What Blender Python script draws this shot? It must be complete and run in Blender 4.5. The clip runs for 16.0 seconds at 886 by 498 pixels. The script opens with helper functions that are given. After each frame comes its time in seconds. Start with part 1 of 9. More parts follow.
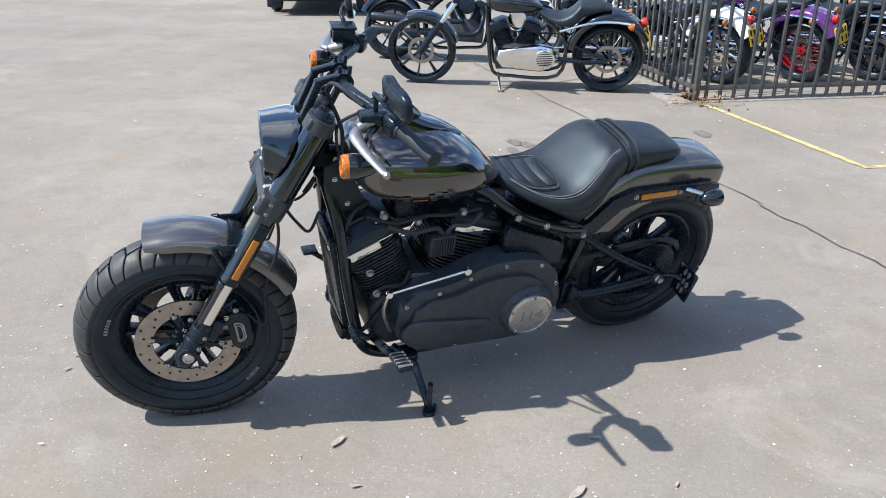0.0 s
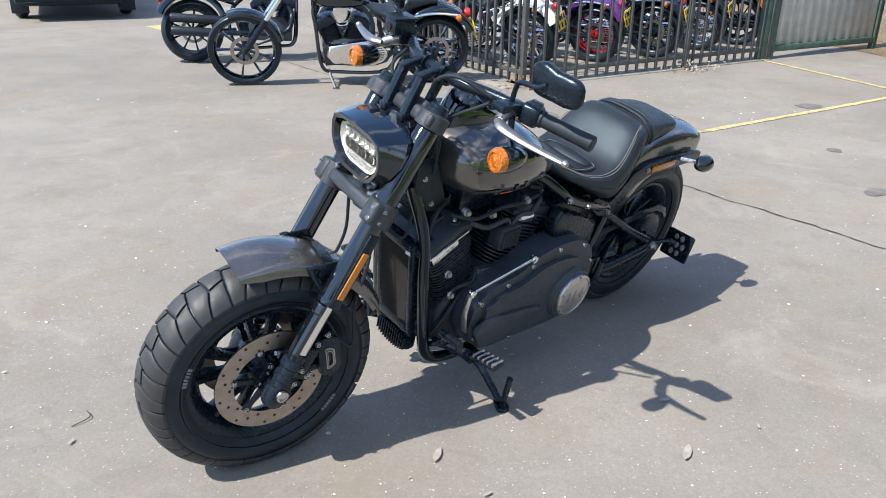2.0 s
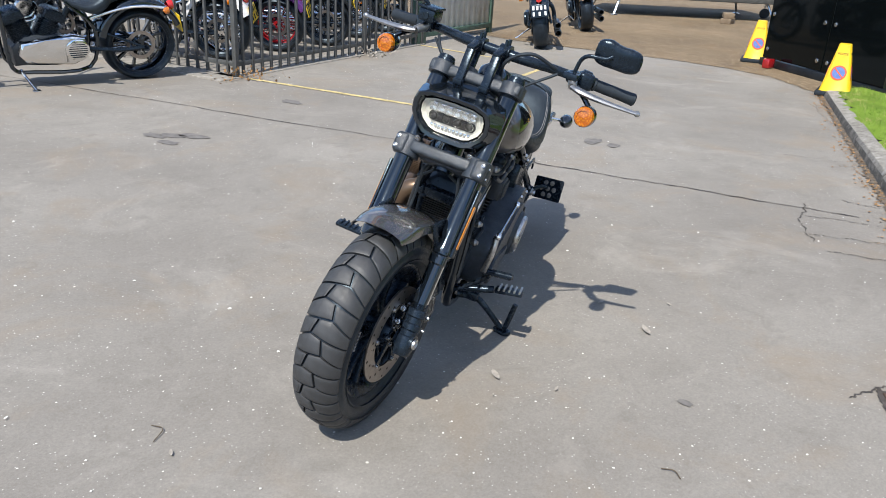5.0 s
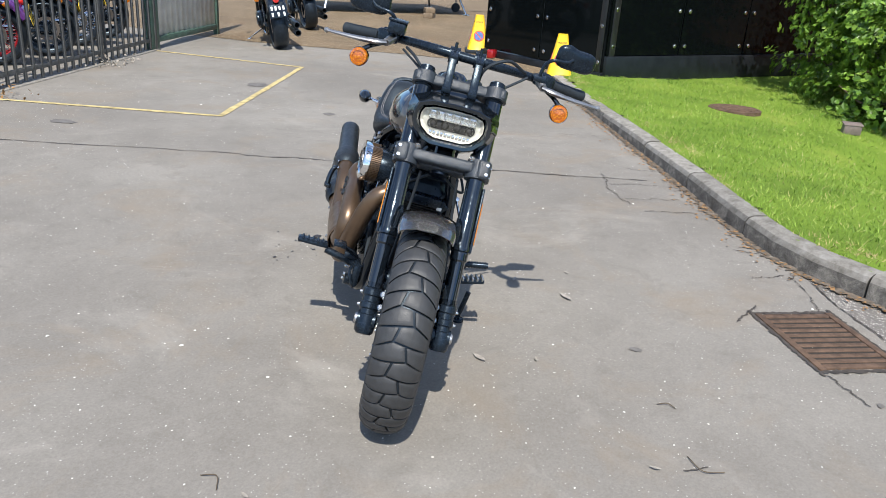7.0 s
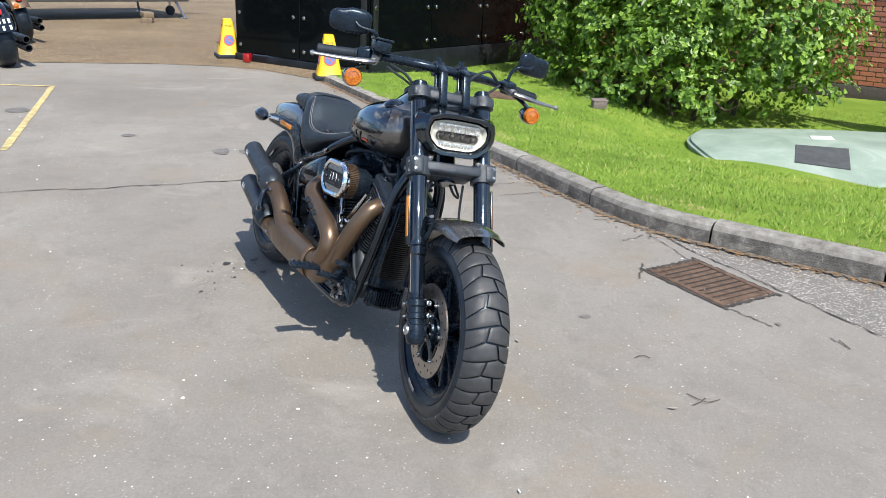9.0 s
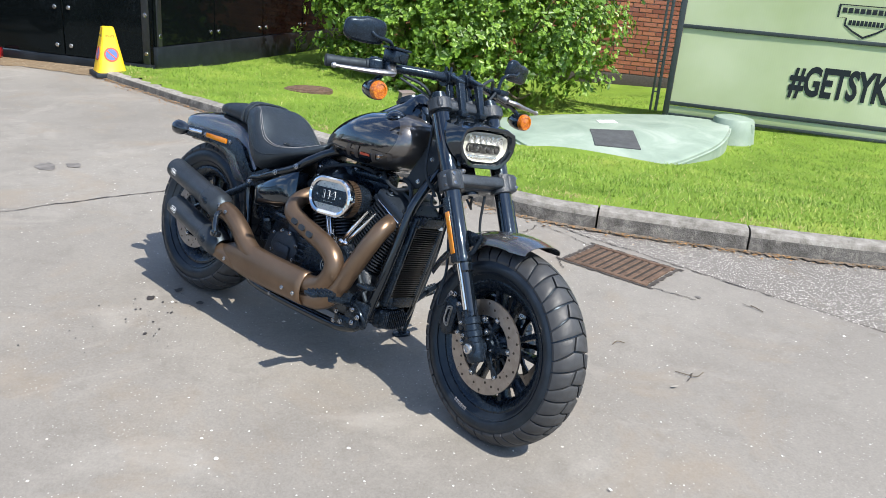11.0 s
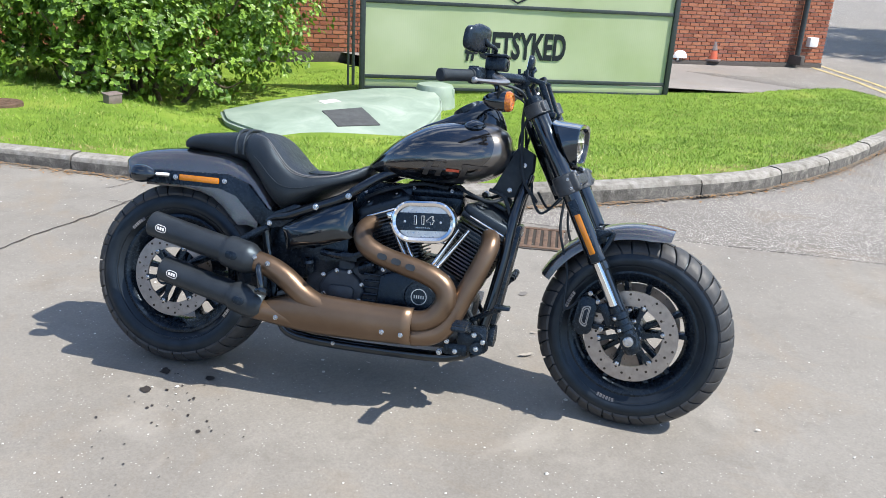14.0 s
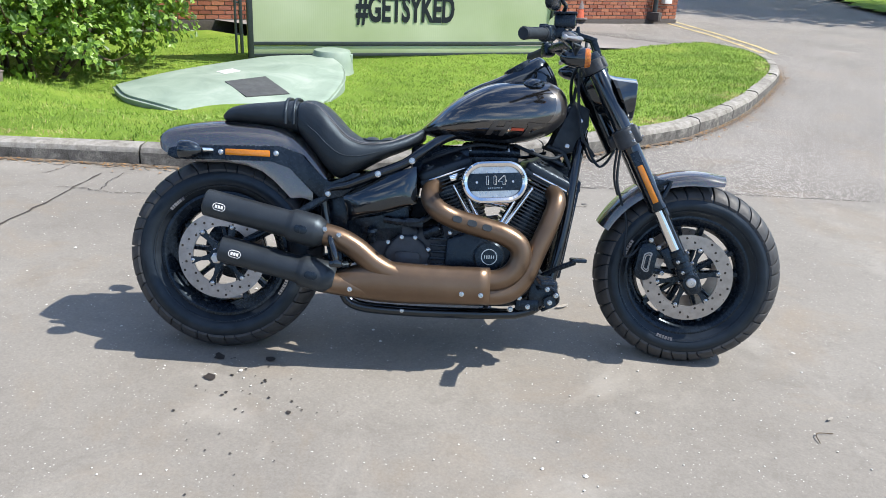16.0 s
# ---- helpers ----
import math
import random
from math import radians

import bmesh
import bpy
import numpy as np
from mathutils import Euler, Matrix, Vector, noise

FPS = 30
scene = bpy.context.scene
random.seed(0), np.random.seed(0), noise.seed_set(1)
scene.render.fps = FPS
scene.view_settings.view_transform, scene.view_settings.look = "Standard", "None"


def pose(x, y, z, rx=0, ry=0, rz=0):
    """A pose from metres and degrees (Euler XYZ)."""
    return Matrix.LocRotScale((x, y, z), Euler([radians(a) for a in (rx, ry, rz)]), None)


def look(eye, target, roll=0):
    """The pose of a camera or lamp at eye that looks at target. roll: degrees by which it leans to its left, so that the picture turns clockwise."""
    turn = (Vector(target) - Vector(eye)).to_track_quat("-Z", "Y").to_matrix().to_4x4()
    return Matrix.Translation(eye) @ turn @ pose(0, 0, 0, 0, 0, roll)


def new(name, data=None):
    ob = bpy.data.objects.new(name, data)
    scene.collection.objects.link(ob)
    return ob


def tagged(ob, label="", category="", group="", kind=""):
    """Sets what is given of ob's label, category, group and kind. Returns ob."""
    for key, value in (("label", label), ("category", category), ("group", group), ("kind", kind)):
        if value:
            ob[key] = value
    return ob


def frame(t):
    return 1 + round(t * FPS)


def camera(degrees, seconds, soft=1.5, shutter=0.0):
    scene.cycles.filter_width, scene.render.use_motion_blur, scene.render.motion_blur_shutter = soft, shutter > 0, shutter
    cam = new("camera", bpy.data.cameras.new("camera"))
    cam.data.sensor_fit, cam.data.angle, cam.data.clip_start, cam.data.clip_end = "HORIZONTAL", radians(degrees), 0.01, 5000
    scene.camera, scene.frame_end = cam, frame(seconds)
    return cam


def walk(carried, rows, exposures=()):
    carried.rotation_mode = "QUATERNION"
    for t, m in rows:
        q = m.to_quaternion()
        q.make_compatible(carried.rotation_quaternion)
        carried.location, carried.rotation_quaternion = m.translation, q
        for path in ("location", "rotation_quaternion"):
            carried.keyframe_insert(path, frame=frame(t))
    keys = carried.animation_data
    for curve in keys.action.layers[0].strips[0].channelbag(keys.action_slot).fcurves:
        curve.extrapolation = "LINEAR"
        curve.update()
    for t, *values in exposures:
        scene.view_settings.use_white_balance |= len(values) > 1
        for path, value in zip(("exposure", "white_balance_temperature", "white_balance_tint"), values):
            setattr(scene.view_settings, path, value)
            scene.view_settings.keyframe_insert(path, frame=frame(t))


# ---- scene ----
cam = camera(59.3, 16.0, soft=0.55)
PATH = [
    (0, (0.51, 0.668, 1.437), (0.092, 2.466, 0.667), 0.8),
    (0.5, (0.256, 0.657, 1.398), (-0.011, 2.489, 0.641), 1.3),
    (1, (0.003, 0.556, 1.408), (-0.108, 2.405, 0.653), 1.5),
    (1.5, (-0.211, 0.572, 1.392), (-0.163, 2.421, 0.631), 1.1),
    (2, (-0.409, 0.668, 1.394), (-0.209, 2.504, 0.626), 0.7),
    (2.5, (-0.632, 0.624, 1.405), (-0.292, 2.434, 0.627), 0.2),
    (3, (-0.882, 0.593, 1.409), (-0.386, 2.367, 0.632), 0.5),
    (3.2, (-0.976, 0.603, 1.403), (-0.423, 2.361, 0.626), 0.8),
    (5.3, (-1.87, 0.864, 1.386), (-0.651, 2.263, 0.639), 3.6),
    (5.5, (-1.93, 0.933, 1.395), (-0.653, 2.282, 0.652), 3.8),
    (6, (-2.14, 1.052, 1.392), (-0.729, 2.262, 0.654), 4.1),
    (6.5, (-2.387, 1.155, 1.418), (-0.855, 2.215, 0.69), 4.1),
    (7, (-2.504, 1.388, 1.395), (-0.87, 2.291, 0.676), 3.9),
    (7.5, (-2.631, 1.62, 1.411), (-0.913, 2.361, 0.704), 3.4),
    (8, (-2.858, 1.819, 1.44), (-1.072, 2.389, 0.743), 3.0),
    (8.5, (-2.955, 2.025, 1.415), (-1.119, 2.415, 0.725), 2.9),
    (9, (-2.936, 2.271, 1.419), (-1.072, 2.495, 0.729), 3.0),
    (9.5, (-2.921, 2.498, 1.4), (-1.045, 2.548, 0.71), 3.4),
    (10, (-2.899, 2.767, 1.422), (-1.025, 2.651, 0.731), 4.0),
    (10.2, (-2.891, 2.849, 1.425), (-1.022, 2.666, 0.736), 4.2),
    (12.3, (-2.465, 3.938, 1.411), (-0.775, 3.101, 0.746), 4.6),
    (12.5, (-2.375, 4.027, 1.399), (-0.715, 3.131, 0.733), 4.4),
    (13, (-2.186, 4.201, 1.413), (-0.615, 3.163, 0.74), 4.0),
    (13.5, (-2.058, 4.415, 1.413), (-0.588, 3.24, 0.736), 3.6),
    (14, (-1.963, 4.597, 1.407), (-0.597, 3.302, 0.732), 3.3),
    (14.5, (-1.766, 4.716, 1.373), (-0.51, 3.307, 0.71), 3.2),
    (15, (-1.654, 4.824, 1.365), (-0.475, 3.356, 0.691), 3.0),
    (15.5, (-1.546, 5.002, 1.322), (-0.422, 3.489, 0.652), 2.8),
    (16, (-1.465, 5.076, 1.36), (-0.392, 3.558, 0.624), 3.0),
]
walk(cam, [(t, look(eye, target, roll)) for t, eye, target, roll in PATH],
     ((0.0, 0.7), (2.5, 0.7), (5.5, 0.43), (7.0, 0.43), (9.5, 0.6), (12.5, 0.76), (16.0, 0.7)))

# ---- light: high sun with broken cloud ----
SUN_DIR = Vector((-0.513, -0.305, 0.803)).normalized()
sun = new("sun", bpy.data.lights.new("sun", "SUN"))
sun.data.energy, sun.data.angle, sun.data.color = 4.75, radians(0.55), (1.0, 0.95, 0.87)
sun.matrix_world = look((0, 0, 0), tuple(-SUN_DIR))
world = bpy.data.worlds.new("daylight")
scene.world = world
world.use_nodes = True
wn, wl = world.node_tree.nodes, world.node_tree.links
wn.clear()
sky = wn.new("ShaderNodeTexSky")
sky.sky_type, sky.sun_disc = "NISHITA", False
sky.sun_elevation = math.asin(SUN_DIR.z)
sky.sun_rotation = math.atan2(SUN_DIR.x, SUN_DIR.y)
cloud_co = wn.new("ShaderNodeTexCoord")
cloud_map = wn.new("ShaderNodeMapping")
cloud_map.inputs["Scale"].default_value = (1.6, 1.6, 4.0)
cloud_noise = wn.new("ShaderNodeTexNoise")
cloud_noise.inputs["Scale"].default_value, cloud_noise.inputs["Detail"].default_value = 1.7, 6
cloud_ramp = wn.new("ShaderNodeValToRGB")
cloud_ramp.color_ramp.elements[0].position, cloud_ramp.color_ramp.elements[1].position = 0.5, 0.68
cloud_mix = wn.new("ShaderNodeMixRGB")
cloud_mix.inputs[2].default_value = (8.5, 8.8, 9.3, 1)
sky_out, sky_bg = wn.new("ShaderNodeOutputWorld"), wn.new("ShaderNodeBackground")
sky_bg.inputs["Strength"].default_value = 0.118
wl.new(cloud_co.outputs["Generated"], cloud_map.inputs[0])
wl.new(cloud_map.outputs[0], cloud_noise.inputs["Vector"])
wl.new(cloud_noise.outputs[0], cloud_ramp.inputs[0])
wl.new(cloud_ramp.outputs[0], cloud_mix.inputs[0])
clear_air = wn.new("ShaderNodeMixRGB")
clear_air.blend_type = "MULTIPLY"
clear_air.inputs[0].default_value, clear_air.inputs[2].default_value = 1.0, (0.78, 0.98, 1.2, 1)
wl.new(sky.outputs[0], clear_air.inputs[1])
wl.new(clear_air.outputs[0], cloud_mix.inputs[1])
wl.new(cloud_mix.outputs[0], sky_bg.inputs[0])
wl.new(sky_bg.outputs[0], sky_out.inputs[0])
scene.view_settings.exposure = 0.6

# ---- materials ----
def material(name, colour, rough=0.5, metal=0.0, spec=0.5, coat=0.0, coat_rough=0.03):
    m = bpy.data.materials.new(name)
    m.use_nodes = True
    b = m.node_tree.nodes["Principled BSDF"]
    b.inputs["Base Color"].default_value = (*colour, 1)
    b.inputs["Roughness"].default_value, b.inputs["Metallic"].default_value = rough, metal
    b.inputs["Specular IOR Level"].default_value = spec
    b.inputs["Coat Weight"].default_value, b.inputs["Coat Roughness"].default_value = coat, coat_rough
    b.inputs["Coat IOR"].default_value = 1.5
    return m


def coords(m, kind="Object"):
    n = m.node_tree.nodes.new("ShaderNodeTexCoord")
    return n.outputs[kind]


def world_coords(m):
    return m.node_tree.nodes.new("ShaderNodeNewGeometry").outputs["Position"]


def noise_tex(m, scale, detail=4, rough=0.55, where=None, dist=0.0):
    n = m.node_tree.nodes.new("ShaderNodeTexNoise")
    n.inputs["Scale"].default_value, n.inputs["Detail"].default_value = scale, detail
    n.inputs["Roughness"].default_value, n.inputs["Distortion"].default_value = rough, dist
    m.node_tree.links.new(where if where else coords(m), n.inputs["Vector"])
    return n.outputs[0]


def voronoi_tex(m, scale, where=None, feature="F1", out="Distance"):
    n = m.node_tree.nodes.new("ShaderNodeTexVoronoi")
    n.feature = feature
    n.inputs["Scale"].default_value = scale
    m.node_tree.links.new(where if where else coords(m), n.inputs["Vector"])
    return n.outputs[out]


def ramp(m, value, stops):
    n = m.node_tree.nodes.new("ShaderNodeValToRGB")
    e = n.color_ramp.elements
    while len(e) < len(stops):
        e.new(0.5)
    for i, (p, c) in enumerate(stops):
        e[i].position = p
        e[i].color = (*c, 1) if hasattr(c, "__len__") else (c, c, c, 1)
    m.node_tree.links.new(value, n.inputs[0])
    return n.outputs[0]


def mix(m, fac, a, b, how="MIX"):
    n = m.node_tree.nodes.new("ShaderNodeMixRGB")
    n.blend_type = how
    for i, v in enumerate((fac, a, b)):
        if hasattr(v, "is_output"):
            m.node_tree.links.new(v, n.inputs[i])
        elif i == 0:
            n.inputs[0].default_value = v
        else:
            n.inputs[i].default_value = (*v, 1)
    return n.outputs[0]


def put(m, socket, value):
    m.node_tree.links.new(value, m.node_tree.nodes["Principled BSDF"].inputs[socket])


def bump(m, height, strength=0.3, distance=0.01):
    n = m.node_tree.nodes.new("ShaderNodeBump")
    n.inputs["Strength"].default_value, n.inputs["Distance"].default_value = strength, distance
    m.node_tree.links.new(height, n.inputs["Height"])
    put(m, "Normal", n.outputs[0])


def worn(name, colour, rough, metal=0.0, vary=0.25, scale=30.0, bumps=0.1, fine=400.0, spec=0.5, coat=0.0):
    """A paint, plastic or metal with blotches at two scales and a fine grain."""
    m = material(name, colour, rough, metal, spec, coat)
    # dark finishes: the sky's blue reflection is put in as a specular tint
    if max(colour) < 0.03 and metal == 0:
        m.node_tree.nodes["Principled BSDF"].inputs["Specular Tint"].default_value = (0.66, 0.84, 1.0, 1)
    big = noise_tex(m, scale, 5)
    lo, hi = tuple(c * (1 - vary) for c in colour), tuple(min(1, c * (1 + vary)) for c in colour)
    put(m, "Base Color", ramp(m, big, [(0.3, lo), (0.7, hi)]))
    put(m, "Roughness", ramp(m, noise_tex(m, scale * 2.3, 3), [(0.3, max(0.02, rough - 0.07)), (0.75, min(1, rough + 0.08))]))
    if bumps:
        bump(m, noise_tex(m, fine, 3), bumps, 0.002)
    return m


def asphalt_material(name, dark, light, chips, chip_scale, chip_size, stain, sparse_at=0.55, flakes=0.72, grit=0.5, relief=0.4):
    m = material(name, dark, 0.9, spec=0.3)
    pos = world_coords(m)
    patch = noise_tex(m, 0.55, 5, 0.6, pos)
    blotch = noise_tex(m, 2.6, 6, 0.65, pos, 0.4)
    grain = noise_tex(m, 130, 3, 0.7, pos)
    base = mix(m, ramp(m, patch, [(0.32, 0.0), (0.7, 1.0)]), dark, light)
    base = mix(m, ramp(m, blotch, [(0.5, 0.0), (0.78, 0.55)]), base, stain)
    base = mix(m, grit, base, ramp(m, grain, [(0.32, 0.2), (0.7, 0.82)]), "OVERLAY")
    fine = noise_tex(m, 420, 2, 0.6, pos)
    base = mix(m, grit * 0.6, base, ramp(m, fine, [(0.32, 0.22), (0.68, 0.8)]), "OVERLAY")
    scuff = noise_tex(m, 7.5, 7, 0.72, pos, 0.8)
    base = mix(m, ramp(m, scuff, [(0.54, 0.0), (0.66, 0.4)]), base, stain)
    rust = noise_tex(m, 1.7, 6, 0.65, pos, 0.6)
    base = mix(m, ramp(m, rust, [(0.52, 0.0), (0.7, 0.5)]), base, (dark[0] * 1.25, dark[1] * 1.08, dark[2] * 0.88))
    smear = noise_tex(m, 1.1, 7, 0.7, pos, 1.2)
    base = mix(m, ramp(m, smear, [(0.56, 0.0), (0.72, 0.5)]), base, tuple(min(1, c * 1.28) for c in light))
    cell = voronoi_tex(m, chip_scale, pos)
    pick = voronoi_tex(m, chip_scale, pos, out="Color")
    sparse = ramp(m, pick, [(sparse_at, 0.0), (sparse_at + 0.05, 1.0)])
    spot = mix(m, 1.0, ramp(m, cell, [(chip_size, 1.0), (chip_size + 0.06, 0.0)]), sparse, "MULTIPLY")
    base = mix(m, spot, base, chips)
    flake = mix(m, 1.0, ramp(m, voronoi_tex(m, 9, pos), [(0.03, 1.0), (0.05, 0.0)]),
                ramp(m, voronoi_tex(m, 9, pos, out="Color"), [(flakes, 0.0), (flakes + 0.03, 1.0)]), "MULTIPLY")
    base = mix(m, flake, base, (0.62, 0.58, 0.52))
    put(m, "Base Color", base)
    bump(m, mix(m, 0.5, grain, cell), relief, 0.004)
    return m


M = {}
M["yard"] = asphalt_material("yard_asphalt", (0.182, 0.168, 0.149), (0.256, 0.239, 0.212), (0.43, 0.415, 0.385), 75, 0.13, (0.155, 0.142, 0.124), 0.62, 0.62, 0.2, 0.16)
M["road"] = asphalt_material("road_asphalt", (0.14, 0.129, 0.116), (0.19, 0.176, 0.16), (0.56, 0.53, 0.48), 105, 0.34, (0.118, 0.108, 0.096), 0.45, 0.6, 0.5, 0.5)
M["gravel"] = asphalt_material("compacted_gravel", (0.132, 0.095, 0.058), (0.21, 0.157, 0.098), (0.37, 0.3, 0.205), 34, 0.3, (0.06, 0.047, 0.033), 0.5)
M["path"] = asphalt_material("path_concrete", (0.2, 0.185, 0.172), (0.26, 0.24, 0.222), (0.4, 0.38, 0.35), 90, 0.12, (0.17, 0.155, 0.143))
M["crack"] = worn("crack_dirt", (0.055, 0.046, 0.04), 0.95, vary=0.4, scale=25)
M["gutter"] = worn("gutter_dirt", (0.13, 0.105, 0.08), 0.95, vary=0.5, scale=30, bumps=0.5, fine=150)
M["yellow_line"] = worn("worn_yellow_road_paint", (0.46, 0.37, 0.17), 0.85, vary=0.4, scale=14)
M["soaked"] = worn("oil_soaked_asphalt", (0.135, 0.126, 0.117), 0.85, vary=0.3, scale=18)
M["oil"] = worn("oil_stain", (0.035, 0.03, 0.028), 0.5, vary=0.3, scale=20)

k = material("kerb_concrete", (0.3, 0.28, 0.25), 0.9, spec=0.3)
kp = world_coords(k)
kb = ramp(k, noise_tex(k, 14, 8, 0.72, kp), [(0.3, (0.12, 0.11, 0.095)), (0.48, (0.23, 0.215, 0.19)), (0.62, (0.3, 0.285, 0.26)), (0.75, (0.42, 0.405, 0.38))])
ki = k.node_tree.nodes.new("ShaderNodeObjectInfo")
put(k, "Base Color", mix(k, 0.35, kb, ramp(k, ki.outputs["Random"], [(0, 0.3), (1, 0.7)]), "OVERLAY"))
bump(k, noise_tex(k, 70, 5, 0.7, kp), 0.6, 0.01)
M["kerb"] = k
# darker mottled concrete for the upright faces of the kerb
kf = material("dark_kerb_face", (0.12, 0.11, 0.1), 0.9, spec=0.3)
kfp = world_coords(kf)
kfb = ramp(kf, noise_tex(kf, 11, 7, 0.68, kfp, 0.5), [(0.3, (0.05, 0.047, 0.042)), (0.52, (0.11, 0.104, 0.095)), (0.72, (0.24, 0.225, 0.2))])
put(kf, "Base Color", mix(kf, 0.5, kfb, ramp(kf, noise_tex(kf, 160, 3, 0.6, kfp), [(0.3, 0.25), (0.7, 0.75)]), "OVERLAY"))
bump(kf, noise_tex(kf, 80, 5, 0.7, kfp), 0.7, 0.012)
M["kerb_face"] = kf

g = material("turf", (0.09, 0.17, 0.03), 0.95, spec=0.2)
gp = world_coords(g)
gc = ramp(g, noise_tex(g, 1.4, 6, 0.6, gp), [(0.3, (0.12, 0.2, 0.023)), (0.55, (0.19, 0.3, 0.036)), (0.75, (0.29, 0.35, 0.062))])
put(g, "Base Color", mix(g, ramp(g, noise_tex(g, 60, 3, 0.6, gp), [(0.4, 0.0), (0.75, 0.4)]), gc, (0.07, 0.09, 0.02)))
bump(g, noise_tex(g, 90, 4, 0.7, gp), 0.8, 0.02)
M["turf"] = g
gb = material("grass_blades", (0.11, 0.24, 0.035), 0.55, spec=0.3)
gbr = gb.node_tree.nodes.new("ShaderNodeNewGeometry").outputs["Random Per Island"]
gcol = ramp(gb, gbr, [(0.0, (0.14, 0.23, 0.03)), (0.5, (0.205, 0.335, 0.045)), (0.84, (0.31, 0.42, 0.078)), (1.0, (0.5, 0.44, 0.2))])
gpat = ramp(gb, noise_tex(gb, 0.9, 5, 0.6, world_coords(gb)), [(0.33, (0.6, 0.68, 0.55)), (0.52, (0.92, 0.95, 0.9)), (0.7, (1.25, 1.12, 1.2))])
put(gb, "Base Color", mix(gb, 1.0, gcol, gpat, "MULTIPLY"))
gb.node_tree.nodes["Principled BSDF"].inputs["Subsurface Weight"].default_value = 0.0
M["blades"] = gb


def leaf_material(name, a, b, c):
    m = material(name, b, 0.42, spec=0.5)
    r = m.node_tree.nodes.new("ShaderNodeNewGeometry").outputs["Random Per Island"]
    put(m, "Base Color", ramp(m, r, [(0.0, a), (0.55, b), (1.0, c)]))
    t = m.node_tree.nodes.new("ShaderNodeBsdfTranslucent")
    t.inputs[0].default_value = (c[0] * 1.2, c[1] * 1.2, c[2], 1)
    mx = m.node_tree.nodes.new("ShaderNodeMixShader")
    mx.inputs[0].default_value = 0.2
    o = m.node_tree.nodes["Material Output"]
    m.node_tree.links.new(m.node_tree.nodes["Principled BSDF"].outputs[0], mx.inputs[1])
    m.node_tree.links.new(t.outputs[0], mx.inputs[2])
    m.node_tree.links.new(mx.outputs[0], o.inputs[0])
    return m


M["leaf"] = leaf_material("shrub_leaf", (0.04, 0.085, 0.01), (0.12, 0.23, 0.024), (0.235, 0.37, 0.05))
M["straw"] = worn("dry_straw", (0.42, 0.35, 0.16), 0.85, vary=0.35, scale=8)
M["bark"] = worn("bark", (0.1, 0.075, 0.05), 0.9, vary=0.4, scale=18, bumps=0.6, fine=60)
M["dry_leaf"] = worn("dry_leaf", (0.27, 0.15, 0.06), 0.8, vary=0.5, scale=40)
M["grit"] = worn("stone_chips", (0.62, 0.6, 0.56), 0.7, vary=0.2, scale=40)
M["pale_leaf"] = worn("pale_leaf", (0.3, 0.272, 0.235), 0.9, vary=0.25, scale=40)

br = material("brick", (0.3, 0.11, 0.065), 0.9, spec=0.25)
bi = br.node_tree.nodes.new("ShaderNodeObjectInfo")
bg = br.node_tree.nodes.new("ShaderNodeNewGeometry")
badd = br.node_tree.nodes.new("ShaderNodeMath")
badd.operation = "FRACT"
bsum = br.node_tree.nodes.new("ShaderNodeMath")
br.node_tree.links.new(bi.outputs["Random"], bsum.inputs[0])
br.node_tree.links.new(bg.outputs["Random Per Island"], bsum.inputs[1])
br.node_tree.links.new(bsum.outputs[0], badd.inputs[0])
bc = ramp(br, badd.outputs[0], [(0.0, (0.2, 0.07, 0.045)), (0.4, (0.3, 0.11, 0.065)), (0.75, (0.37, 0.15, 0.085)), (1.0, (0.25, 0.1, 0.075))])
put(br, "Base Color", mix(br, 0.5, bc, ramp(br, noise_tex(br, 40, 5, 0.6, bg.outputs["Position"]), [(0.3, 0.3), (0.7, 0.7)]), "OVERLAY"))
bump(br, noise_tex(br, 120, 4, 0.6, bg.outputs["Position"]), 0.4, 0.006)
M["brick"] = br
M["mortar"] = worn("mortar", (0.33, 0.28, 0.23), 0.95, vary=0.25, scale=12, bumps=0.4, fine=150)
M["dark_brick_base"] = worn("dull_dark_brown", (0.06, 0.05, 0.045), 0.8, vary=0.3)

M["fence_paint"] = worn("grey_fence_paint", (0.075, 0.078, 0.078), 0.5, vary=0.3, scale=14)
M["green_paint"] = worn("green_gate_paint", (0.06, 0.11, 0.085), 0.5, vary=0.3, scale=10)
M["corrugated"] = worn("galvanised_sheet", (0.6, 0.62, 0.63), 0.45, 0.25, vary=0.15, scale=6)
M["glazing"] = worn("black_tinted_glass", (0.003, 0.0042, 0.0045), 0.04, vary=0.2, bumps=0.0, spec=0.16)
M["mullion"] = worn("black_mullion", (0.02, 0.021, 0.022), 0.35, vary=0.3)
M["plinth"] = worn("dark_plinth", (0.009, 0.0105, 0.013), 0.5, vary=0.5, scale=6)
M["steel"] = worn("stainless_steel", (0.5, 0.5, 0.5), 0.22, 1.0, vary=0.15)
M["grp"] = material("pale_green_fibreglass", (0.3, 0.37, 0.31), 0.55)
gpn = noise_tex(M["grp"], 2.2, 5, 0.6, world_coords(M["grp"]), 0.6)
put(M["grp"], "Base Color", ramp(M["grp"], gpn, [(0.3, (0.19, 0.25, 0.2)), (0.55, (0.26, 0.325, 0.265)), (0.75, (0.36, 0.41, 0.355))]))
bump(M["grp"], noise_tex(M["grp"], 25, 3), 0.15, 0.004)
M["rubber_mat"] = worn("black_rubber_mat", (0.06, 0.063, 0.066), 0.7, vary=0.25, scale=8)
M["iron"] = worn("rusty_cast_iron", (0.12, 0.075, 0.05), 0.75, 0.25, vary=0.4, scale=22, bumps=0.4, fine=120)
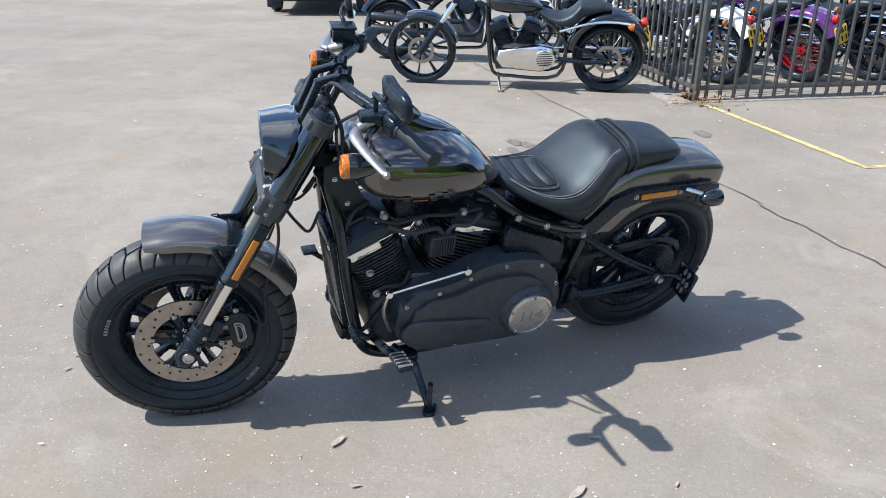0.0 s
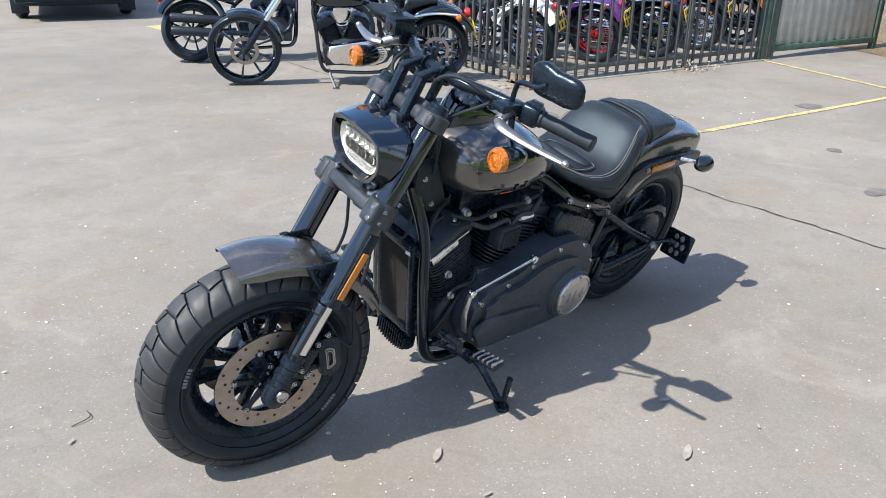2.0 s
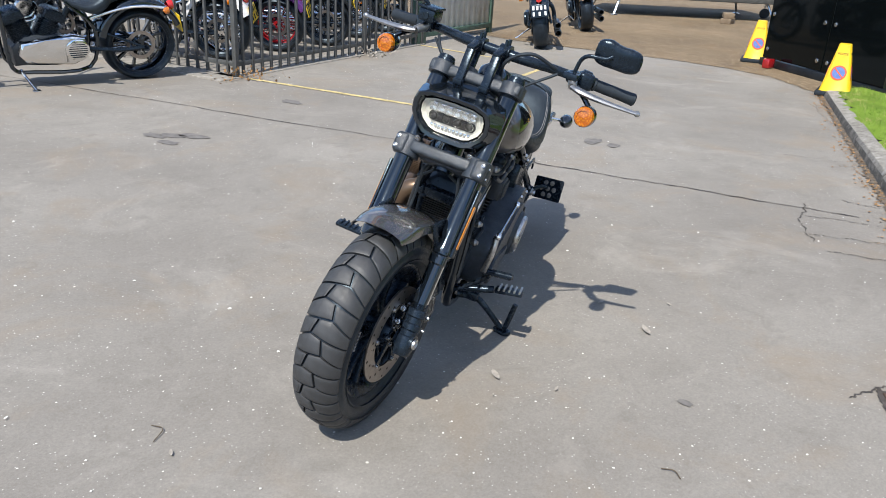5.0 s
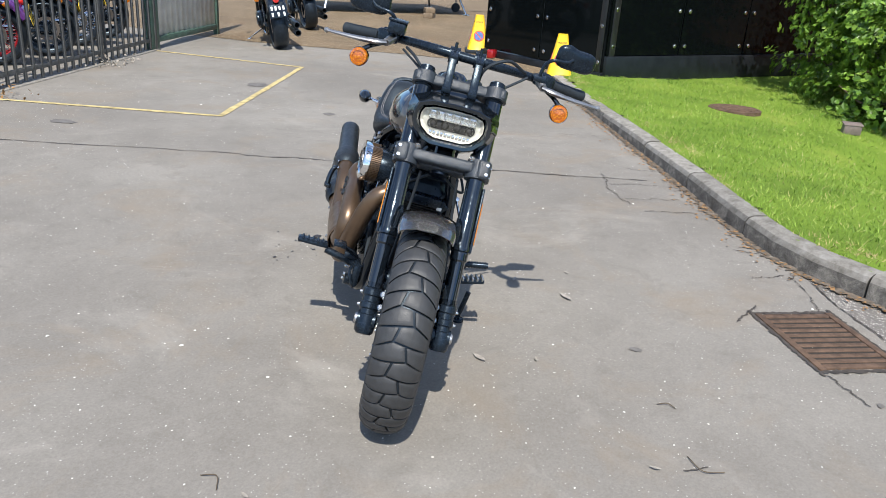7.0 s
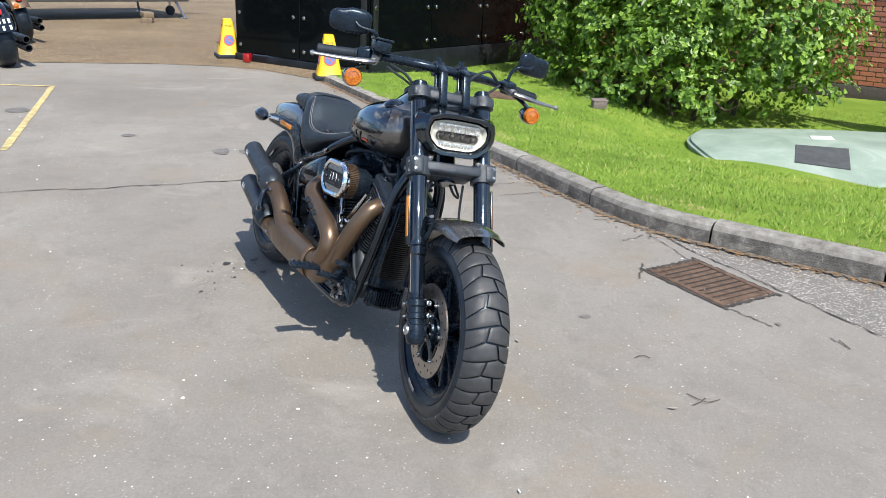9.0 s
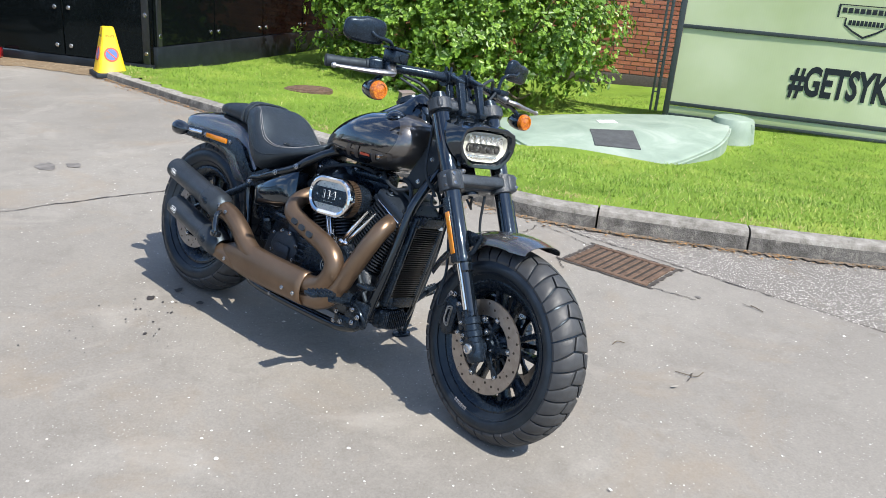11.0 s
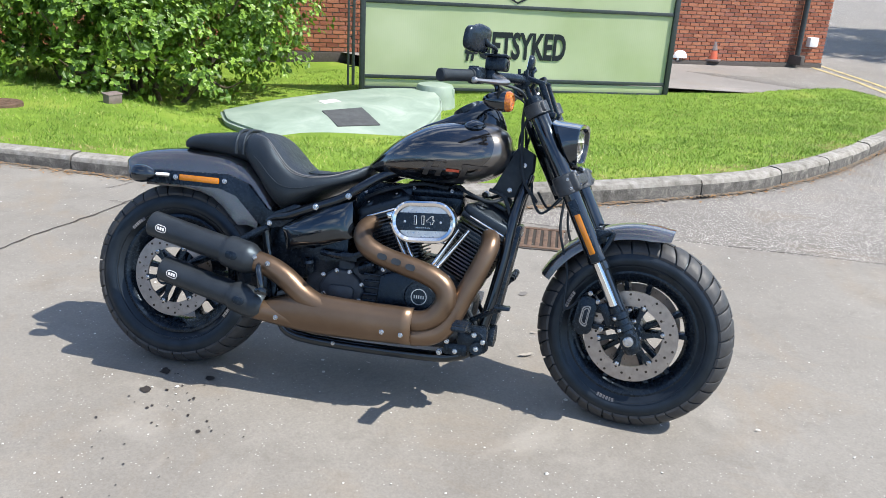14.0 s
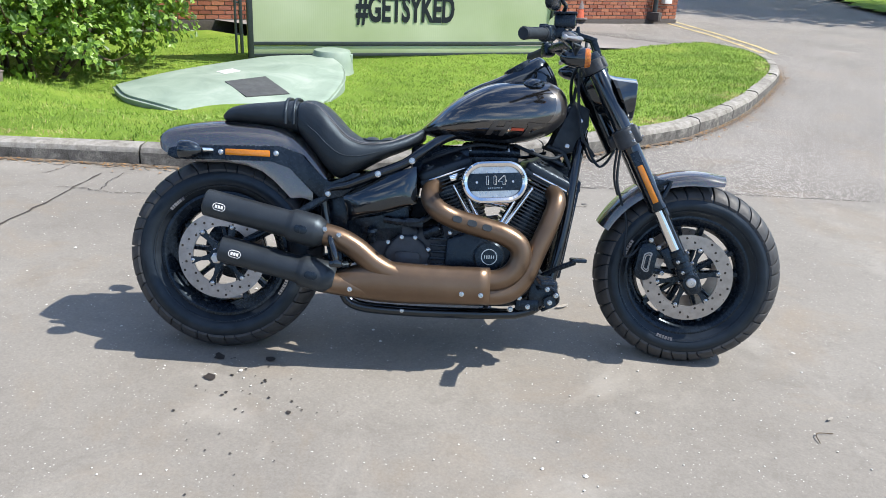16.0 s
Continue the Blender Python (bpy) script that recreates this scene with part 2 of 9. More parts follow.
M["pit"] = worn("drain_pit", (0.03, 0.023, 0.017), 1.0)
M["cone_yellow"] = worn("yellow_cone_plastic", (0.75, 0.47, 0.012), 0.45, vary=0.12, scale=12)
M["cone_orange"] = worn("faded_orange_cone", (0.5, 0.1, 0.045), 0.5, vary=0.25, scale=12)
M["cone_grey"] = worn("cone_sleeve_grey", (0.19, 0.15, 0.14), 0.5, vary=0.2)
M["black_rubber"] = worn("black_rubber", (0.016, 0.018, 0.021), 0.62, vary=0.3)
M["sign_blue"] = worn("sign_blue", (0.1, 0.17, 0.42), 0.5, vary=0.15)
M["sign_red"] = worn("sign_red", (0.6, 0.1, 0.05), 0.5, vary=0.15)
M["white_plastic"] = worn("white_plastic", (0.75, 0.75, 0.73), 0.45, vary=0.08)
M["frame_green"] = worn("dark_green_steel_frame", (0.03, 0.04, 0.042), 0.45, vary=0.25)
pn = material("frosted_polycarbonate", (0.4, 0.45, 0.33), 0.3)
pw = coords(pn)
pc = ramp(pn, noise_tex(pn, 0.8, 4, 0.5, pw), [(0.3, (0.33, 0.39, 0.205)), (0.7, (0.46, 0.51, 0.34))])
put(pn, "Base Color", pc)
M["polycarb"] = pn
M["letter_black"] = worn("black_lettering", (0.006, 0.006, 0.007), 0.65, vary=0.2)
M["letter_white"] = worn("white_lettering", (0.8, 0.8, 0.78), 0.5, vary=0.05)
M["plate_yellow"] = worn("yellow_number_plate", (0.75, 0.52, 0.03), 0.35, vary=0.08)
M["timber"] = worn("weathered_timber", (0.2, 0.15, 0.1), 0.85, vary=0.35, scale=9, bumps=0.4, fine=60)

M["cooler_fin"] = worn("dull_aluminium_fins", (0.04, 0.039, 0.038), 0.5, 0.5, vary=0.2)
M["lamp_black"] = worn("lamp_black", (0.02, 0.02, 0.02), 0.3, vary=0.2)

# motorcycle finishes
M["tyre"] = worn("tyre_rubber", (0.0125, 0.016, 0.0215), 0.36, vary=0.4, scale=20, bumps=0.25, fine=300, spec=0.4)
M["sidewall"] = worn("grey_sidewall_marks", (0.16, 0.16, 0.17), 0.6)
M["tread"] = worn("scrubbed_tread_rubber", (0.034, 0.0355, 0.038), 0.56, vary=0.25, scale=26, bumps=0.3, fine=260)
M["gloss_black"] = worn("gloss_black_paint", (0.004, 0.006, 0.009), 0.08, vary=0.1, bumps=0.0, coat=1.0, spec=0.5)
M["satin_black"] = worn("satin_black_enamel", (0.0078, 0.0118, 0.0182), 0.26, vary=0.35, scale=40, bumps=0.15, spec=0.42)
M["wrinkle_black"] = worn("wrinkle_black_casting", (0.027, 0.0335, 0.042), 0.38, vary=0.35, scale=40, bumps=0.6, fine=500)
M["fin_black"] = worn("black_enamelled_fins", (0.02, 0.025, 0.032), 0.3, vary=0.3, scale=40, bumps=0.1, spec=0.5)
M["primary_black"] = worn("textured_black_primary", (0.032, 0.042, 0.056), 0.42, vary=0.3, scale=40, bumps=0.5, fine=600)
M["rocker_black"] = worn("black_rocker_enamel", (0.012, 0.0155, 0.021), 0.33, vary=0.3, scale=40, bumps=0.4, fine=500)
M["frame_black"] = worn("frame_black_powder_coat", (0.004, 0.005, 0.007), 0.16, vary=0.2, scale=30, bumps=0.05, coat=0.5)
gm = material("metallic_charcoal_paint", (0.075, 0.07, 0.068), 0.26, 0.75, coat=1.0, coat_rough=0.02)
gmf = voronoi_tex(gm, 1500, out="Color")
put(gm, "Base Color", mix(gm, 0.35, ramp(gm, noise_tex(gm, 8, 3), [(0.3, (0.125, 0.121, 0.12)), (0.7, (0.155, 0.15, 0.149))]), gmf, "OVERLAY"))
M["charcoal"] = gm
M["tank_logo"] = worn("tank_badge_grey", (0.1, 0.094, 0.09), 0.35, 0.5, vary=0.15, bumps=0)
M["leather"] = worn("black_vinyl_seat", (0.016, 0.0195, 0.0235), 0.42, vary=0.25, scale=16, bumps=0.5, fine=420)
M["stitch"] = worn("grey_stitching", (0.16, 0.16, 0.165), 0.8, vary=0.2)
M["chrome"] = material("chrome", (0.8, 0.8, 0.8), 0.06, 1.0)
put(M["chrome"], "Roughness", ramp(M["chrome"], noise_tex(M["chrome"], 60, 3), [(0.3, 0.04), (0.75, 0.12)]))
M["brushed"] = worn("brushed_aluminium", (0.55, 0.54, 0.53), 0.32, 1.0, vary=0.12, scale=60)
M["lever"] = worn("bead_blasted_aluminium", (0.36, 0.36, 0.365), 0.42, 0.95, vary=0.1, scale=60)
M["disc_steel"] = worn("brake_disc_steel", (0.36, 0.33, 0.31), 0.34, 1.0, vary=0.15, scale=40, bumps=0.2)
bz = material("bronze_ceramic_pipe", (0.17, 0.1, 0.05), 0.42, 0.7)
put(bz, "Base Color", ramp(bz, noise_tex(bz, 5, 5, 0.6), [(0.25, (0.115, 0.076, 0.05)), (0.55, (0.16, 0.108, 0.071)), (0.8, (0.2, 0.138, 0.093))]))
put(bz, "Roughness", ramp(bz, noise_tex(bz, 30, 4), [(0.3, 0.28), (0.75, 0.42)]))
bump(bz, noise_tex(bz, 500, 2), 0.15, 0.001)
M["bronze"] = bz
M["muffler_black"] = worn("black_ceramic_muffler", (0.02, 0.0232, 0.027), 0.38, vary=0.2, scale=20, bumps=0.25, fine=600)
am = material("amber_lens", (0.85, 0.22, 0.01), 0.12, coat=1.0)
put(am, "Base Color", ramp(am, voronoi_tex(am, 160), [(0.1, (0.6, 0.2, 0.003)), (0.6, (0.36, 0.085, 0.001))]))
bump(am, voronoi_tex(am, 160), 0.3, 0.002)
M["amber"] = am
M["reflector"] = worn("amber_reflector", (0.5, 0.165, 0.003), 0.16, vary=0.15, scale=300, coat=0.6)
M["red_lens"] = worn("red_lens", (0.5, 0.015, 0.012), 0.15, vary=0.15, scale=100, coat=1.0)
lens_m = material("headlamp_lens", (1, 1, 1), 0.02)
lens_m.node_tree.nodes["Principled BSDF"].inputs["Transmission Weight"].default_value = 1.0
lens_m.node_tree.nodes["Principled BSDF"].inputs["IOR"].default_value = 1.25
M["lens"] = lens_m
M["led"] = worn("headlamp_bowl", (0.5, 0.5, 0.45), 0.35, 0.2, vary=0.12, scale=60)
M["led_metal"] = worn("silvered_reflector", (0.66, 0.67, 0.66), 0.16, 0.9, vary=0.12, scale=60)
M["mirror"] = material("mirror_glass", (0.85, 0.86, 0.87), 0.015, 1.0)
M["purple"] = worn("purple_paint", (0.12, 0.03, 0.2), 0.15, 0.3, vary=0.1, bumps=0, coat=1.0)
M["red_paint"] = worn("red_paint", (0.35, 0.012, 0.015), 0.15, 0.2, vary=0.1, bumps=0, coat=1.0)
M["white_paint"] = worn("white_paint", (0.75, 0.75, 0.74), 0.15, vary=0.05, bumps=0, coat=1.0)
M["orange_paint"] = worn("orange_paint", (0.5, 0.13, 0.01), 0.15, 0.2, vary=0.1, bumps=0, coat=1.0)
M["car_paint"] = worn("silver_car_paint", (0.5, 0.51, 0.52), 0.15, vary=0.1, bumps=0, coat=1.0)

# ---- shaping tools ----
import mathutils

def part(name, bm, mat, parent=None, label="", smooth=40):
    if isinstance(bm, BoltSet):
        for p, axis, r, h in bm.items:
            if (r, h, mat) not in BOLTS:
                one = BM()
                bolt(one, (0, 0, 0), (0, 0, 1), r, h)
                BOLTS[r, h, mat] = bpy.data.meshes.new(name)
                bmesh.ops.recalc_face_normals(one, faces=one.faces)
                one.to_mesh(BOLTS[r, h, mat])
                one.free()
                BOLTS[r, h, mat].materials.append(M[mat])
            ob = new(name, BOLTS[r, h, mat])
            ob.parent = parent
            ob.matrix_local = bm.m @ Matrix.Translation(p) @ axis.to_track_quat("Z", "Y").to_matrix().to_4x4()
        return None
    me = bpy.data.meshes.new(name)
    if isinstance(bm, bmesh.types.BMesh):
        bmesh.ops.recalc_face_normals(bm, faces=bm.faces)
        bm.to_mesh(me)
        bm.free()
    else:
        me.from_pydata(*bm)
        me.update()
    for one in mat if isinstance(mat, (list, tuple)) else (mat,):
        me.materials.append(M[one])
    if smooth:
        me.shade_smooth()
        me.set_sharp_from_angle(angle=radians(smooth))
    ob = new(name, me)
    if parent:
        ob.parent = parent
    if label:
        ob["label"] = label
    return ob


def thing(name, label, category, group="", m=None):
    ob = new(name)
    ob.empty_display_size = 0.1
    if m is not None:
        ob.matrix_world = m
    return tagged(ob, label, category, group)


def structure(ob, label, category=""):
    return tagged(ob, label, category, kind="structure")


def BM():
    return bmesh.new()


def ident(m):
    return Matrix() if m is None else m


def box(bm, c, s, bevel=0.0, m=None, seg=2, mi=0):
    r = bmesh.ops.create_cube(bm, size=1.0, matrix=ident(m) @ Matrix.Translation(c) @ Matrix.Diagonal((*s, 1)))
    vs = r["verts"]
    fs = list({f for v in vs for f in v.link_faces})
    for f in fs:
        f.material_index = mi
    if bevel:
        es = list({e for v in vs for e in v.link_edges})
        bmesh.ops.bevel(bm, geom=es, offset=bevel, segments=seg, profile=0.5, affect="EDGES", clamp_overlap=True)
    return bm


def ring_faces(bm, rings, closed=True, caps=True, mi=0):
    """Skins rings of points into a surface."""
    vr = [[bm.verts.new(p) for p in ring] for ring in rings]
    n = len(vr[0])
    for a, b in zip(vr, vr[1:]):
        for i in range(n if closed else n - 1):
            j = (i + 1) % n
            f = bm.faces.new((a[i], a[j], b[j], b[i]))
            f.material_index = mi
    if caps and closed:
        for one in (vr[0], vr[-1]):
            bm.faces.new(one).material_index = mi
    return vr


def frame_of(d):
    d = Vector(d).normalized()
    a = Vector((0, 0, 1)) if abs(d.z) < 0.9 else Vector((1, 0, 0))
    u = d.cross(a).normalized()
    return u, d.cross(u).normalized()


def cyl(bm, p, q, r, r2=None, seg=20, caps=True, mi=0):
    p, q = Vector(p), Vector(q)
    u, v = frame_of(q - p)
    r2 = r if r2 is None else r2
    ring = lambda c, rr: [c + rr * (u * math.cos(a) + v * math.sin(a)) for a in (2 * math.pi * i / seg for i in range(seg))]
    ring_faces(bm, [ring(p, r), ring(q, r2)], caps=caps, mi=mi)
    return bm


def spin(bm, p, axis, profile, seg=32, caps=False, start=0.0, sweep=2 * math.pi, mi=0):
    """Turns a profile of (radius, height along axis) round an axis."""
    p, d = Vector(p), Vector(axis).normalized()
    u, v = frame_of(d)
    full = sweep > 6.28
    n = seg if full else seg + 1
    rings = []
    for r, h in profile:
        rings.append([p + d * h + r * (u * math.cos(a) + v * math.sin(a)) for a in (start + sweep * i / seg for i in range(n))])
    ring_faces(bm, rings, closed=full, caps=caps, mi=mi)
    return bm


def spline(points, steps=6):
    """A smooth curve through the points (Catmull-Rom)."""
    p = [Vector(a) for a in points]
    p = [2 * p[0] - p[1], *p, 2 * p[-1] - p[-2]]
    out = []
    for i in range(1, len(p) - 2):
        for s in range(steps):
            t = s / steps
            a, b, c, d = p[i - 1], p[i], p[i + 1], p[i + 2]
            out.append(0.5 * ((2 * b) + (c - a) * t + (2 * a - 5 * b + 4 * c - d) * t * t + (3 * b - a - 3 * c + d) * t ** 3))
    out.append(p[-2])
    return out


def tube(bm, points, r, seg=12, steps=6, caps=True, squash=1.0, mi=0):
    """A round pipe along a smooth curve; r may be one radius or one for each point."""
    path = spline(points, steps) if steps > 1 else [Vector(a) for a in points]
    radii = r if hasattr(r, "__len__") else [r] * len(points)
    rr = [radii[min(len(radii) - 1, int(i / max(1, steps)))] * (1 - (i % steps) / steps) + radii[min(len(radii) - 1, int(i / max(1, steps)) + 1)] * ((i % steps) / steps)
          for i in range(len(path))]
    u = None
    rings = []
    for i, p in enumerate(path):
        d = (path[min(i + 1, len(path) - 1)] - path[max(i - 1, 0)]).normalized()
        if u is None:
            u, v = frame_of(d)
        u = (u - d * u.dot(d)).normalized()
        v = d.cross(u)
        rings.append([p + rr[i] * (u * math.cos(a) + v * math.sin(a) * squash) for a in (2 * math.pi * k / seg for k in range(seg))])
    ring_faces(bm, rings, caps=caps, mi=mi)
    return bm


def prism(bm, outline, h0, h1, m=None, bevel=0.0, seg=2, mi=0):
    """A flat outline (x, y) given thickness from h0 to h1 along z, laid out by m."""
    m = ident(m)
    lo = [bm.verts.new(m @ Vector((x, y, h0))) for x, y in outline]
    hi = [bm.verts.new(m @ Vector((x, y, h1))) for x, y in outline]
    n = len(lo)
    fs = [bm.faces.new(lo), bm.faces.new(hi)] + [bm.faces.new((lo[i], lo[(i + 1) % n], hi[(i + 1) % n], hi[i])) for i in range(n)]
    for f in fs:
        f.material_index = mi
    if bevel:
        es = list(fs[0].edges) + list(fs[1].edges)
        bmesh.ops.bevel(bm, geom=es, offset=bevel, segments=seg, profile=0.5, affect="EDGES", clamp_overlap=True)
    return bm


def side(y=0.0):
    """Lays an (x, z) outline upright: outline x to x, y to z, thickness along y from y."""
    return Matrix(((1, 0, 0, 0), (0, 0, 1, y), (0, 1, 0, 0), (0, 0, 0, 1)))


def rounded(w, h, r, n=5):
    out = []
    for cx, cy, a0 in ((w / 2 - r, h / 2 - r, 0), (-w / 2 + r, h / 2 - r, 90), (-w / 2 + r, -h / 2 + r, 180), (w / 2 - r, -h / 2 + r, 270)):
        out += [(cx + r * math.cos(radians(a0 + 90 * i / n)), cy + r * math.sin(radians(a0 + 90 * i / n))) for i in range(n + 1)]
    return out


def stadium(w, h, n=14):
    r = h / 2
    return [((w / 2 - r) * (1 if math.cos(a) >= 0 else -1) + r * math.cos(a), r * math.sin(a)) for a in (2 * math.pi * (i + 0.5) / (2 * n) for i in range(2 * n))]


class BoltSet:
    """Bolts that become single objects on shared meshes."""

    def __init__(self):
        self.items, self.m = [], Matrix()


BOLTS = {}


def bolt(bm, p, axis, r=0.009, h=0.008, mi=0):
    if isinstance(bm, BoltSet):
        bm.items.append((Vector(p), Vector(axis), r, h))
        return
    r = r * 0.78
    spin(bm, p, axis, [(r * 1.25, 0), (r * 1.25, h * 0.3), (r, h * 0.35), (r * 0.95, h * 0.9), (r * 0.82, h), (r * 0.5, h), (r * 0.46, h * 0.45), (0.0005, h * 0.45)], seg=12, mi=mi)


def smooth_loft(bm, rings, steps=4, caps=True, mi=0):
    """Rings of equal length blended along smooth curves."""
    lines = [spline([r[i] for r in rings], steps) for i in range(len(rings[0]))]
    ring_faces(bm, [[l[k] for l in lines] for k in range(len(lines[0]))], caps=caps, mi=mi)
    return bm


def move(bm, m):
    if isinstance(bm, BoltSet):
        bm.m = m
        return bm
    bmesh.ops.transform(bm, matrix=m, verts=bm.verts)
    return bm


def writing(name, text, size, mat, parent, m, depth=0.002, squeeze=1.0, bold=0.0, label=""):
    """Raised lettering in the built-in font, turned into a mesh."""
    cu = bpy.data.curves.new(name, "FONT")
    cu.body, cu.size, cu.extrude, cu.align_x, cu.align_y, cu.offset = text, size, depth, "CENTER", "CENTER", bold
    cu.resolution_u = 3
    tmp = bpy.data.objects.new(name, cu)
    scene.collection.objects.link(tmp)
    me = bpy.data.meshes.new_from_object(tmp.evaluated_get(bpy.context.evaluated_depsgraph_get()))
    bpy.data.objects.remove(tmp)
    bpy.data.curves.remove(cu)
    me.name = name
    me.transform(m @ Matrix.Diagonal((squeeze, 1, 1, 1)))
    me.materials.clear()
    me.materials.append(M[mat])
    ob = new(name, me)
    ob.parent = parent
    if label:
        ob["label"] = label
    return ob

# ---- ground ----
def fall(x, y):
    """Height of the ground: level round the motorcycle, dipping towards the road, then climbing."""
    if y > -0.6:
        return 0.0
    if y > -10:
        s = -y - 0.6
        return -0.019 * s * min(1.0, s / 1.2)
    if y > -17:
        return -0.1786
    return -0.1786 + 0.022 * (-17 - y)


KERB = spline([(6.38, 4.99, 0), (5.7, 4.52, 0), (4.99, 4.03, 0), (3.99, 3.34, 0), (2.83, 2.54, 0), (1.98, 1.97, 0), (1.55, 1.6, 0), (1.25, 1.06, 0), (0.98, 0.47, 0), (0.79, -0.02, 0),
               (0.54, -0.85, 0), (0.515, -1.25, 0), (0.5, -1.75, 0), (0.57, -2.9, 0), (0.84, -4.85, 0), (1.06, -5.95, 0), (1.5, -7.2, 0), (2.1, -8.2, 0), (2.75, -8.7, 0)], 8)


def kerb_side(x, y):
    """Distance from the kerb line, positive on the lawn."""
    best, sign = 1e9, 1
    for a, b in zip(KERB[::3], KERB[3::3]):
        d = b - a
        t = max(0, min(1, ((x - a.x) * d.x + (y - a.y) * d.y) / (d.x ** 2 + d.y ** 2)))
        q = (x - a.x - t * d.x) ** 2 + (y - a.y - t * d.y) ** 2
        if q < best:
            best, sign = q, 1 if d.x * (y - a.y) - d.y * (x - a.x) > 0 else -1
    return math.sqrt(best) * sign


def lawn_height(x, y):
    d = max(0.0, kerb_side(x, y))
    a = max(0.0, min(1.0, (2.3 - y) / 1.9))
    a = a * a * (3 - 2 * a) * (1 - 0.6 * max(0.0, min(1.0, (-1.5 - y) / 3.5)))
    hollow = 0.15 * math.exp(-(((x - 4.9) / 0.9) ** 2 + ((y - 1.15) / 0.6) ** 2))
    far_end = 0.045 * max(0.0, min(1.0, (x - 2.6) / 2.5)) * (y > 2) * max(0.0, 1 - d / 1.5)
    if d < 0.06:
        return fall(x, y) + 0.04 - far_end
    return fall(x, y) + 0.118 - far_end - 0.08 * max(0.0, min(d, 1.8) - 0.3) - 0.112 * max(0.0, min(d, 3.7) - 1.0) * a - hollow


def sheet(name, xs, ys, mat, lift, label, category, keep=None, height=fall):
    vs, fs, at = [], [], {}
    for i, x in enumerate(xs):
        for j, y in enumerate(ys):
            at[i, j] = len(vs)
            vs.append((x, y, height(x, y) + lift))
    for i in range(len(xs) - 1):
        for j in range(len(ys) - 1):
            if keep is None or keep((xs[i] + xs[i + 1]) / 2, (ys[j] + ys[j + 1]) / 2):
                fs.append((at[i, j], at[i + 1, j], at[i + 1, j + 1], at[i, j + 1]))
    return structure(part(name, (vs, [], fs), mat, smooth=60), label, category)


def strip(bm, line, width, lift, wobble=0.0, height=fall, mi=0, seed=1):
    """A ribbon laid along a line on the ground."""
    rnd = random.Random(seed)
    pts = [Vector(p) for p in line]
    a = []
    for i, p in enumerate(pts):
        d = (pts[min(i + 1, len(pts) - 1)] - pts[max(0, i - 1)]).normalized()
        n = Vector((-d.y, d.x, 0))
        w = width * (1 + (rnd.random() - 0.5) * 2 * wobble) / 2
        o = n * (rnd.random() - 0.5) * wobble * width
        a.append([bm.verts.new((q.x, q.y, height(q.x, q.y) + lift)) for q in (p + o + n * w, p + o - n * w)])
    for p, q in zip(a, a[1:]):
        bm.faces.new((p[0], q[0], q[1], p[1])).material_index = mi


def jagged(p, q, n, amp, seed):
    rnd = random.Random(seed)
    p, q = Vector((*p, 0)), Vector((*q, 0))
    d = (q - p).normalized()
    s = Vector((-d.y, d.x, 0))
    off, out = 0, []
    for i in range(n + 1):
        off = off * 0.75 + (rnd.random() - 0.5) * amp
        out.append(p.lerp(q, i / n) + s * off)
    return out


def flat(name, outline, z, mat, label, category):
    """A flat sheet of ground with an uneven outline."""
    pts = [Vector((x, y, z)) for x, y in outline]
    faces = mathutils.geometry.tessellate_polygon([pts])
    structure(part(name, (pts, [], faces), mat, smooth=0), label, category)


def rough_edge(points, step, amp, seed):
    rnd, out = random.Random(seed), []
    for (x0, y0), (x1, y1) in zip(points, points[1:]):
        k = max(1, int(math.hypot(x1 - x0, y1 - y0) / step))
        out += [(x0 + (x1 - x0) * i / k + rnd.uniform(-amp, amp), y0 + (y1 - y0) * i / k + rnd.uniform(-amp, amp)) for i in range(k)]
    return out + [points[-1]]


far = [-400, -150, -80, -50, -35, -28]


def bed(x, y):
    """The ground sheet, sunk a little beneath the lawn."""
    d = kerb_side(x, y)
    return fall(x, y) - (0.5 * min(1.0, max(0.0, d - 0.15) / 0.3) if d > 0.15 and 0 < x < 12.2 and -8.8 < y < 4.6 else 0.0)


xs = far + [-22 + 2 * i for i in range(11)] + [0.3 * i for i in range(42)] + [14, 16, 18, 20, 22, 28, 35, 50, 80, 150, 400]
ys = far + [-22 + 1 * i for i in range(13)] + [-9 + 0.3 * i for i in range(47)] + [6, 8, 10, 14, 18, 22, 28, 35, 50, 80, 150, 400]
sheet("ground", xs, ys, "road", 0.0, "pale speckled aggregate asphalt road surface", "road", None, bed)

# brown yard asphalt laid over it up to a straight seam
seam = [(1.75, 1.75), (0.72, 1.04), (-0.96, -0.155), (-20, -13.6), (-60, -14), (-60, 60), (40, 60), (40, 4.98), (6.4, 5.01), (5.7, 4.54), (4.99, 4.05), (3.99, 3.36), (2.83, 2.56), (1.98, 1.99)]
flat("yard", seam, 0.004, "yard", "brownish grey worn asphalt of the yard", "pavement")
lot = rough_edge([(5.9, 9.3), (6.23, 8.44), (6.54, 7.75), (6.81, 7.14), (6.93, 6.49), (6.9, 5.94), (6.6, 5.41), (6.38, 5.0)], 0.07, 0.025, 3) + [(7.2, 4.5), (40, 4.98), (40, 40), (5.6, 40), (5.6, 11)]
flat("gravel_lot", lot, 0.009, "gravel", "sandy compacted gravel lot behind the yard", "ground")
path = [(2.75, -8.7), (3.85, -7.3), (4.75, -6.1), (6.2, -3.7), (10.0, -3.75), (5.35, -13.6), (3.5, -10.6)]
pts = [Vector((x, y, fall(x, y) - 0.02)) for x, y in path]
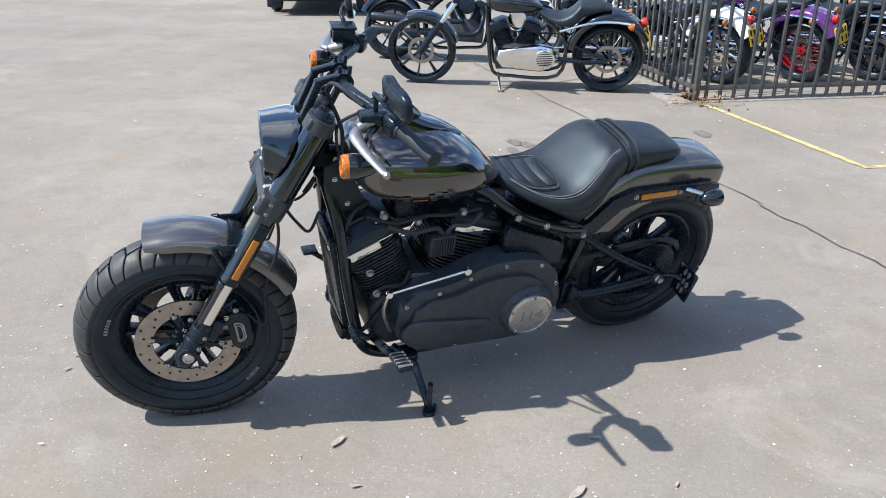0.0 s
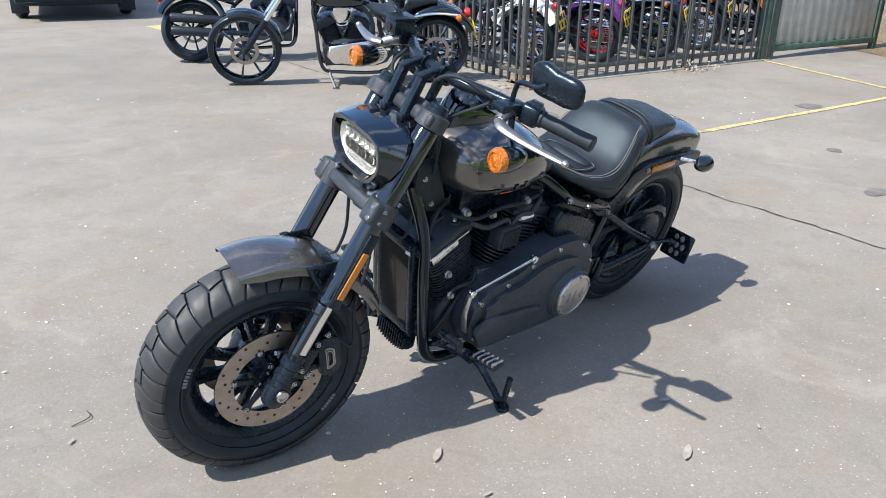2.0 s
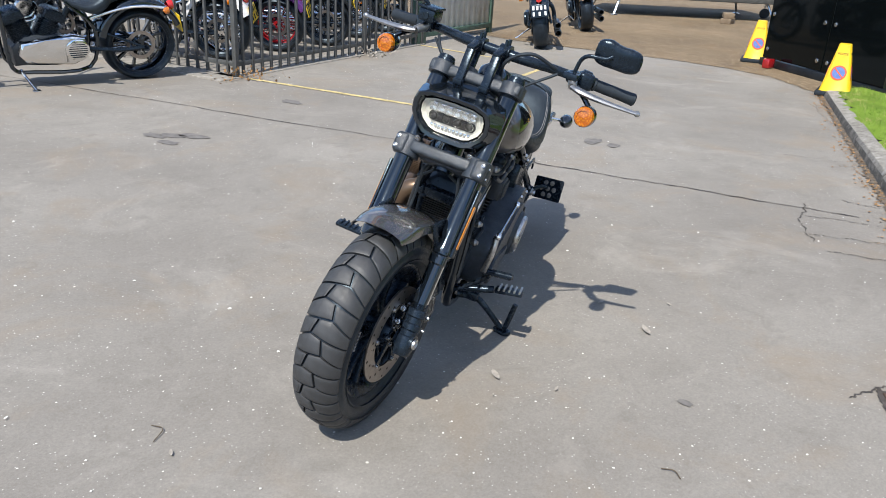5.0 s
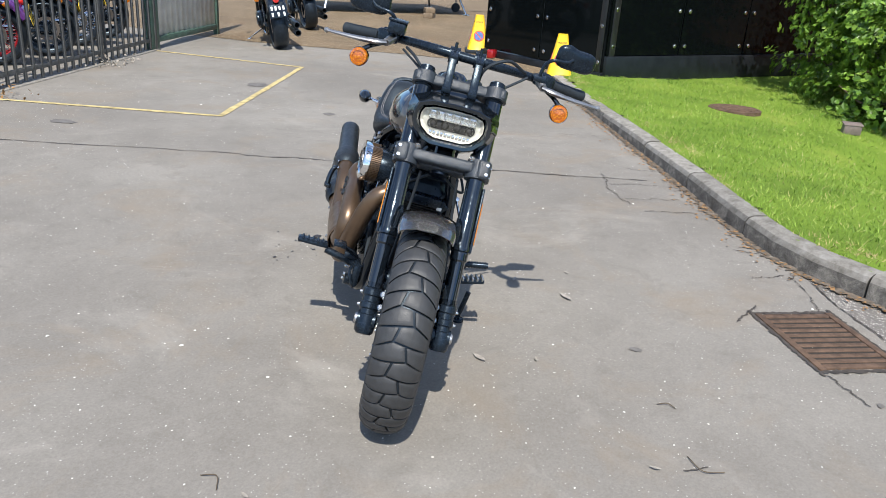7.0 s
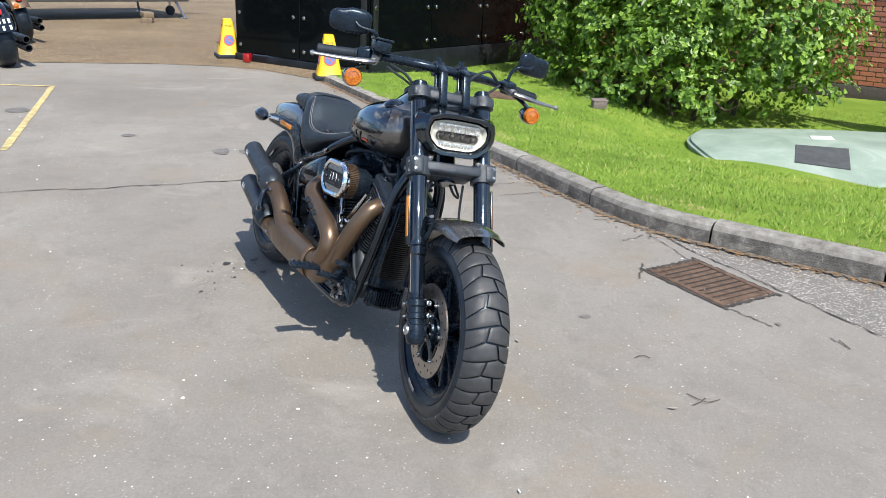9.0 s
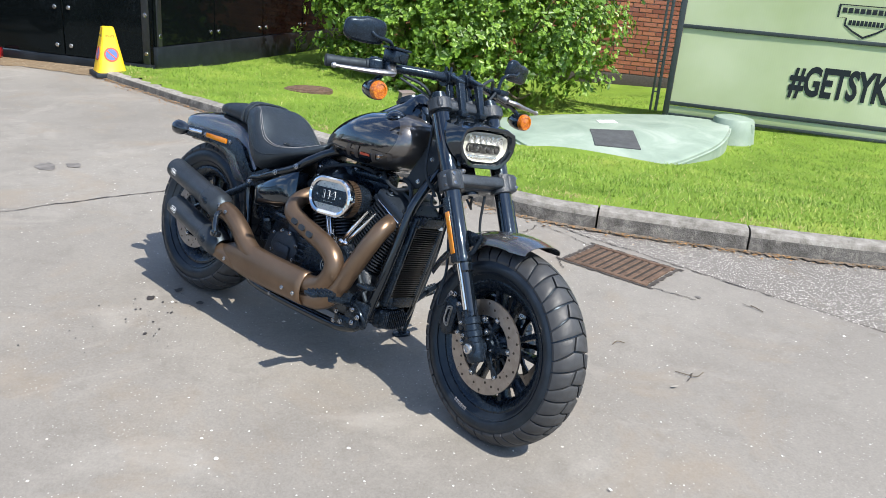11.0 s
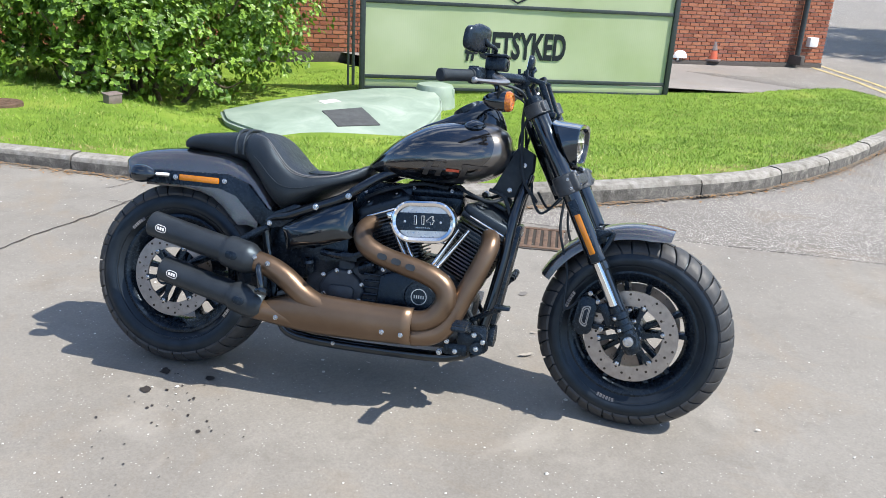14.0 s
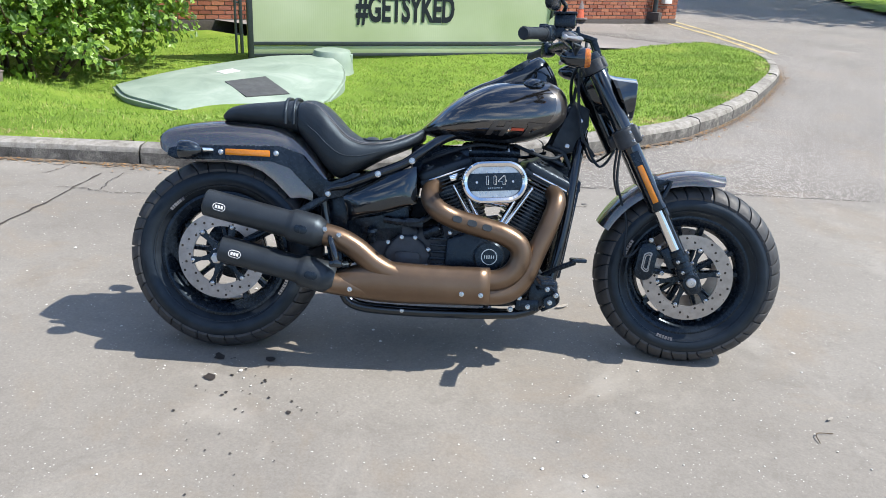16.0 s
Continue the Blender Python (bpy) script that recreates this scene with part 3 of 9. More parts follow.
structure(part("footpath", (pts, [], mathutils.geometry.tessellate_polygon([pts])), "path", smooth=0), "grey concrete footpath along the brick wall", "pavement")

# lawn
def on_lawn(x, y):
    if kerb_side(x, y) < 0.095 or x > 12 or y > 4.9 or y < -8.75:
        return False
    if y < -3.7 and x > 4.85 + (y + 6.1) * (0.6 if y > -6.1 else 0.75):
        return False
    return True


lx, ly = [0.6 + 0.12 * i for i in range(95)], [-8.8 + 0.12 * i for i in range(115)]
sheet("lawn", lx, ly, "turf", 0.0, "sunlit mown green lawn inside the kerb", "lawn", on_lawn, lawn_height)

# kerb of single concrete stones
kerb = structure(new("kerb"), "weathered grey concrete kerb round the lawn", "kerb")
lengths = [0.0]
for a, b in zip(KERB, KERB[1:]):
    lengths.append(lengths[-1] + (b - a).length)


def along(s):
    s = max(0, min(lengths[-1] - 1e-4, s))
    i = max(j for j in range(len(KERB) - 1) if lengths[j] <= s)
    t = (s - lengths[i]) / (lengths[i + 1] - lengths[i])
    return KERB[i].lerp(KERB[i + 1], t)


s, rnd = 0.0, random.Random(4)
while s < lengths[-1] - 0.3:
    n = 0.9 if s < 9 else 0.6
    e = min(s + n + rnd.uniform(-0.03, 0.03), lengths[-1])
    bm, rings = BM(), []
    lift = rnd.uniform(-0.006, 0.006)
    for i in range(4):
        p = along(s + 0.006 + (e - s - 0.012) * i / 3)
        d = (along(s + (e - s) * i / 3 + 0.05) - along(s + (e - s) * i / 3 - 0.05)).normalized()
        o = Vector((-d.y, d.x, 0))
        z = fall(p.x, p.y) - 0.045 * max(0.0, min(1.0, (p.x - 2.6) / 2.5)) * (p.y > 2)
        rings.append([Vector((p.x, p.y, z)) + o * a + Vector((0, 0, b + (lift if b > 0 else 0))) for a, b in
                      ((0.0, -0.1), (0.006, 0.085), (0.022, 0.112), (0.05, 0.122), (0.128, 0.124), (0.135, 0.115), (0.135, -0.1))])
    ring_faces(bm, rings)
    bm.normal_update()
    # faces reaching below 5 cm take the darker concrete
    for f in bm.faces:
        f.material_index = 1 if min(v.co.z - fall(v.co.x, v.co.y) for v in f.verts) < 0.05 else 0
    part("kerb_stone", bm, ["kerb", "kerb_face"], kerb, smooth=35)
    s = e

# dirt washed along the gutter
bm = BM()
for k, (w, off) in enumerate(((0.05, 0.018),)):
    line, n = [], 1500
    for i in range(n):
        p, q = along(lengths[-1] * i / n), along(lengths[-1] * i / n + 0.04)
        d = (q - p).normalized()
        line.append(Vector((p.x + d.y * off, p.y - d.x * off, 0)))
    strip(bm, line, w, 0.0095 + 0.002 * k, 0.8, seed=60 + k)
structure(part("gutter_dirt", bm, "gutter", smooth=0), "brown dirt washed along the kerb", "dirt")

# road paint: yellow bay lines, double yellow lines at the corner
def paint(name, points, width, mat, label, steps=1, lift=0.008):
    bm = BM()
    pts = [Vector((*p, 0)) for p in points]
    fine = []
    for a, b in zip(pts, pts[1:]):
        k = max(1, int((b - a).length / 0.12))
        fine += [a.lerp(b, i / k) for i in range(k)]
    strip(bm, fine + [pts[-1]], width, lift, 0.12, seed=len(points))
    return structure(part(name, bm, mat, smooth=0), label, "road marking")


paint("bay_line", [(1.2, 7.8), (2.08, 6.08), (4.66, 7.38), (4.2, 9.3)], 0.056, "yellow_line", "worn yellow bay line on the asphalt")
paint("double_yellow_line", [(2.1, -9.05), (2.7, -10.0), (3.7, -11.3), (5.4, -13.2), (6.6, -14.6)], 0.09, "yellow_line", "double yellow line round the building corner")
paint("double_yellow_line", [(1.92, -9.2), (2.5, -10.2), (3.5, -11.5), (5.2, -13.5), (6.4, -14.9)], 0.09, "yellow_line", "double yellow line round the building corner")
paint("hatching", [(-3.36, 12.67), (-2.86, 11.98)], 0.22, "yellow_line", "faded yellow hatching on the asphalt")

# cracks and seams in the asphalt
bm = BM()
strip(bm, jagged((-1.2, 9.4), (1.3, 5.11), 60, 0.02, 3), 0.008, 0.0085, 0.5)
strip(bm, jagged((1.3, 5.11), (2.68, 2.7), 60, 0.02, 4), 0.009, 0.0085, 0.5)
strip(bm, jagged((-0.46, 1.66), (-0.4, 1.6), 6, 0.012, 10), 0.004, 0.0085, 0.6)
for i, (p, q) in enumerate((((0.95, 1.7), (0.72, 1.72)), ((0.45, 1.35), (0.3, 1.2)), ((0.72, 1.04), (-0.96, -0.155)), ((1.4, 1.52), (0.72, 1.04)))):
    strip(bm, jagged(p, q, 40, 0.014, 20 + i), 0.005 if i < 2 else 0.008, 0.0085, 0.7)
for i, line in enumerate((((2.156, 2.245), (1.966, 2.503)), ((2.368, 2.4), (2.122, 2.686)), ((2.955, 2.72), (2.891, 2.92)), ((2.593, 2.6), (2.411, 2.879)), ((1.66, 1.78), (1.638, 1.924)), ((1.42, 1.64), (1.277, 1.768)), ((1.04, 1.444), (1.188, 1.486)), ((1.188, 1.486), (1.461, 1.619)),
                          ((3.813, 3.4), (3.592, 3.734)), ((0.25, 0.97), (0.146, 0.931)), ((2.62, 3.0), (2.3, 2.85)), ((2.3, 2.85), (2.05, 2.62)))):
    strip(bm, jagged(line[0], line[1], 22, 0.02, 70 + i), 0.0042, 0.0086, 0.8, seed=i)
structure(part("asphalt_cracks", bm, "crack", smooth=0), "thin dark cracks and seams in the asphalt", "crack")

# ---- the motorcycle: x forward from the rear axle, y to its left, z up ----
BIKE = Matrix.Translation((0.5385, 3.5235, -0.002)) @ pose(0, 0, 0, 0, 0, -143.156) @ pose(0, 0, 0, -14.69)
bike = thing("motorcycle", "black and charcoal muscle cruiser leaning on its side stand", "motorcycle", m=BIKE)

RAKE = radians(28)
AXLE = Vector((1.598, 0, 0.321))
UP = Vector((-math.sin(RAKE), 0, math.cos(RAKE)))
AHEAD = Vector((math.cos(RAKE), 0, math.sin(RAKE)))
PIVOT = AXLE - 0.045 * AHEAD
STEER = Matrix.Translation(PIVOT) @ Matrix.Rotation(radians(-10.1), 4, UP) @ Matrix.Translation(-PIVOT)


def tyre_shell(bm, c, R, half, rim, seg=64, mi=0):
    prof = [(rim, -half * 0.62), (rim + 0.012, -half * 0.72), (rim + 0.03, -half * 0.93), (rim + 0.05, -half)]
    for v in (-1.0, -0.85, -0.7, -0.5, -0.25, 0.0):
        a = abs(v)
        prof.append((R - 0.0085 - 0.05 * a ** 2.2, -half * 0.965 * math.sin(a * 1.25) / math.sin(1.25)))
    prof += [(r, -h) for r, h in reversed(prof[:-1])]
    spin(bm, c, (0, 1, 0), prof, seg, mi=mi)
    for s in (-1, 1):
        spin(bm, c, (0, 1, 0), [(rim + 0.022, s * half * 0.86), (rim + 0.022, s * half * 0.9 + s * 0.001), (rim + 0.026, s * half * 0.92 + s * 0.001), (rim + 0.027, s * half * 0.88)], seg, mi=mi)


def crown(v, R, half):
    """Radius and offset of the tread surface at v across the tyre (-1 to 1)."""
    a = abs(v)
    return R - 0.05 * a ** 2.2, half * math.sin(a * 1.25) / math.sin(1.25) * (1 if v > 0 else -1)


def tread_block(name, tyre, c, R, half, bands, turned, groove=0.005, depth=0.007, peak=0.24):
    """Bands of tread between kinked grooves whose peaks alternate across the tyre; a short groove climbs from each peak."""
    pitch = 2 * math.pi / bands
    gu, gv = groove / R / pitch / 2, groove / half / 2.2
    c = Vector(c)

    def kink(v, p):
        d = v - p
        far_side = d * p < 0
        return -(0.42 if far_side else 0.72) * abs(d) / (1 + abs(p) if far_side else 1 - abs(p))

    for odd in (0, 1):
        p = peak if odd else -peak
        for lo, hi in ((-0.9, p), (p, 0.9)):
            n = 7
            rows = sorted([lo + (hi - lo) * k / n for k in range(n + 1)] + ([-p] if lo < -p < hi else []))
            if hi == p:
                rows = rows[:-1] + [p - gv * 3, p]
            else:
                rows = [p, p + gv * 3] + rows[1:]
            cols = [0.0, 0.06, 0.35, 0.65, 0.94, 1.0]
            vs, low, fs = [], [], []
            for i, f in enumerate(cols):
                for j, v0 in enumerate(rows):
                    tie = (v0 == p)
                    v = v0
                    if tie:
                        v = p + (gv if lo == p else -gv) + (0.1 * f * (1 if p < 0 else -1))
                    elif abs(v0 - p) < 0.3:
                        v = v0 + 0.1 * f * (1 if p < 0 else -1) * (1 - abs(v0 - p) / 0.3)
                    u0, u1 = kink(v, p) + gu, 1 + kink(v, -p) - gu
                    ang = (u0 + (u1 - u0) * f) * pitch
                    r, w = crown(v, R, half)
                    worn_edge = 0.0016 if i in (0, len(cols) - 1) or j in (0, len(rows) - 1) else 0.0
                    vs.append(((r - worn_edge) * math.cos(ang), w, (r - worn_edge) * math.sin(ang)))
                    low.append(((r - depth) * math.cos(ang), w * 0.985, (r - depth) * math.sin(ang)))
            nu, nv = len(cols) - 1, len(rows) - 1
            n1, tot = nv + 1, len(vs)
            for i in range(nu):
                for j in range(nv):
                    fs.append((i * n1 + j, (i + 1) * n1 + j, (i + 1) * n1 + j + 1, i * n1 + j + 1))
            edge = [i * n1 for i in range(nu + 1)] + [nu * n1 + j for j in range(1, n1)] + [i * n1 + nv for i in range(nu - 1, -1, -1)] + [j for j in range(nv - 1, 0, -1)]
            fs += [(a, b, tot + b, tot + a) for a, b in zip(edge, edge[1:] + edge[:1])]
            me = bpy.data.meshes.new(name)
            me.from_pydata(vs + low, [], fs)
            me.materials.append(M["tread"])
            me.shade_smooth()
            me.set_sharp_from_angle(angle=radians(35))
            for k in range(odd, bands, 2):
                o = new(name, me)
                o.parent = tyre
                o.matrix_local = turned @ Matrix.Translation(c) @ Matrix.Rotation(-k * pitch, 4, "Y")


def cast_wheel(bm, c, rim, half, spokes, hub=0.045, mi=0):
    """Black cast wheel: dropped-centre rim, hub and pairs of slim spokes."""
    spin(bm, c, (0, 1, 0), [(rim + 0.004, -half), (rim + 0.013, -half * 0.98), (rim + 0.013, -half * 0.9), (rim - 0.006, -half * 0.8), (rim - 0.016, -half * 0.45), (rim - 0.026, 0),
                            (rim - 0.016, half * 0.45), (rim - 0.006, half * 0.8), (rim + 0.013, half * 0.9), (rim + 0.013, half * 0.98), (rim + 0.004, half)], 56, mi=mi)
    spin(bm, c, (0, 1, 0), [(rim + 0.004, -half), (rim - 0.012, -half * 0.85), (rim - 0.03, -half * 0.4), (rim - 0.034, 0), (rim - 0.03, half * 0.4), (rim - 0.012, half * 0.85), (rim + 0.004, half)], 56, mi=mi)
    spin(bm, c, (0, 1, 0), [(0.012, -0.075), (hub * 0.8, -0.075), (hub, -0.05), (hub, 0.05), (hub * 0.8, 0.075), (0.012, 0.075)], 24, mi=mi)
    cv = Vector(c)
    spokes_out = []
    for i in range(spokes):
        a0 = 2 * math.pi * i / spokes + 0.3
        for off, lean in ((-0.13, -0.1), (0.13, 0.1)):
            a, b = a0 + off, a0 + off + lean
            p = cv + Vector((math.cos(a0 + off * 1.6), 0, math.sin(a0 + off * 1.6))) * hub * 0.9
            q = cv + Vector((math.cos(b), 0, math.sin(b))) * (rim - 0.026)
            d = (q - p).normalized()
            t = Vector((-d.z, 0, d.x))
            rings = []
            for f, w, y in ((0, 0.011, 0.022), (0.5, 0.0085, 0.018), (1, 0.012, 0.026)):
                m0 = p.lerp(q, f)
                rings.append([m0 + t * w * 0.6 + Vector((0, y, 0)), m0 + t * w + Vector((0, y * 0.5, 0)), m0 + t * w - Vector((0, y * 0.5, 0)), m0 + t * w * 0.6 - Vector((0, y, 0)),
                              m0 - t * w * 0.6 - Vector((0, y, 0)), m0 - t * w - Vector((0, y * 0.5, 0)), m0 - t * w + Vector((0, y * 0.5, 0)), m0 - t * w * 0.6 + Vector((0, y, 0))])
            one = BM()
            ring_faces(one, rings)
            spokes_out.append(one)
    return spokes_out


def brake_disc(bm, c, R, inner, y, face, mi=0, hole=1, carrier=2):
    """A drilled disc on a spoked carrier with rivets."""
    c = Vector(c) + Vector((0, y, 0))
    t = 0.0028
    spin(bm, c, (0, 1, 0), [(inner, -t), (R, -t), (R, t), (inner, t), (inner, -t)], 60, mi=mi)
    # holes are dark discs on the face, their shade put into the colour
    n = 30
    for i in range(n):
        a = 2 * math.pi * i / n
        for f, r in ((0.22 + 0.28 * (i % 3), 0.0042),):
            rr = inner + (R - inner) * f
            p = c + Vector((math.cos(a) * rr, face * (t + 0.0002), math.sin(a) * rr))
            cyl(bm, p, p + Vector((0, face * 0.0005, 0)), r, seg=8, mi=hole)
    for i in range(6):
        a = 2 * math.pi * i / 6 + 0.2
        e = Vector((math.cos(a), 0, math.sin(a)))
        s = Vector((-e.z, 0, e.x))
        p, q = c + e * 0.03, c + e * (inner + 0.006)
        f = Vector((0, 0.004, 0))
        ring_faces(bm, [[p + s * 0.011 + f, p + s * 0.011 - f, p - s * 0.011 - f, p - s * 0.011 + f], [p.lerp(q, 0.6) + s * 0.006 + f, p.lerp(q, 0.6) + s * 0.006 - f, p.lerp(q, 0.6) - s * 0.006 - f, p.lerp(q, 0.6) - s * 0.006 + f],
                        [q + s * 0.013 + f, q + s * 0.013 - f, q - s * 0.013 - f, q - s * 0.013 + f]], mi=carrier)
        bolt(bm, q - e * 0.004 + Vector((0, face * 0.004, 0)), (0, face, 0), 0.0075, 0.006, mi=3)
    spin(bm, c, (0, 1, 0), [(0.022, -0.006), (0.036, -0.005), (0.036, 0.005), (0.022, 0.006)], 20, mi=carrier)
    for i in range(5):
        a = 2 * math.pi * i / 5
        bolt(bm, c + Vector((math.cos(a) * 0.03, face * 0.005, math.sin(a) * 0.03)), (0, face, 0), 0.006, 0.005, mi=3)


# rear wheel
REAR = (0, 0, 0.329)
bm = BM()
arms = cast_wheel(bm, REAR, 0.2, 0.066, 5)
rear_wheel = part("rear_wheel", bm, "satin_black", bike, "satin black cast rear wheel")
for one in arms:
    part("spoke", one, "satin_black", rear_wheel)
bm = BM()
tyre_shell(bm, REAR, 0.329, 0.09, 0.208)
rear_tyre = part("rear_tyre", bm, "tyre", bike, "fat black rear tyre", smooth=50)
tread_block("tread_block", rear_tyre, REAR, 0.329, 0.0895, 38, Matrix(), 0.005, 0.0095)
bm = BM()
brake_disc(bm, REAR, 0.146, 0.098, -0.098, -1)
part("brake_disc", bm, ["disc_steel", "pit", "satin_black", "steel"], rear_wheel, "drilled steel brake disc")
bm = BM()
spin(bm, (0, 0.1, 0.329), (0, 1, 0), [(0.03, -0.012), (0.1, -0.012), (0.108, -0.01), (0.108, 0.012), (0.1, 0.014), (0.03, 0.014)], 48)
part("drive_pulley", bm, "satin_black", rear_wheel)

# front wheel
bm = BM()
arms = cast_wheel(bm, AXLE, 0.2, 0.05, 5)
front_wheel = part("front_wheel", move(bm, STEER), "satin_black", bike, "satin black cast front wheel")
for one in arms:
    part("spoke", move(one, STEER), "satin_black", front_wheel)
bm = BM()
tyre_shell(bm, AXLE, 0.3185, 0.075, 0.206)
front_tyre = part("front_tyre", move(bm, STEER), "tyre", bike, "chunky black front tyre with angular tread", smooth=50)
tread_block("tread_block", front_tyre, AXLE, 0.3185, 0.0745, 40, STEER, 0.0062, 0.0095)
for s in (-1, 1):
    bm = BM()
    brake_disc(bm, AXLE, 0.15, 0.1, 0.072 * s, s)
    part("brake_disc", move(bm, STEER), ["disc_steel", "pit", "satin_black", "steel"], front_wheel, "drilled steel brake disc")
# white tyre lettering as plain bars
for base, R, y, turned, holder, arcs in ((AXLE, 0.2275, 0.0685, STEER, front_tyre, ((-1, -1.95), (-1, 2.6), (1, 3.7), (1, 0.2))), (Vector(REAR), 0.2285, 0.0825, Matrix(), rear_tyre, ((-1, 2.2), (-1, -0.6), (1, 0.9)))):
    bm = BM()
    for sd, start in arcs:
        a = start
        for wd in (0.03, 0.034, 0.028, 0.034, 0.024, 0.03):
            rows = []
            for h in (-0.001, 0.0022):
                rows.append([base + Vector((math.cos(t), 0, math.sin(t))) * (R + dr) + Vector((0, sd * (y + h), 0)) for t, dr in ((a, -0.0055), (a + wd, -0.0055), (a + wd, 0.0055), (a, 0.0055))])
            ring_faces(bm, rows)
            a += wd + 0.014
    tagged(part("sidewall_mark", move(bm, turned), "sidewall", holder, "raised sidewall lettering drawn as bars"), kind="stuff")

# ---- front end ----
def fork_at(s, y=0.0, out=0.0):
    return AXLE + UP * s + AHEAD * out + Vector((0, y, 0))


for s, word in ((-1, "right"), (1, "left")):
    y = 0.116 * s
    bm = BM()
    spin(bm, fork_at(0.27, y), UP, [(0.0, -0.004), (0.027, -0.004), (0.031, 0.0), (0.032, 0.012), (0.029, 0.02), (0.0285, 0.2), (0.0295, 0.25), (0.0295, 0.515), (0.026, 0.52), (0.0, 0.52)], 28)
    leg = part("fork_tube", move(bm, STEER), "gloss_black", bike, "gloss black upper fork tube")
    bm = BM()
    cyl(bm, fork_at(0.1, y), fork_at(0.275, y), 0.0215, seg=24)
    part("fork_slider", move(bm, STEER), "chrome", leg, "polished fork slider")
    bm, rows = BM(), []
    for a in (0.095, 0.1, 0.235, 0.24, 0.262, 0.266):
        r = 0.027 if a < 0.237 else 0.032
        rows.append([fork_at(a, y) + AHEAD * r * math.cos(k) + Vector((0, r * math.sin(k), 0)) for k in (radians(d) for d in range(-60, 61, 15))])
    ring_faces(bm, rows, closed=False)
    guard = part("slider_guard", move(bm, STEER), "gloss_black", leg, "gloss black guard in front of the slider")
    guard.modifiers.new("thick", "SOLIDIFY").thickness = 0.003
    bm = BM()
    spin(bm, fork_at(-0.035, y), UP, [(0.0, -0.012), (0.022, -0.01), (0.029, -0.002), (0.032, 0.02), (0.032, 0.048), (0.027, 0.052), (0.027, 0.066), (0.031, 0.07), (0.031, 0.086), (0.027, 0.09), (0.027, 0.106), (0.031, 0.11), (0.031, 0.128), (0.027, 0.132), (0.027, 0.15), (0.022, 0.155)], 24)
    cyl(bm, AXLE + Vector((0, y - 0.028, 0)), AXLE + Vector((0, y + 0.028, 0)), 0.026, seg=20)
    box(bm, (-0.035, y, 0.1), (0.03, 0.022, 0.075), 0.005, Matrix.Translation(AXLE) @ Matrix.Rotation(-RAKE, 4, "Y"))
    part("axle_clamp", move(bm, STEER), "satin_black", leg, "black axle clamp casting")
    bm = BM()
    spin(bm, AXLE + Vector((0, y + 0.029 * s, 0)), (0, s, 0), [(0.017, 0), (0.016, 0.006), (0.011, 0.008), (0.01, 0.003), (0.0005, 0.003)], 16)
    part("axle_nut", move(bm, STEER), "brushed", leg, "silver axle nut")
    bm = BoltSet()
    for lift in (0.043, 0.083):
        bolt(bm, fork_at(lift, y - 0.034 * s, 0.028), AHEAD, 0.0085, 0.01)
        bolt(bm, fork_at(lift, y + 0.031 * s, -0.012), (0, s, 0), 0.0065, 0.008)
    part("pinch_bolt", move(bm, STEER), "steel", leg)
    bm = BM()
    for lift in (0.043, 0.083):
        cyl(bm, fork_at(lift, y - 0.034 * s, 0.0), fork_at(lift, y - 0.034 * s, 0.028), 0.011, seg=12)
    tagged(part("pinch_boss", move(bm, STEER), "gloss_black", leg), kind="stuff")
    # reflector strip on a black guard
    bm = BM()
    box(bm, (0, y + 0.031 * s, 0), (0.03, 0.008, 0.21), 0.003, Matrix.Translation(fork_at(0.375)) @ Matrix.Rotation(-RAKE, 4, "Y"))
    part("reflector_guard", move(bm, STEER), "satin_black", leg)
    bm = BM()
    box(bm, (0, y + 0.0355 * s, -0.01), (0.019, 0.006, 0.135), 0.003, Matrix.Translation(fork_at(0.375)) @ Matrix.Rotation(-RAKE, 4, "Y"))
    part("reflector", move(bm, STEER), "reflector", leg, "long amber side reflector")
    # caliper
    bm = BM()
    cm = Matrix.Translation(AXLE + Vector((-0.148, 0.082 * s, 0.055))) @ Matrix.Rotation(radians(8), 4, "Y")
    prism(bm, rounded(0.062, 0.13, 0.024), -0.024, 0.03, cm @ Matrix(((1, 0, 0, 0), (0, 0, s, 0), (0, 1, 0, 0), (0, 0, 0, 1))), 0.008)
    box(bm, (0.045, 0.004 * s, 0.03), (0.06, 0.022, 0.028), 0.005, cm)
    box(bm, (0.04, 0.004 * s, -0.03), (0.06, 0.02, 0.02), 0.005, cm)
    caliper = part("brake_caliper", move(bm, STEER), "satin_black", bike, "black four-piston brake caliper")
    bm = BM()
    flat_on = cm @ Matrix(((1, 0, 0, 0), (0, 0, s, 0), (0, 1, 0, 0), (0, 0, 0, 1)))
    kidney = [(x + 0.011 * (1 - (z / 0.034) ** 2) * -1 + 0.006, z) for x, z in rounded(0.026, 0.07, 0.0125, 6)]
    for scale, h in ((1.0, 0.0335), (0.62, 0.0355)):
        outer = [Vector((0.002 + (x - 0.002) * scale, z * (scale + 0.16 if scale < 1 else 1), h)) for x, z in kidney]
        inset = [Vector((0.002 + (p.x - 0.002) * 0.74, p.y * 0.88, h)) for p in outer]
        ring_faces(bm, [[flat_on @ (p - Vector((0, 0, 0.005))) for p in outer], [flat_on @ p for p in outer], [flat_on @ p for p in inset], [flat_on @ (p - Vector((0, 0, 0.003))) for p in inset]], caps=False)
    part("caliper_badge", move(bm, STEER), "lever", caliper, "silver kidney-shaped double outline")
    bm = BoltSet()
    for dx, dz in ((0.055, 0.05), (0.06, -0.03), (0.0, 0.075), (0.03, 0.055)):
        bolt(bm, cm @ Vector((dx, 0.026 * s, dz)), (0, s, 0), 0.008, 0.008)
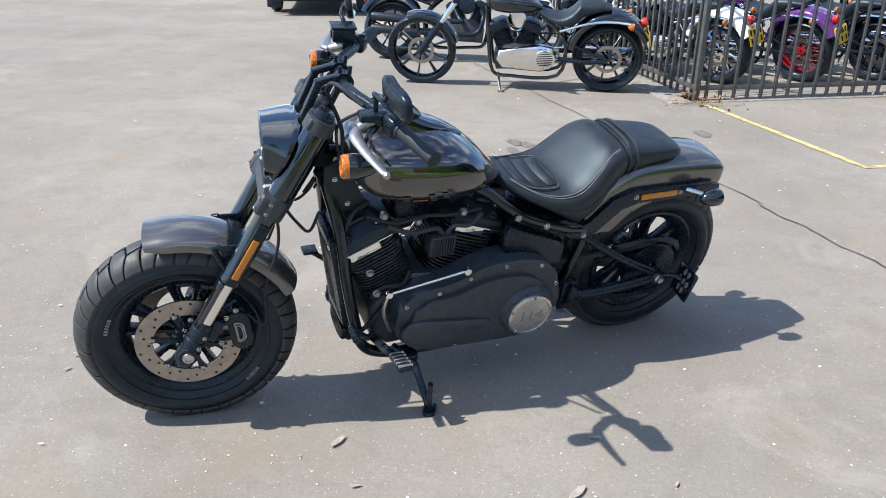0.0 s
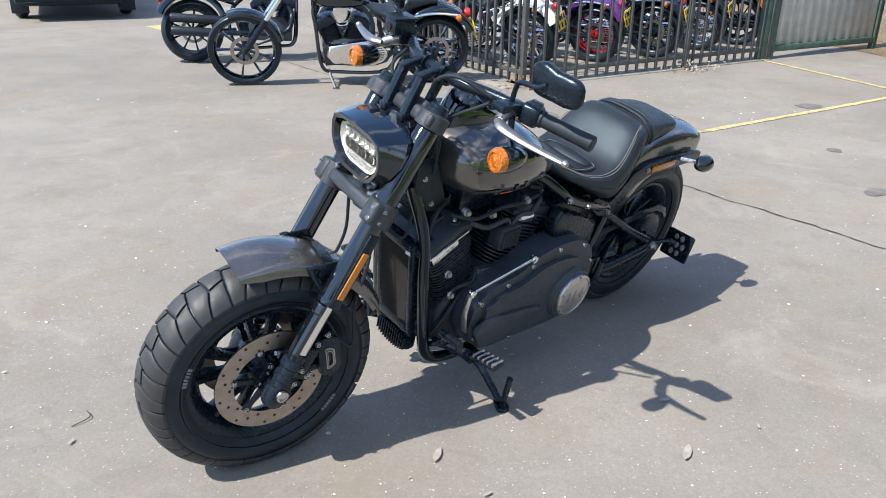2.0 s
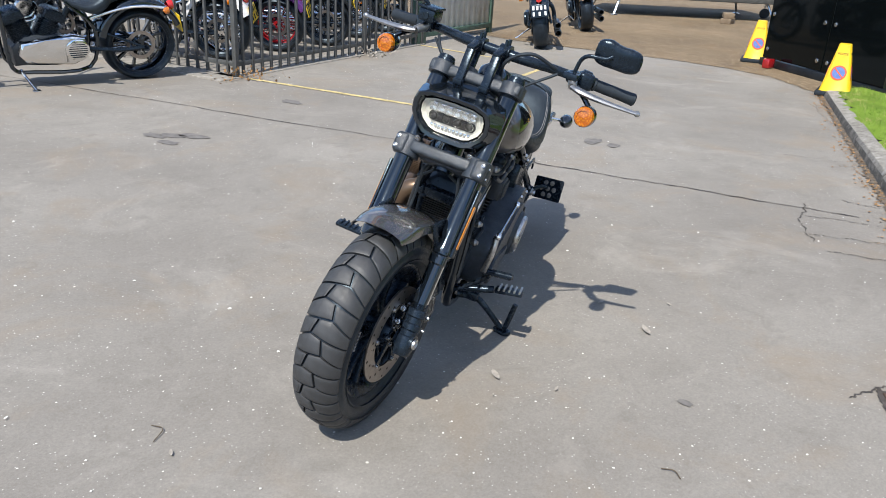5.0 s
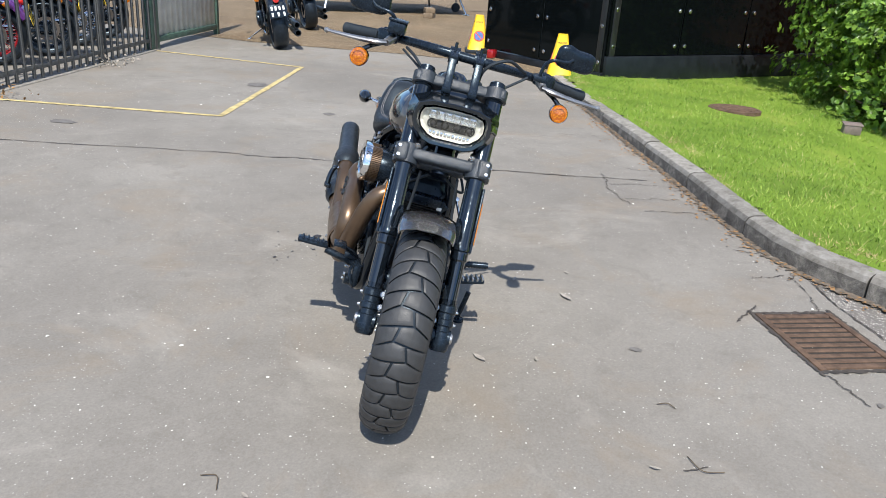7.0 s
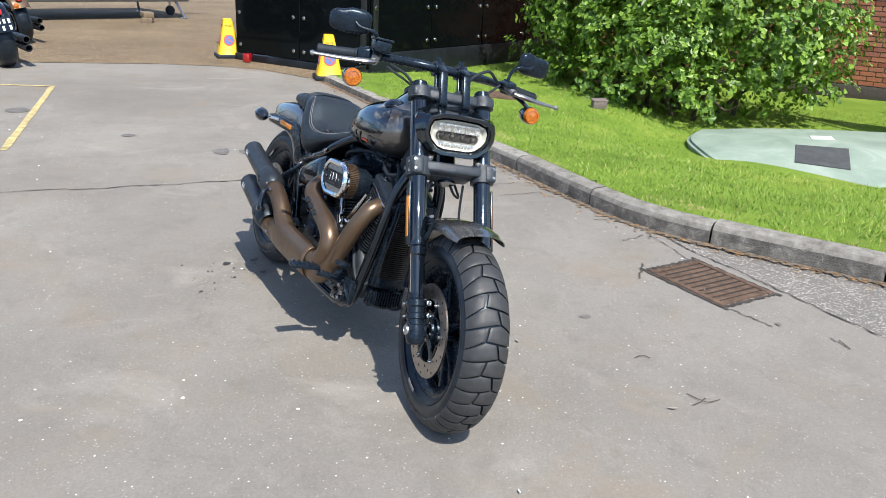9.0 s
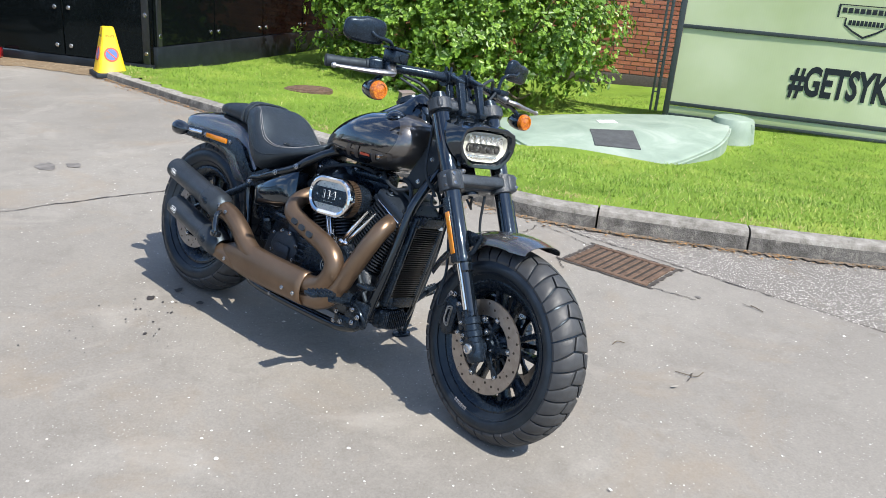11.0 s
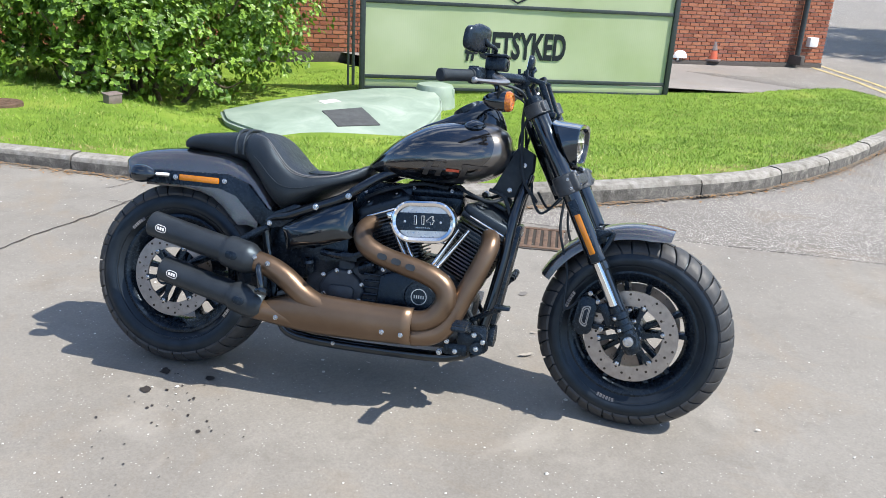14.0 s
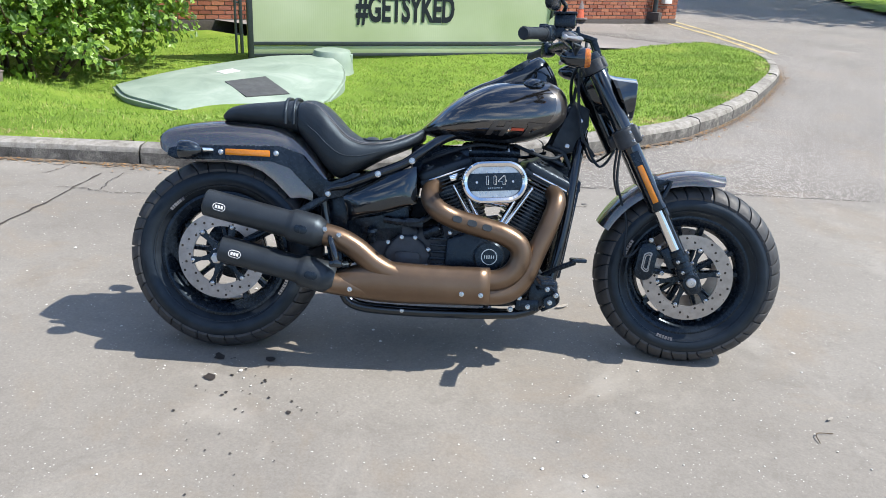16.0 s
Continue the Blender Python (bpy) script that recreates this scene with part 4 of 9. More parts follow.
    part("caliper_bolt", move(bm, STEER), "steel", caliper)
    # brake hose
    bm = BM()
    tube(bm, [fork_at(0.5, 0.06 * s, -0.03), fork_at(0.4, 0.07 * s, -0.085), fork_at(0.27, 0.085 * s, -0.11), fork_at(0.16, 0.1 * s, -0.16), cm @ Vector((-0.01, 0.01 * s, 0.07))], 0.0045, 8)
    part("brake_hose", move(bm, STEER), "black_rubber", caliper)

# clamps
bm = BM()
mm = Matrix.Translation(fork_at(0.53)) @ Matrix.Rotation(-RAKE, 4, "Y")
box(bm, (0.004, 0, 0.004), (0.066, 0.2, 0.036), 0.01, mm, 3)
box(bm, (-0.03, 0, 0.0), (0.06, 0.16, 0.042), 0.012, mm, 3)
for s in (-1, 1):
    spin(bm, fork_at(0.5, 0.116 * s), UP, [(0.03, 0), (0.04, 0.002), (0.041, 0.02), (0.04, 0.062), (0.03, 0.066)], 24)
    box(bm, (0.016, 0.13 * s, 0.002), (0.058, 0.042, 0.062), 0.011, mm, 3)
lower_clamp = part("lower_fork_clamp", move(bm, STEER), "wrinkle_black", bike, "wrinkle-finish black lower fork clamp")
bm = BM()
mu = Matrix.Translation(fork_at(0.788)) @ Matrix.Rotation(-RAKE, 4, "Y")
box(bm, (-0.012, 0, 0), (0.07, 0.21, 0.036), 0.01, mu, 3)
for s in (-1, 1):
    spin(bm, fork_at(0.768, 0.116 * s), UP, [(0.03, 0), (0.039, 0.002), (0.039, 0.038), (0.03, 0.042)], 24)
    box(bm, (0.01, 0.13 * s, 0), (0.05, 0.036, 0.034), 0.008, mu, 3)
    spin(bm, fork_at(0.788, 0.042 * s, -0.018), UP, [(0.034, -0.012), (0.034, 0.012), (0.029, 0.02), (0.026, 0.034), (0.0, 0.034)], 20)
upper_clamp = part("upper_fork_clamp", move(bm, STEER), "wrinkle_black", bike, "wrinkle-finish black upper fork clamp")
bm = BoltSet()
for s in (-1, 1):
    for d in (-0.014, 0.016):
        bolt(bm, mm @ Vector((0.045, 0.14 * s, d)), AHEAD, 0.006, 0.005)
        bolt(bm, mm @ Vector((0.014, 0.151 * s, d)), (0, s, 0), 0.006, 0.005)
    bolt(bm, mu @ Vector((0.012, 0.144 * s, 0)), (0, s, 0), 0.0065, 0.005)
    bolt(bm, mu @ Vector((0.029, 0.132 * s, 0)), AHEAD, 0.0065, 0.005)
part("clamp_bolt", move(bm, STEER), "steel", lower_clamp, "bright socket-head bolts")
for s in (-1, 1):
    bm = BM()
    spin(bm, fork_at(0.806, 0.116 * s), UP, [(0.0285, 0), (0.0285, 0.012), (0.026, 0.014), (0.026, 0.022), (0.022, 0.025), (0.01, 0.0252), (0.0, 0.0252)], 12)
    part("fork_cap", move(bm, STEER), "satin_black", upper_clamp)
bm = BM()
cyl(bm, PIVOT + UP * 0.5, PIVOT + UP * 0.78, 0.034, seg=24)
part("steering_head", bm, "frame_black", bike)

# headlamp nacelle: rings along its depth, lens recessed
def lamp_ring(x, w, h, zc, chamfer, yo=0.0, tilt=0.0):
    pts = []
    for a, b in ((0.30, 0.5), (0.46, 0.40), (0.5, 0.22), (0.5, -0.02), (0.45, -0.22), (0.33, -0.43), (0.22, -0.5), (0.0, -0.5), (-0.22, -0.5), (-0.33, -0.43), (-0.45, -0.22), (-0.5, -0.02), (-0.5, 0.22), (-0.46, 0.40), (-0.30, 0.5), (0, 0.52)):
        pts.append(Vector((x + tilt * b * h, a * w, zc + b * h)))
    return pts


LZ0 = 0.912
bm = BM()
smooth_loft(bm, [lamp_ring(1.22, 0.13, 0.13, 0.925, 0, 0, -0.53), lamp_ring(1.275, 0.168, 0.162, 0.925, 0, 0, -0.53), lamp_ring(1.303, 0.172, 0.16, 0.922, 0, 0, -0.53), lamp_ring(1.316, 0.286, 0.146, 0.917, 0, 0, -0.5), lamp_ring(1.343, 0.27, 0.14, 0.914, 0, 0, -0.2), lamp_ring(1.366, 0.248, 0.136, LZ0, 0, 0, 0.03)], 3)
lid = [f for f in bm.faces if len(f.verts) == 16 and f.calc_center_median().x > 1.3]
bmesh.ops.delete(bm, geom=lid, context="FACES_ONLY")
ring_faces(bm, [lamp_ring(1.366, 0.246, 0.136, LZ0, 0, 0, 0.03), lamp_ring(1.369, 0.24, 0.131, LZ0, 0, 0, 0.03), lamp_ring(1.367, 0.22, 0.112, LZ0, 0, 0, 0.03), lamp_ring(1.346, 0.2, 0.096, LZ0, 0, 0, 0.03), lamp_ring(1.335, 0.196, 0.093, LZ0, 0, 0, 0.03), lamp_ring(1.333, 0.05, 0.03, LZ0, 0, 0, 0.03)], caps=False)
nacelle = part("headlamp_nacelle", move(bm, STEER), "gloss_black", bike, "gloss black angular headlamp nacelle", smooth=24)
bm = BM()
ring_faces(bm, [lamp_ring(1.352, 0.2, 0.094, LZ0, 0, 0, 0.03), lamp_ring(1.343, 0.184, 0.08, LZ0, 0, 0, 0.03), lamp_ring(1.338, 0.176, 0.072, LZ0, 0, 0, 0.03), lamp_ring(1.338, 0.01, 0.006, LZ0, 0, 0, 0.03)], caps=False)
part("lamp_reflector", move(bm, STEER), "led", nacelle, "cream lamp bowl with a pale rim", smooth=20)
for i in range(6):
    bm = BM()
    yy = -0.0625 + 0.025 * i
    rings = [[Vector((x, yy + a * w, 0.936 + b * h)) for a, b in ((-0.5, -0.5), (0.5, -0.5), (0.5, 0.5), (-0.5, 0.5))] for x, w, h in ((1.338, 0.012, 0.01), (1.35, 0.024, 0.026), (1.3505, 0.0225, 0.0245), (1.341, 0.009, 0.007))]
    ring_faces(bm, rings)
    part("reflector_cell", move(bm, STEER), "led_metal", nacelle, "silvered reflector cell", smooth=0)
bm = BM()
prism(bm, stadium(0.152, 0.03, 8), 0.0, 0.0035, Matrix.Translation((1.3375, 0, 0.907)) @ Matrix(((0, 0, 1, 0), (1, 0, 0, 0), (0, 1, 0, 0), (0, 0, 0, 1))), 0.001)
part("module_strip", move(bm, STEER), "cooler_fin", nacelle, "dark grey strip behind the lamp modules")
for i in range(4):
    yy = -0.057 + 0.038 * i
    bm = BM()
    spin(bm, (1.337, yy, 0.907), (1, 0, 0), [(0.0135, 0), (0.0135, 0.007), (0.0122, 0.009), (0.0112, 0.006)], 20)
    spin(bm, (1.337, yy, 0.907), (1, 0, 0), [(0.0112, 0.006), (0.008, 0.0115), (0.0005, 0.013)], 20, mi=1)
    part("led_module", move(bm, STEER), ["led_metal", "cooler_fin"], nacelle, "round lamp module with a grey lens")
bm = BM()
for i in range(11):
    box(bm, (1.341, -0.06 + 0.012 * i, 0.879), (0.006, 0.0085, 0.013), 0.001)
tagged(part("lower_reflector", move(bm, STEER), "led_metal", nacelle, "ribbed lower reflector"), kind="stuff")
for sgn in (-1, 1):
    bm = BM()
    bolt(bm, (1.362, 0.087 * sgn, 0.83), (0.9, 0, -0.3), 0.0105, 0.007)
    cyl(bm, (1.34, 0.087 * sgn, 0.837), (1.362, 0.087 * sgn, 0.83), 0.007, seg=10)
    part("nacelle_bolt", move(bm, STEER), "steel", nacelle)
bm = BM()
ring_faces(bm, [lamp_ring(1.355, 0.204, 0.097, LZ0, 0, 0, 0.03), lamp_ring(1.36, 0.14, 0.07, LZ0, 0, 0, 0.03), lamp_ring(1.361, 0.01, 0.006, LZ0, 0, 0, 0.03)], caps=False)
glass = part("lamp_glass", move(bm, STEER), "lens", nacelle, "clear lamp glass")
glass.visible_shadow = False

# risers and bar
BARZ = 1.105
for s in (-1, 1):
    bm = BM()
    y = 0.042 * s
    clamp = Vector((1.16, y, BARZ))
    limbs = (((1.262, 1.005), (1.222, 1.098), 0.026, 0.02), ((1.226, 1.102), (1.172, 1.117), 0.026, 0.016), ((1.205, 1.015), (1.168, 1.092), 0.024, 0.016), ((1.27, 1.005), (1.2, 1.012), 0.03, 0.018))
    for (x0, z0), (x1, z1), w, d in limbs:
        a0, a1 = Vector((x0, y, z0)), Vector((x1, y, z1))
        ax = (a1 - a0).normalized()
        box(bm, (0, 0, (a1 - a0).length / 2), (d, w, (a1 - a0).length + 0.012), 0.004, Matrix.Translation(a0) @ Matrix.Rotation(math.atan2(ax.x, ax.z), 4, "Y"))
    for dx in (-0.014, 0.012):
        cyl(bm, (1.158 + dx, y, BARZ), (1.158 + dx - 0.004, y, BARZ + 0.04), 0.0055, seg=10)
    cyl(bm, (1.158, y - 0.017, BARZ), (1.158, y + 0.017, BARZ), 0.026, seg=20)
    part("handlebar_riser", move(bm, STEER), "satin_black", bike, "black open handlebar riser")
BARM = STEER @ Matrix.Translation((1.158, 0, BARZ)) @ Matrix.Rotation(radians(-2.2), 4, "X") @ Matrix.Translation((-1.158, 0, -BARZ))
BAR = [(1.005, -0.418, 1.077), (1.06, -0.3, 1.09), (1.1, -0.2, 1.1), (1.15, -0.1, BARZ), (1.158, 0, BARZ), (1.15, 0.1, BARZ), (1.1, 0.2, 1.1), (1.06, 0.3, 1.09), (1.005, 0.418, 1.077)]
bm = BM()
tube(bm, BAR, [0.0125, 0.0125, 0.014, 0.016, 0.016, 0.016, 0.014, 0.0125, 0.0125], 16, 5)
bar = part("handlebar", move(bm, BARM), "satin_black", bike, "satin black drag handlebar")
for s, word in ((-1, "right"), (1, "left")):
    e, i0 = Vector((1.0, 0.43 * s, 1.075)), Vector((1.058, 0.302 * s, 1.09))
    d = (e - i0).normalized()
    bm = BM()
    spin(bm, i0, d, [(0.0, 0), (0.0205, 0), (0.0205, 0.006), (0.0175, 0.009), (0.0178, 0.1), (0.019, 0.126), (0.0195, 0.134), (0.016, 0.138), (0.0, 0.138)], 22)
    part("grip", move(bm, BARM), "black_rubber", bar, "black rubber grip")
    bm = BM()
    gm0 = Matrix.Translation(i0 - d * 0.025) @ d.to_track_quat("X", "Z").to_matrix().to_4x4()
    box(bm, (0, 0, 0), (0.052, 0.045, 0.05), 0.012, gm0, 3)
    box(bm, (0.0, 0.012 * s, 0.022), (0.03, 0.02, 0.014), 0.004, gm0)
    switch = part("switch_housing", move(bm, BARM), "satin_black", bar, "black switch housing")
    bm = BM()
    perch = i0 - d * 0.058 + Vector((0.018, 0, 0.002))
    box(bm, perch, (0.045, 0.035, 0.036), 0.008)
    if s < 0:
        box(bm, perch + Vector((0.02, 0.005, 0.035)), (0.066, 0.058, 0.04), 0.008)
        box(bm, perch + Vector((0.02, 0.005, 0.058)), (0.072, 0.064, 0.008), 0.003)
        spin(bm, perch + Vector((0.054, 0.005, 0.034)), (1, 0, 0), [(0.0, 0.002), (0.011, 0.002), (0.011, -0.004)], 16)
    else:
        box(bm, perch + Vector((0.02, 0, 0.006)), (0.06, 0.045, 0.02), 0.006)
    part("lever_perch", move(bm, BARM), "satin_black", bar, "black brake fluid reservoir" if s < 0 else "black clutch perch")
    bm = BM()
    tip = Vector((1.12, 0.467 * s, 1.063))
    piv = Vector((1.152, 0.268 * s, 1.08))
    cyl(bm, perch + Vector((0.01, 0, 0)), piv, 0.016, 0.013, 14)
    tube(bm, [piv, (1.163, 0.3 * s, 1.076), (1.153, 0.355 * s, 1.07), (1.137, 0.415 * s, 1.066), tip], [0.013, 0.0165, 0.0135, 0.0105, 0.008], 12, 5, squash=0.6)
    spin(bm, tip, (0, s, -0.1), [(0.0, -0.009), (0.006, -0.008), (0.0095, 0), (0.006, 0.008), (0.0, 0.009)], 14)
    part("lever", move(bm, BARM), "lever", bar, "bare aluminium hand lever")
    # mirror
    bm = BM()
    mc = Vector((1.082, 0.354 * s, 1.19))
    tube(bm, [perch + Vector((0.01, 0, 0.015)), perch + Vector((0.012, 0.008 * s, 0.055)), perch + Vector((0.02, 0.03 * s, 0.075)), mc + Vector((0.03, -0.03 * s, -0.012)), mc + Vector((0.02, -0.012 * s, 0))], 0.0062, 10, 5)
    mst = part("mirror_stem", move(bm, BARM), "satin_black", bar, "curved black mirror stem")
    mq = Matrix.Translation(mc) @ Matrix.Rotation(radians(12 * s), 4, "Z") @ Matrix.Rotation(radians(7), 4, "Y")
    out = [(a * 0.07, b * 0.038 + (0.006 if a * s < 0 else -0.004) * (1 if b > 0 else 0.2)) for a, b in
           ((math.copysign(abs(math.cos(t)) ** 0.55, math.cos(t)), math.copysign(abs(math.sin(t)) ** 0.55, math.sin(t))) for t in (2 * math.pi * i / 28 for i in range(28)))]
    rings = []
    for dx, f in ((-0.008, 0.97), (-0.006, 1.0), (0.004, 1.0), (0.009, 0.95), (0.014, 0.78), (0.0165, 0.55), (0.018, 0.3), (0.0185, 0.05)):
        rings.append([mq @ Vector((dx, a * f, b * f)) for a, b in out])
    bm = BM()
    ring_faces(bm, rings)
    shell = part("mirror_shell", move(bm, BARM), "satin_black", bar, "black mirror shell")
    bm = BM()
    ring_faces(bm, [[mq @ Vector((-0.0095, a * 0.9, b * 0.9)) for a, b in out], [mq @ Vector((-0.0075, a * 0.9, b * 0.9)) for a, b in out]])
    part("mirror_glass", move(bm, BARM), "mirror", bar)
    # front indicator
    bm = BM()
    ic = Vector((1.185, 0.338 * s, 1.018))
    spin(bm, ic, (-1, 0, 0), [(0.029, -0.002), (0.031, 0.004), (0.03, 0.025), (0.024, 0.05), (0.012, 0.07), (0.0, 0.075)], 24)
    tube(bm, [ic + Vector((-0.03, 0, 0.02)), ic + Vector((-0.045, -0.035 * s, 0.045)), perch + Vector((0.0, 0.0, -0.012))], 0.008, 8, 4)
    ind = part("indicator_body", move(bm, BARM), "gloss_black", bar, "black bullet indicator body")
    bm = BM()
    spin(bm, ic, (1, 0, 0), [(0.0295, -0.004), (0.03, 0.01), (0.026, 0.017), (0.02, 0.018), (0.019, 0.015), (0.012, 0.016), (0.0005, 0.019)], 24)
    part("indicator_lens", move(bm, BARM), "amber", bar, "round amber indicator lens")
# cables round the head
bm = BM()
tube(bm, [(1.13, 0.2, 1.1), (1.19, 0.13, 1.13), (1.2, 0.06, 1.08), (1.16, 0.06, 0.97), (1.17, 0.07, 0.85)], 0.0055, 8)
part("cable", move(bm, STEER), "black_rubber", bike)
bm = BM()
tube(bm, [(1.12, -0.2, 1.09), (1.19, -0.15, 1.06), (1.18, -0.09, 0.97), (1.2, -0.1, 0.8), (1.25, -0.08, 0.72)], 0.005, 8)
part("cable", move(bm, STEER), "black_rubber", bike)
bm = BM()
tube(bm, [(1.12, -0.21, 1.08), (1.2, -0.12, 1.02), (1.17, -0.07, 0.9), (1.22, -0.07, 0.74)], 0.004, 8)
part("cable", move(bm, STEER), "black_rubber", bike)
bm = BM()
tube(bm, [(1.14, 0.21, 1.09), (1.18, 0.1, 1.0), (1.16, 0.05, 0.86)], 0.0045, 8)
part("cable", move(bm, STEER), "black_rubber", bike)
bm = BM()
tube(bm, [fork_at(0.5, -0.03, -0.05), (1.29, -0.08, 0.7), (1.265, -0.1, 0.69), (1.235, -0.08, 0.73), (1.22, -0.05, 0.78)], 0.0045, 8)
part("cable", move(bm, STEER), "black_rubber", bike)
bm = BM()
tube(bm, [fork_at(0.5, 0.02, -0.05), (1.28, 0.06, 0.7), (1.25, 0.09, 0.69), (1.22, 0.07, 0.74)], 0.0045, 8)
part("cable", move(bm, STEER), "black_rubber", bike)

# front fender
def fender_ring(a, R, half, drop, cx, cz, crown=0.02):
    e = Vector((math.cos(a), 0, math.sin(a)))
    c = Vector((cx, 0, cz))
    pts = []
    for v in (-1, -0.98, -0.9, -0.7, -0.4, 0, 0.4, 0.7, 0.9, 0.98, 1):
        r = R - crown * abs(v) ** 2.4 - (drop if abs(v) == 1 else drop * 0.35 if abs(v) == 0.98 else 0)
        pts.append(c + e * r + Vector((0, v * half, 0)))
    return pts


def shell(name, rings, mat, parent, label, m=None, thick=0.0035, smooth=50):
    bm = BM()
    inner = []
    for r in rings:
        mid = sum(r, Vector()) / len(r)
        inner.append([p + (mid - p).normalized() * thick for p in r])
    a = ring_faces(bm, rings, closed=False, caps=False)
    b = ring_faces(bm, inner, closed=False, caps=False)
    for p, q in ((a, b),):
        for i in range(len(p) - 1):
            bm.faces.new((p[i][0], p[i + 1][0], q[i + 1][0], q[i][0]))
            bm.faces.new((p[i][-1], p[i + 1][-1], q[i + 1][-1], q[i][-1]))
        for k in (0, -1):
            for j in range(len(p[0]) - 1):
                bm.faces.new((p[k][j], p[k][j + 1], q[k][j + 1], q[k][j]))
    if m is not None:
        move(bm, m)
    return part(name, bm, mat, parent, label, smooth)


rings = []
for i in range(25):
    a = radians(74.5 + (152 - 74.5) * i / 24)
    end = min(1, i / 3)
    rings.append(fender_ring(a, 0.362 + (0.003 if i == 0 else 0), 0.086 - 0.006 * (1 - end), 0.024 * (0.5 + 0.5 * end), AXLE.x, AXLE.z))
fender = shell("front_fender", rings, "charcoal", bike, "metallic charcoal front fender", STEER)
bm = BM()
for s in (-1, 1):
    tube(bm, [fork_at(0.26, 0.1 * s, -0.02), AXLE + Vector((-0.09, 0.09 * s, 0.33)), AXLE + Vector((-0.16, 0.085 * s, 0.29))], 0.008, 8, 4)
    box(bm, AXLE + Vector((-0.135, 0.088 * s, 0.315)), (0.05, 0.008, 0.04), 0.003)
rr = [[p + (p - Vector((AXLE.x, p.y, AXLE.z))).normalized() * 0.004 for p in fender_ring(radians(a), 0.363, 0.09, 0.03, AXLE.x, AXLE.z)] for a in (111, 114, 117)]
ring_faces(bm, rr, closed=False)
part("fender_bracket", move(bm, STEER), "satin_black", fender, "black fender bracket")

# ---- tank ----
TX = [0.65, 0.69, 0.74, 0.8, 0.87, 0.94, 1.01, 1.07, 1.11, 1.132, 1.142]
TW = [0.03, 0.085, 0.125, 0.15, 0.165, 0.17, 0.168, 0.157, 0.135, 0.098, 0.04]
TT = [0.78, 0.818, 0.866, 0.908, 0.94, 0.955, 0.961, 0.958, 0.94, 0.913, 0.88]
TB = [0.766, 0.757, 0.751, 0.747, 0.744, 0.744, 0.753, 0.772, 0.798, 0.826, 0.858]


def table(x, xs, vs):
    return float(np.interp(x, xs, vs))


def tank_y(x, z, n=2.6):
    w, t, b = (table(x, TX, v) for v in (TW, TT, TB))
    zc = b + (t - b) * 0.42
    q = (z - zc) / (t - zc) if z > zc else (zc - z) / (zc - b)
    return w * max(0.0, 1 - min(1, abs(q)) ** n) ** (1 / n)


def tank_ring(i):
    w, t, b = TW[i], TT[i], TB[i]
    zc, out = b + (t - b) * 0.42, []
    for k in range(40):
        a = 2 * math.pi * k / 40
        c, s = math.cos(a), math.sin(a)
        hz = (t - zc) if s > 0 else (zc - b)
        out.append(Vector((TX[i], w * math.copysign(abs(c) ** (2 / 2.5), c), zc + hz * math.copysign(abs(s) ** (2 / 2.5), s))))
    return out


tp = bpy.data.materials.new("two_tone_tank_paint")
tp.use_nodes = True
M["tank_paint"] = tp
tb = tp.node_tree.nodes["Principled BSDF"]
tb.inputs["Coat IOR"].default_value = 1.8
tb.inputs["Coat Weight"].default_value, tb.inputs["Coat Roughness"].default_value = 1.0, 0.02
sep = tp.node_tree.nodes.new("ShaderNodeSeparateXYZ")
tp.node_tree.links.new(coords(tp), sep.inputs[0])


def math_node(m, how, a, b=0.0):
    n = m.node_tree.nodes.new("ShaderNodeMath")
    n.operation = how
    for i, v in enumerate((a, b)):
        if hasattr(v, "is_output"):
            m.node_tree.links.new(v, n.inputs[i])
        else:
            n.inputs[i].default_value = v
    return n.outputs[0]


ex = math_node(tp, "POWER", math_node(tp, "ABSOLUTE", math_node(tp, "DIVIDE", math_node(tp, "SUBTRACT", sep.outputs["X"], 0.875), 0.212)), 2.3)
ezc = math_node(tp, "ADD", 0.845, math_node(tp, "MULTIPLY", math_node(tp, "SUBTRACT", sep.outputs["X"], 0.882), 0.14))
ez = math_node(tp, "POWER", math_node(tp, "ABSOLUTE", math_node(tp, "DIVIDE", math_node(tp, "SUBTRACT", sep.outputs["Z"], ezc), 0.098)), 2.3)
inside = math_node(tp, "LESS_THAN", math_node(tp, "ADD", ex, ez), 1.0)
grey = ramp(tp, noise_tex(tp, 9, 3), [(0.3, (0.08, 0.075, 0.072)), (0.7, (0.1, 0.093, 0.089))])
put(tp, "Base Color", mix(tp, inside, grey, (0.007, 0.007, 0.008)))
put(tp, "Metallic", ramp(tp, inside, [(0.4, 0.7), (0.6, 0.0)]))
put(tp, "Roughness", ramp(tp, inside, [(0.4, 0.34), (0.6, 0.15)]))
bm = BM()
smooth_loft(bm, [tank_ring(i) for i in range(len(TX))], 4)
tank = part("fuel_tank", bm, "tank_paint", bike, "teardrop fuel tank, charcoal with gloss black side panels", smooth=70)


def tank_patch(bm, corners, s, lift=0.0032):
    """A four-cornered patch lying on the tank's flank."""
    a, b, c, d = (Vector((*p, 0)) for p in corners)
    n = 6
    g = []
    for i in range(n + 1):
        for j in range(n + 1):
            p = a.lerp(b, i / n).lerp(d.lerp(c, i / n), j / n)
            z = max(p.y, table(p.x, TX, TB) + 0.02)
            g.append(bm.verts.new((p.x, s * (tank_y(p.x, z, 2.5) + lift), z)))
    for i in range(n):
        for j in range(n):
            bm.faces.new((g[i * (n + 1) + j], g[(i + 1) * (n + 1) + j], g[(i + 1) * (n + 1) + j + 1], g[i * (n + 1) + j + 1]))


